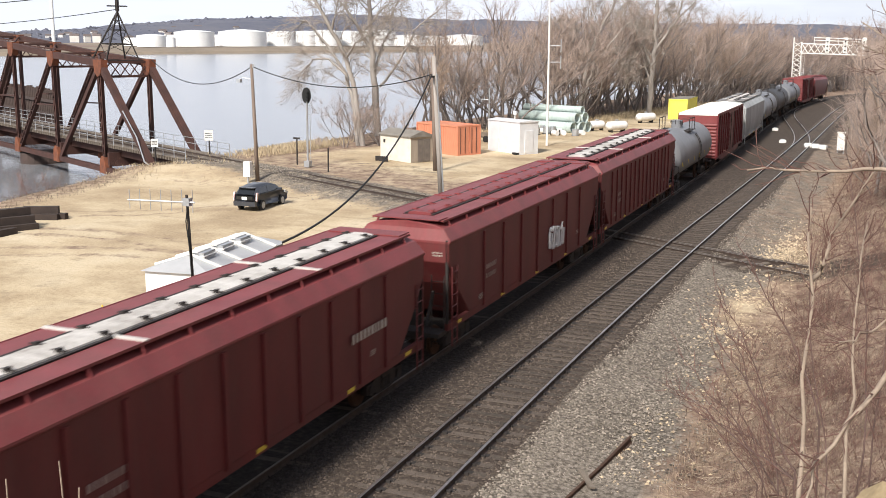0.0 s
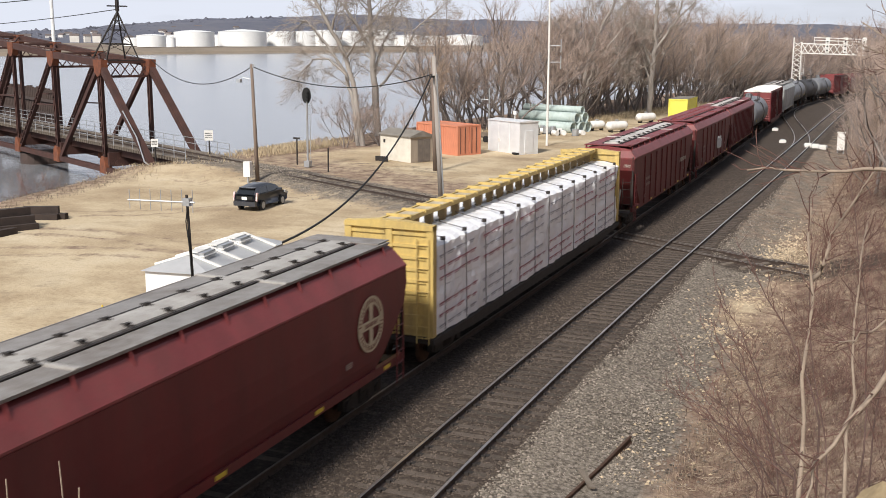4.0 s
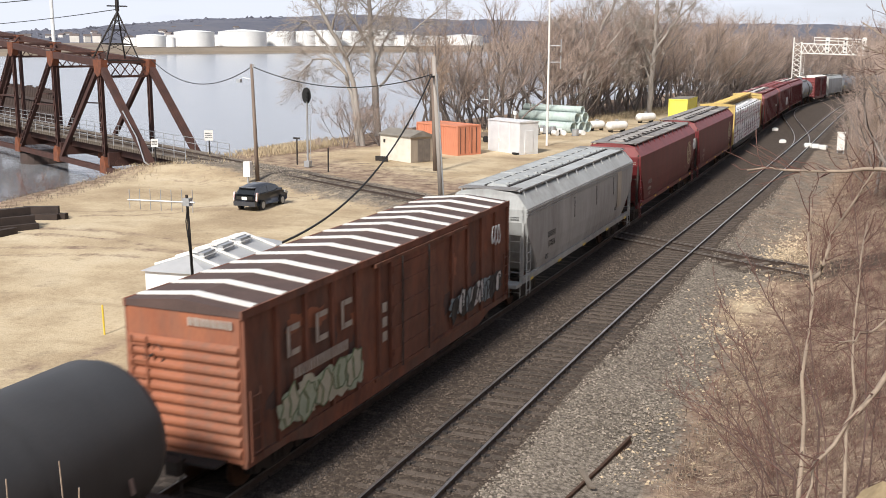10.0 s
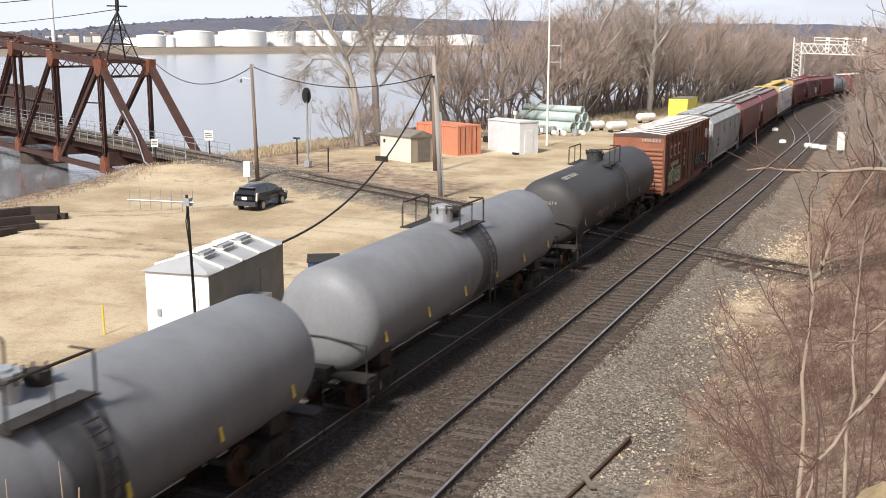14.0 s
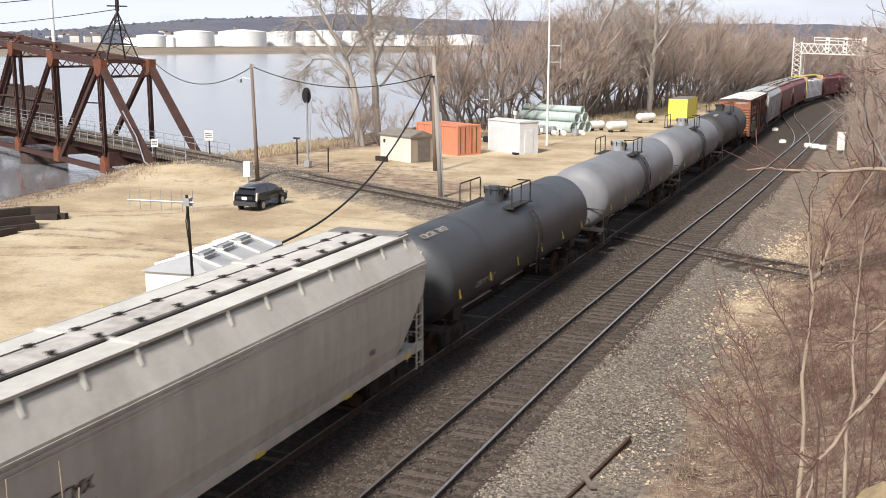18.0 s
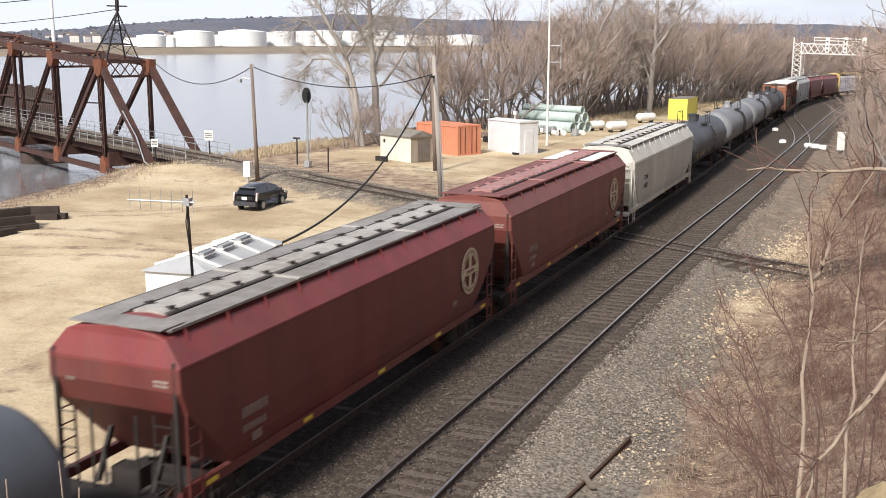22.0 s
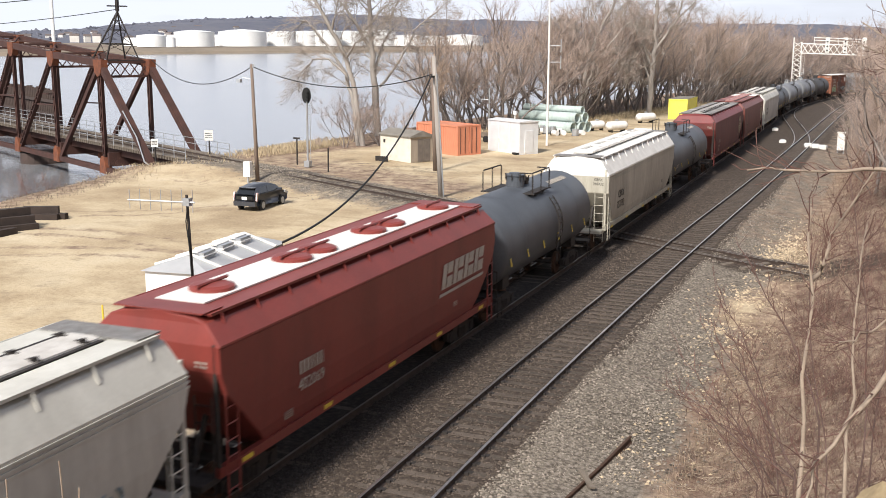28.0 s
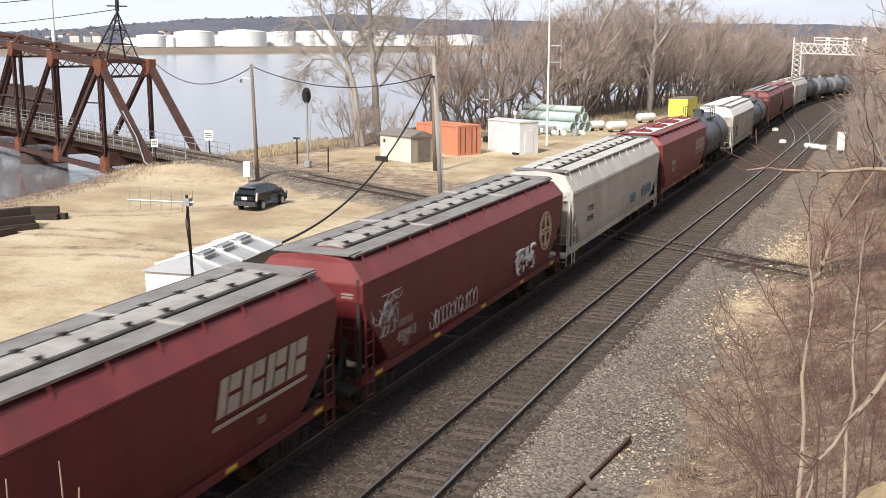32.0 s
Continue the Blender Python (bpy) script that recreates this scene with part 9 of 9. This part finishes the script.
# a tree on the slope with limbs reaching out
FINE = tree_meshes(411, 10.5, 0.10, M_BARK_D, M_TWIG, forks=5, spread=0.95, twigs=7, first=0.3)
plant_tree(FINE, 3.3, 21.5, 20, 0.95, "bare tree with thin limbs reaching over the slope", "overhanging_tree")
plant_tree(FINE, 3.8, 34.0, 140, 1.0, "bare tree with thin limbs reaching over the slope", "overhanging_tree")
for x, y, z, L_, dx in ((-1.46, 1.42, 8.2, 0.92, -0.01), (-1.37, 1.49, 8.2, 0.94, -0.035)):
    t = thing("weed_stem", (x, y, float(ground_z(x, y))), "thin pale weed stem on the bluff edge", "weed", "near weeds")
    put("stem", Soup().tube([(0, 0, -0.1), (dx * 0.3, 0, L_ * 0.4), (dx, 0, L_)], 0.004, 5, 0.0015).tube([(dx * 0.6, 0, L_ * 0.6), (dx * 0.6 + 0.03, 0, L_ * 0.95)], 0.002, 4).mesh("stem", M_BARK_P), t)
# bushes along the low bank by the bridge
for i in range(50):
    y = rv.uniform(30, 70)
    plant_shrub(SHRUB[rv.randrange(6)], float(shore_x(y)) + rv.uniform(-2.0, 2.5), y, rv.uniform(0.5, 1.0), "low bare bush on the river bank", "bank bushes")

# dry grass: one sheet of blades for each patch of ground
def grass(name, n, place, h, seed, material, label):
    r = random.Random(seed)
    v, f = [], []
    for _ in range(n):
        x, y = place(r)
        z = float(ground_z(x, y)) - 0.03
        a = r.uniform(0, 6.28)
        k = h * r.uniform(0.4, 1.0)
        dx, dy = math.cos(a) * 0.008 * (1 + k), math.sin(a) * 0.008 * (1 + k)
        lx, ly = r.gauss(0, 0.2) * k, r.gauss(0, 0.2) * k
        b = len(v)
        v += [(x - dx, y - dy, z), (x + dx, y + dy, z), (x + lx * 0.4 + dx * 0.6, y + ly * 0.4 + dy * 0.6, z + k * 0.6), (x + lx, y + ly, z + k * 0.9)]
        f += [(b, b + 1, b + 2), (b, b + 2, b + 3)]
    ob = put(name, mesh(name, v, f, material))
    return tagged(ob, label, "dry grass", kind="stuff")


def by_shore(r):
    y = r.gauss(89, 4.5)
    return float(shore_x(y)) + r.uniform(1.0, 6.5), y


def by_belt(r):
    y = r.uniform(104, 230)
    return float(np.interp(y, [104, 114, 154, 189, 240], [-42.5, -40, -33, -26, -21])) + r.gauss(0, 1.6), y


def on_slope(r):
    y = 21 + 70 * r.random() ** 1.3
    return float(np.interp(y, [20, 45, 60, 100], [-4.3, -4.0, -3.5, -3.2])) + abs(r.gauss(0, 2.6)), y


def on_mound(r):
    return r.gauss(-54, 3.2), r.gauss(69, 3.0)


def left_bank(r):
    y = r.uniform(25, 72)
    return float(shore_x(y)) + r.uniform(0.5, 5.5), y


grass("bank_grass", 5000, by_shore, 0.7, 1, M_GRASS, "tall straw-coloured grass on the bank")
grass("belt_grass", 12000, by_belt, 0.9, 2, M_GRASS, "straw-coloured grass along the tree belt")
grass("slope_grass", 14000, on_slope, 0.26, 3, mat("faded_slope_grass", (0.33, 0.25, 0.18), (0.17, 0.12, 0.088), 1.5, 0.9, 0, 0, island=0.4), "matted dry grass on the slope")
grass("mound_grass", 900, on_mound, 0.4, 4, M_GRASS, "sparse dry grass on the sandy mound")
grass("low_bank_grass", 4200, left_bank, 0.32, 5, mat("dull_bank_grass", (0.25, 0.2, 0.14), (0.15, 0.115, 0.08), 1.5, 0.9, 0, 0, island=0.4), "dull dry grass on the low bank")


# fallen twigs lying on the slope
def litter(name, n, place, seed, material, label):
    r = random.Random(seed)
    s = Soup()
    for _ in range(n):
        x, y = place(r)
        a, L = r.uniform(0, 6.283), r.uniform(0.08, 0.5)
        q = Vector((x + L * math.cos(a), y + L * math.sin(a), 0))
        p = Vector((x, y, float(ground_z(x, y)) + 0.02))
        q.z = float(ground_z(q.x, q.y)) + r.uniform(0.02, 0.14)
        spike(s, p, (q - p).normalized(), (q - p).length, r.uniform(0.005, 0.013))
    return tagged(put(name, s.mesh(name, material, False, False)), label, "litter", kind="stuff")


def on_bank(r):
    y = 16 + 60 * r.random() ** 1.5
    return float(np.interp(y, [16, 45, 60, 100], [-4.0, -4.0, -3.5, -3.2])) + abs(r.gauss(0, 2.4)), y


litter("pale_litter", 6500, on_bank, 31, M_TWIG_P, "pale dry twigs and stalks lying on the slope")
litter("dark_litter", 6500, on_bank, 32, M_SHRUB, "dark fallen twigs lying on the slope")


# stones: ballast shoulder, dark ballast and pale rubble
def stones(name, n, place, r0, r1, seed, material, label):
    r = random.Random(seed)
    v, f = [], []
    for _ in range(n):
        x, y = place(r)
        z = float(ground_z(x, y))
        k = r.uniform(r0, r1)
        b = len(v)
        ring = [r.uniform(0, 6.28) for _k in range(1)][0]
        for q in range(4):
            a = ring + q * 1.57 + r.uniform(-0.4, 0.4)
            v.append((x + k * math.cos(a) * r.uniform(0.7, 1.2), y + k * math.sin(a) * r.uniform(0.7, 1.2), z + k * r.uniform(-0.2, 0.3)))
        v.append((x + r.uniform(-0.3, 0.3) * k, y + r.uniform(-0.3, 0.3) * k, z + k * r.uniform(0.6, 1.0)))
        f += [(b + q, b + (q + 1) % 4, b + 4) for q in range(4)]
    ob = put(name, mesh(name, v, f, material))
    return tagged(ob, label, "stones", kind="stuff")


def near_x(y):
    return float(np.interp(y, NEAR[1], NEAR[0]))


def shoulder(r):
    y = 20 + 62 * r.random() ** 2.0
    return near_x(y) + 1.45 + (2.6 * r.random() if r.random() < 0.72 else 2.0 + abs(r.gauss(0, 1.3))), y


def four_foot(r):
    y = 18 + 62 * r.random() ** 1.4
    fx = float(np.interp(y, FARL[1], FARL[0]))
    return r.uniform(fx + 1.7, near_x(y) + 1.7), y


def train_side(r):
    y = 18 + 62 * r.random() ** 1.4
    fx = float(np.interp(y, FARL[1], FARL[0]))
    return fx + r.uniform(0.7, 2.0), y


def rubble(r):
    if r.random() < 0.5:
        return r.gauss(-4.5, 0.8), r.gauss(41.8, 2.0)
    return r.gauss(-3.4, 0.8), r.gauss(54, 2.6)


def scattered(r):
    y = 21 + 45 * r.random()
    return near_x(y) + 3.5 + abs(r.gauss(0, 2.2)), y


def branch_side(r):
    a = r.uniform(14, 58)
    p = CROSS + BU * a + BN * r.gauss(0, 1.7)
    return p.x, p.y


stones("ballast_shoulder", 23000, shoulder, 0.018, 0.052, 1, M_STONE, "loose grey ballast stones on the track shoulder")
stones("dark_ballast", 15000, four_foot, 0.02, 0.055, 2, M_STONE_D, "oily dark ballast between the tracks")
stones("oily_ballast", 12000, train_side, 0.02, 0.055, 6, M_STONE_O, "oily ballast along the train's track, darkened further for the train's shade")
stones("branch_ballast", 8000, branch_side, 0.03, 0.07, 5, M_STONE, "grey-brown ballast along the branch track")
stones("pale_rubble", 2300, rubble, 0.03, 0.11, 3, M_ROCK_T, "pale tan broken rubble on the slope")
stones("scattered_stones", 1300, scattered, 0.02, 0.075, 4, M_ROCK_T, "scattered tan stones in the grass")

bd = thing("boulder", (0.42, 10.4, float(ground_z(0.42, 10.4)) + 0.75), "tan weathered block of stone on the bluff", "rock")
bm = bmesh.new()
bmesh.ops.create_icosphere(bm, subdivisions=3, radius=0.75)
for v_ in bm.verts:
    v_.co.z *= 1.25
    v_.co *= 1 + 0.25 * noise.noise(v_.co * 2.1)
me_ = bpy.data.meshes.new("stone")
bm.to_mesh(me_)
bm.free()
me_.materials.append(mat("tan_boulder", (0.34, 0.26, 0.15), (0.22, 0.16, 0.09), 3, 0.9, 0, 0.5, 20))
put("stone", me_, bd)


# ---------------- what moves ----------------


def motions():
    times = [0.0] + [float(t) for t in range(1, 32)] + [32.0]
    for car, s0, L in TRAIN:
        rows = []
        for t in times:
            s = s0 + SPEED * t
            h = L / 2 - 1.75
            a, b = on(FARL, s - h), on(FARL, s + h)
            d = b - a
            rows.append((t, Matrix.Translation((a + b) / 2) @ pose(0, 0, 0, 0, -math.degrees(math.atan2(d.z, d.xy.length)), math.degrees(math.atan2(d.y, d.x)))))
        walk(car, rows)


motions()
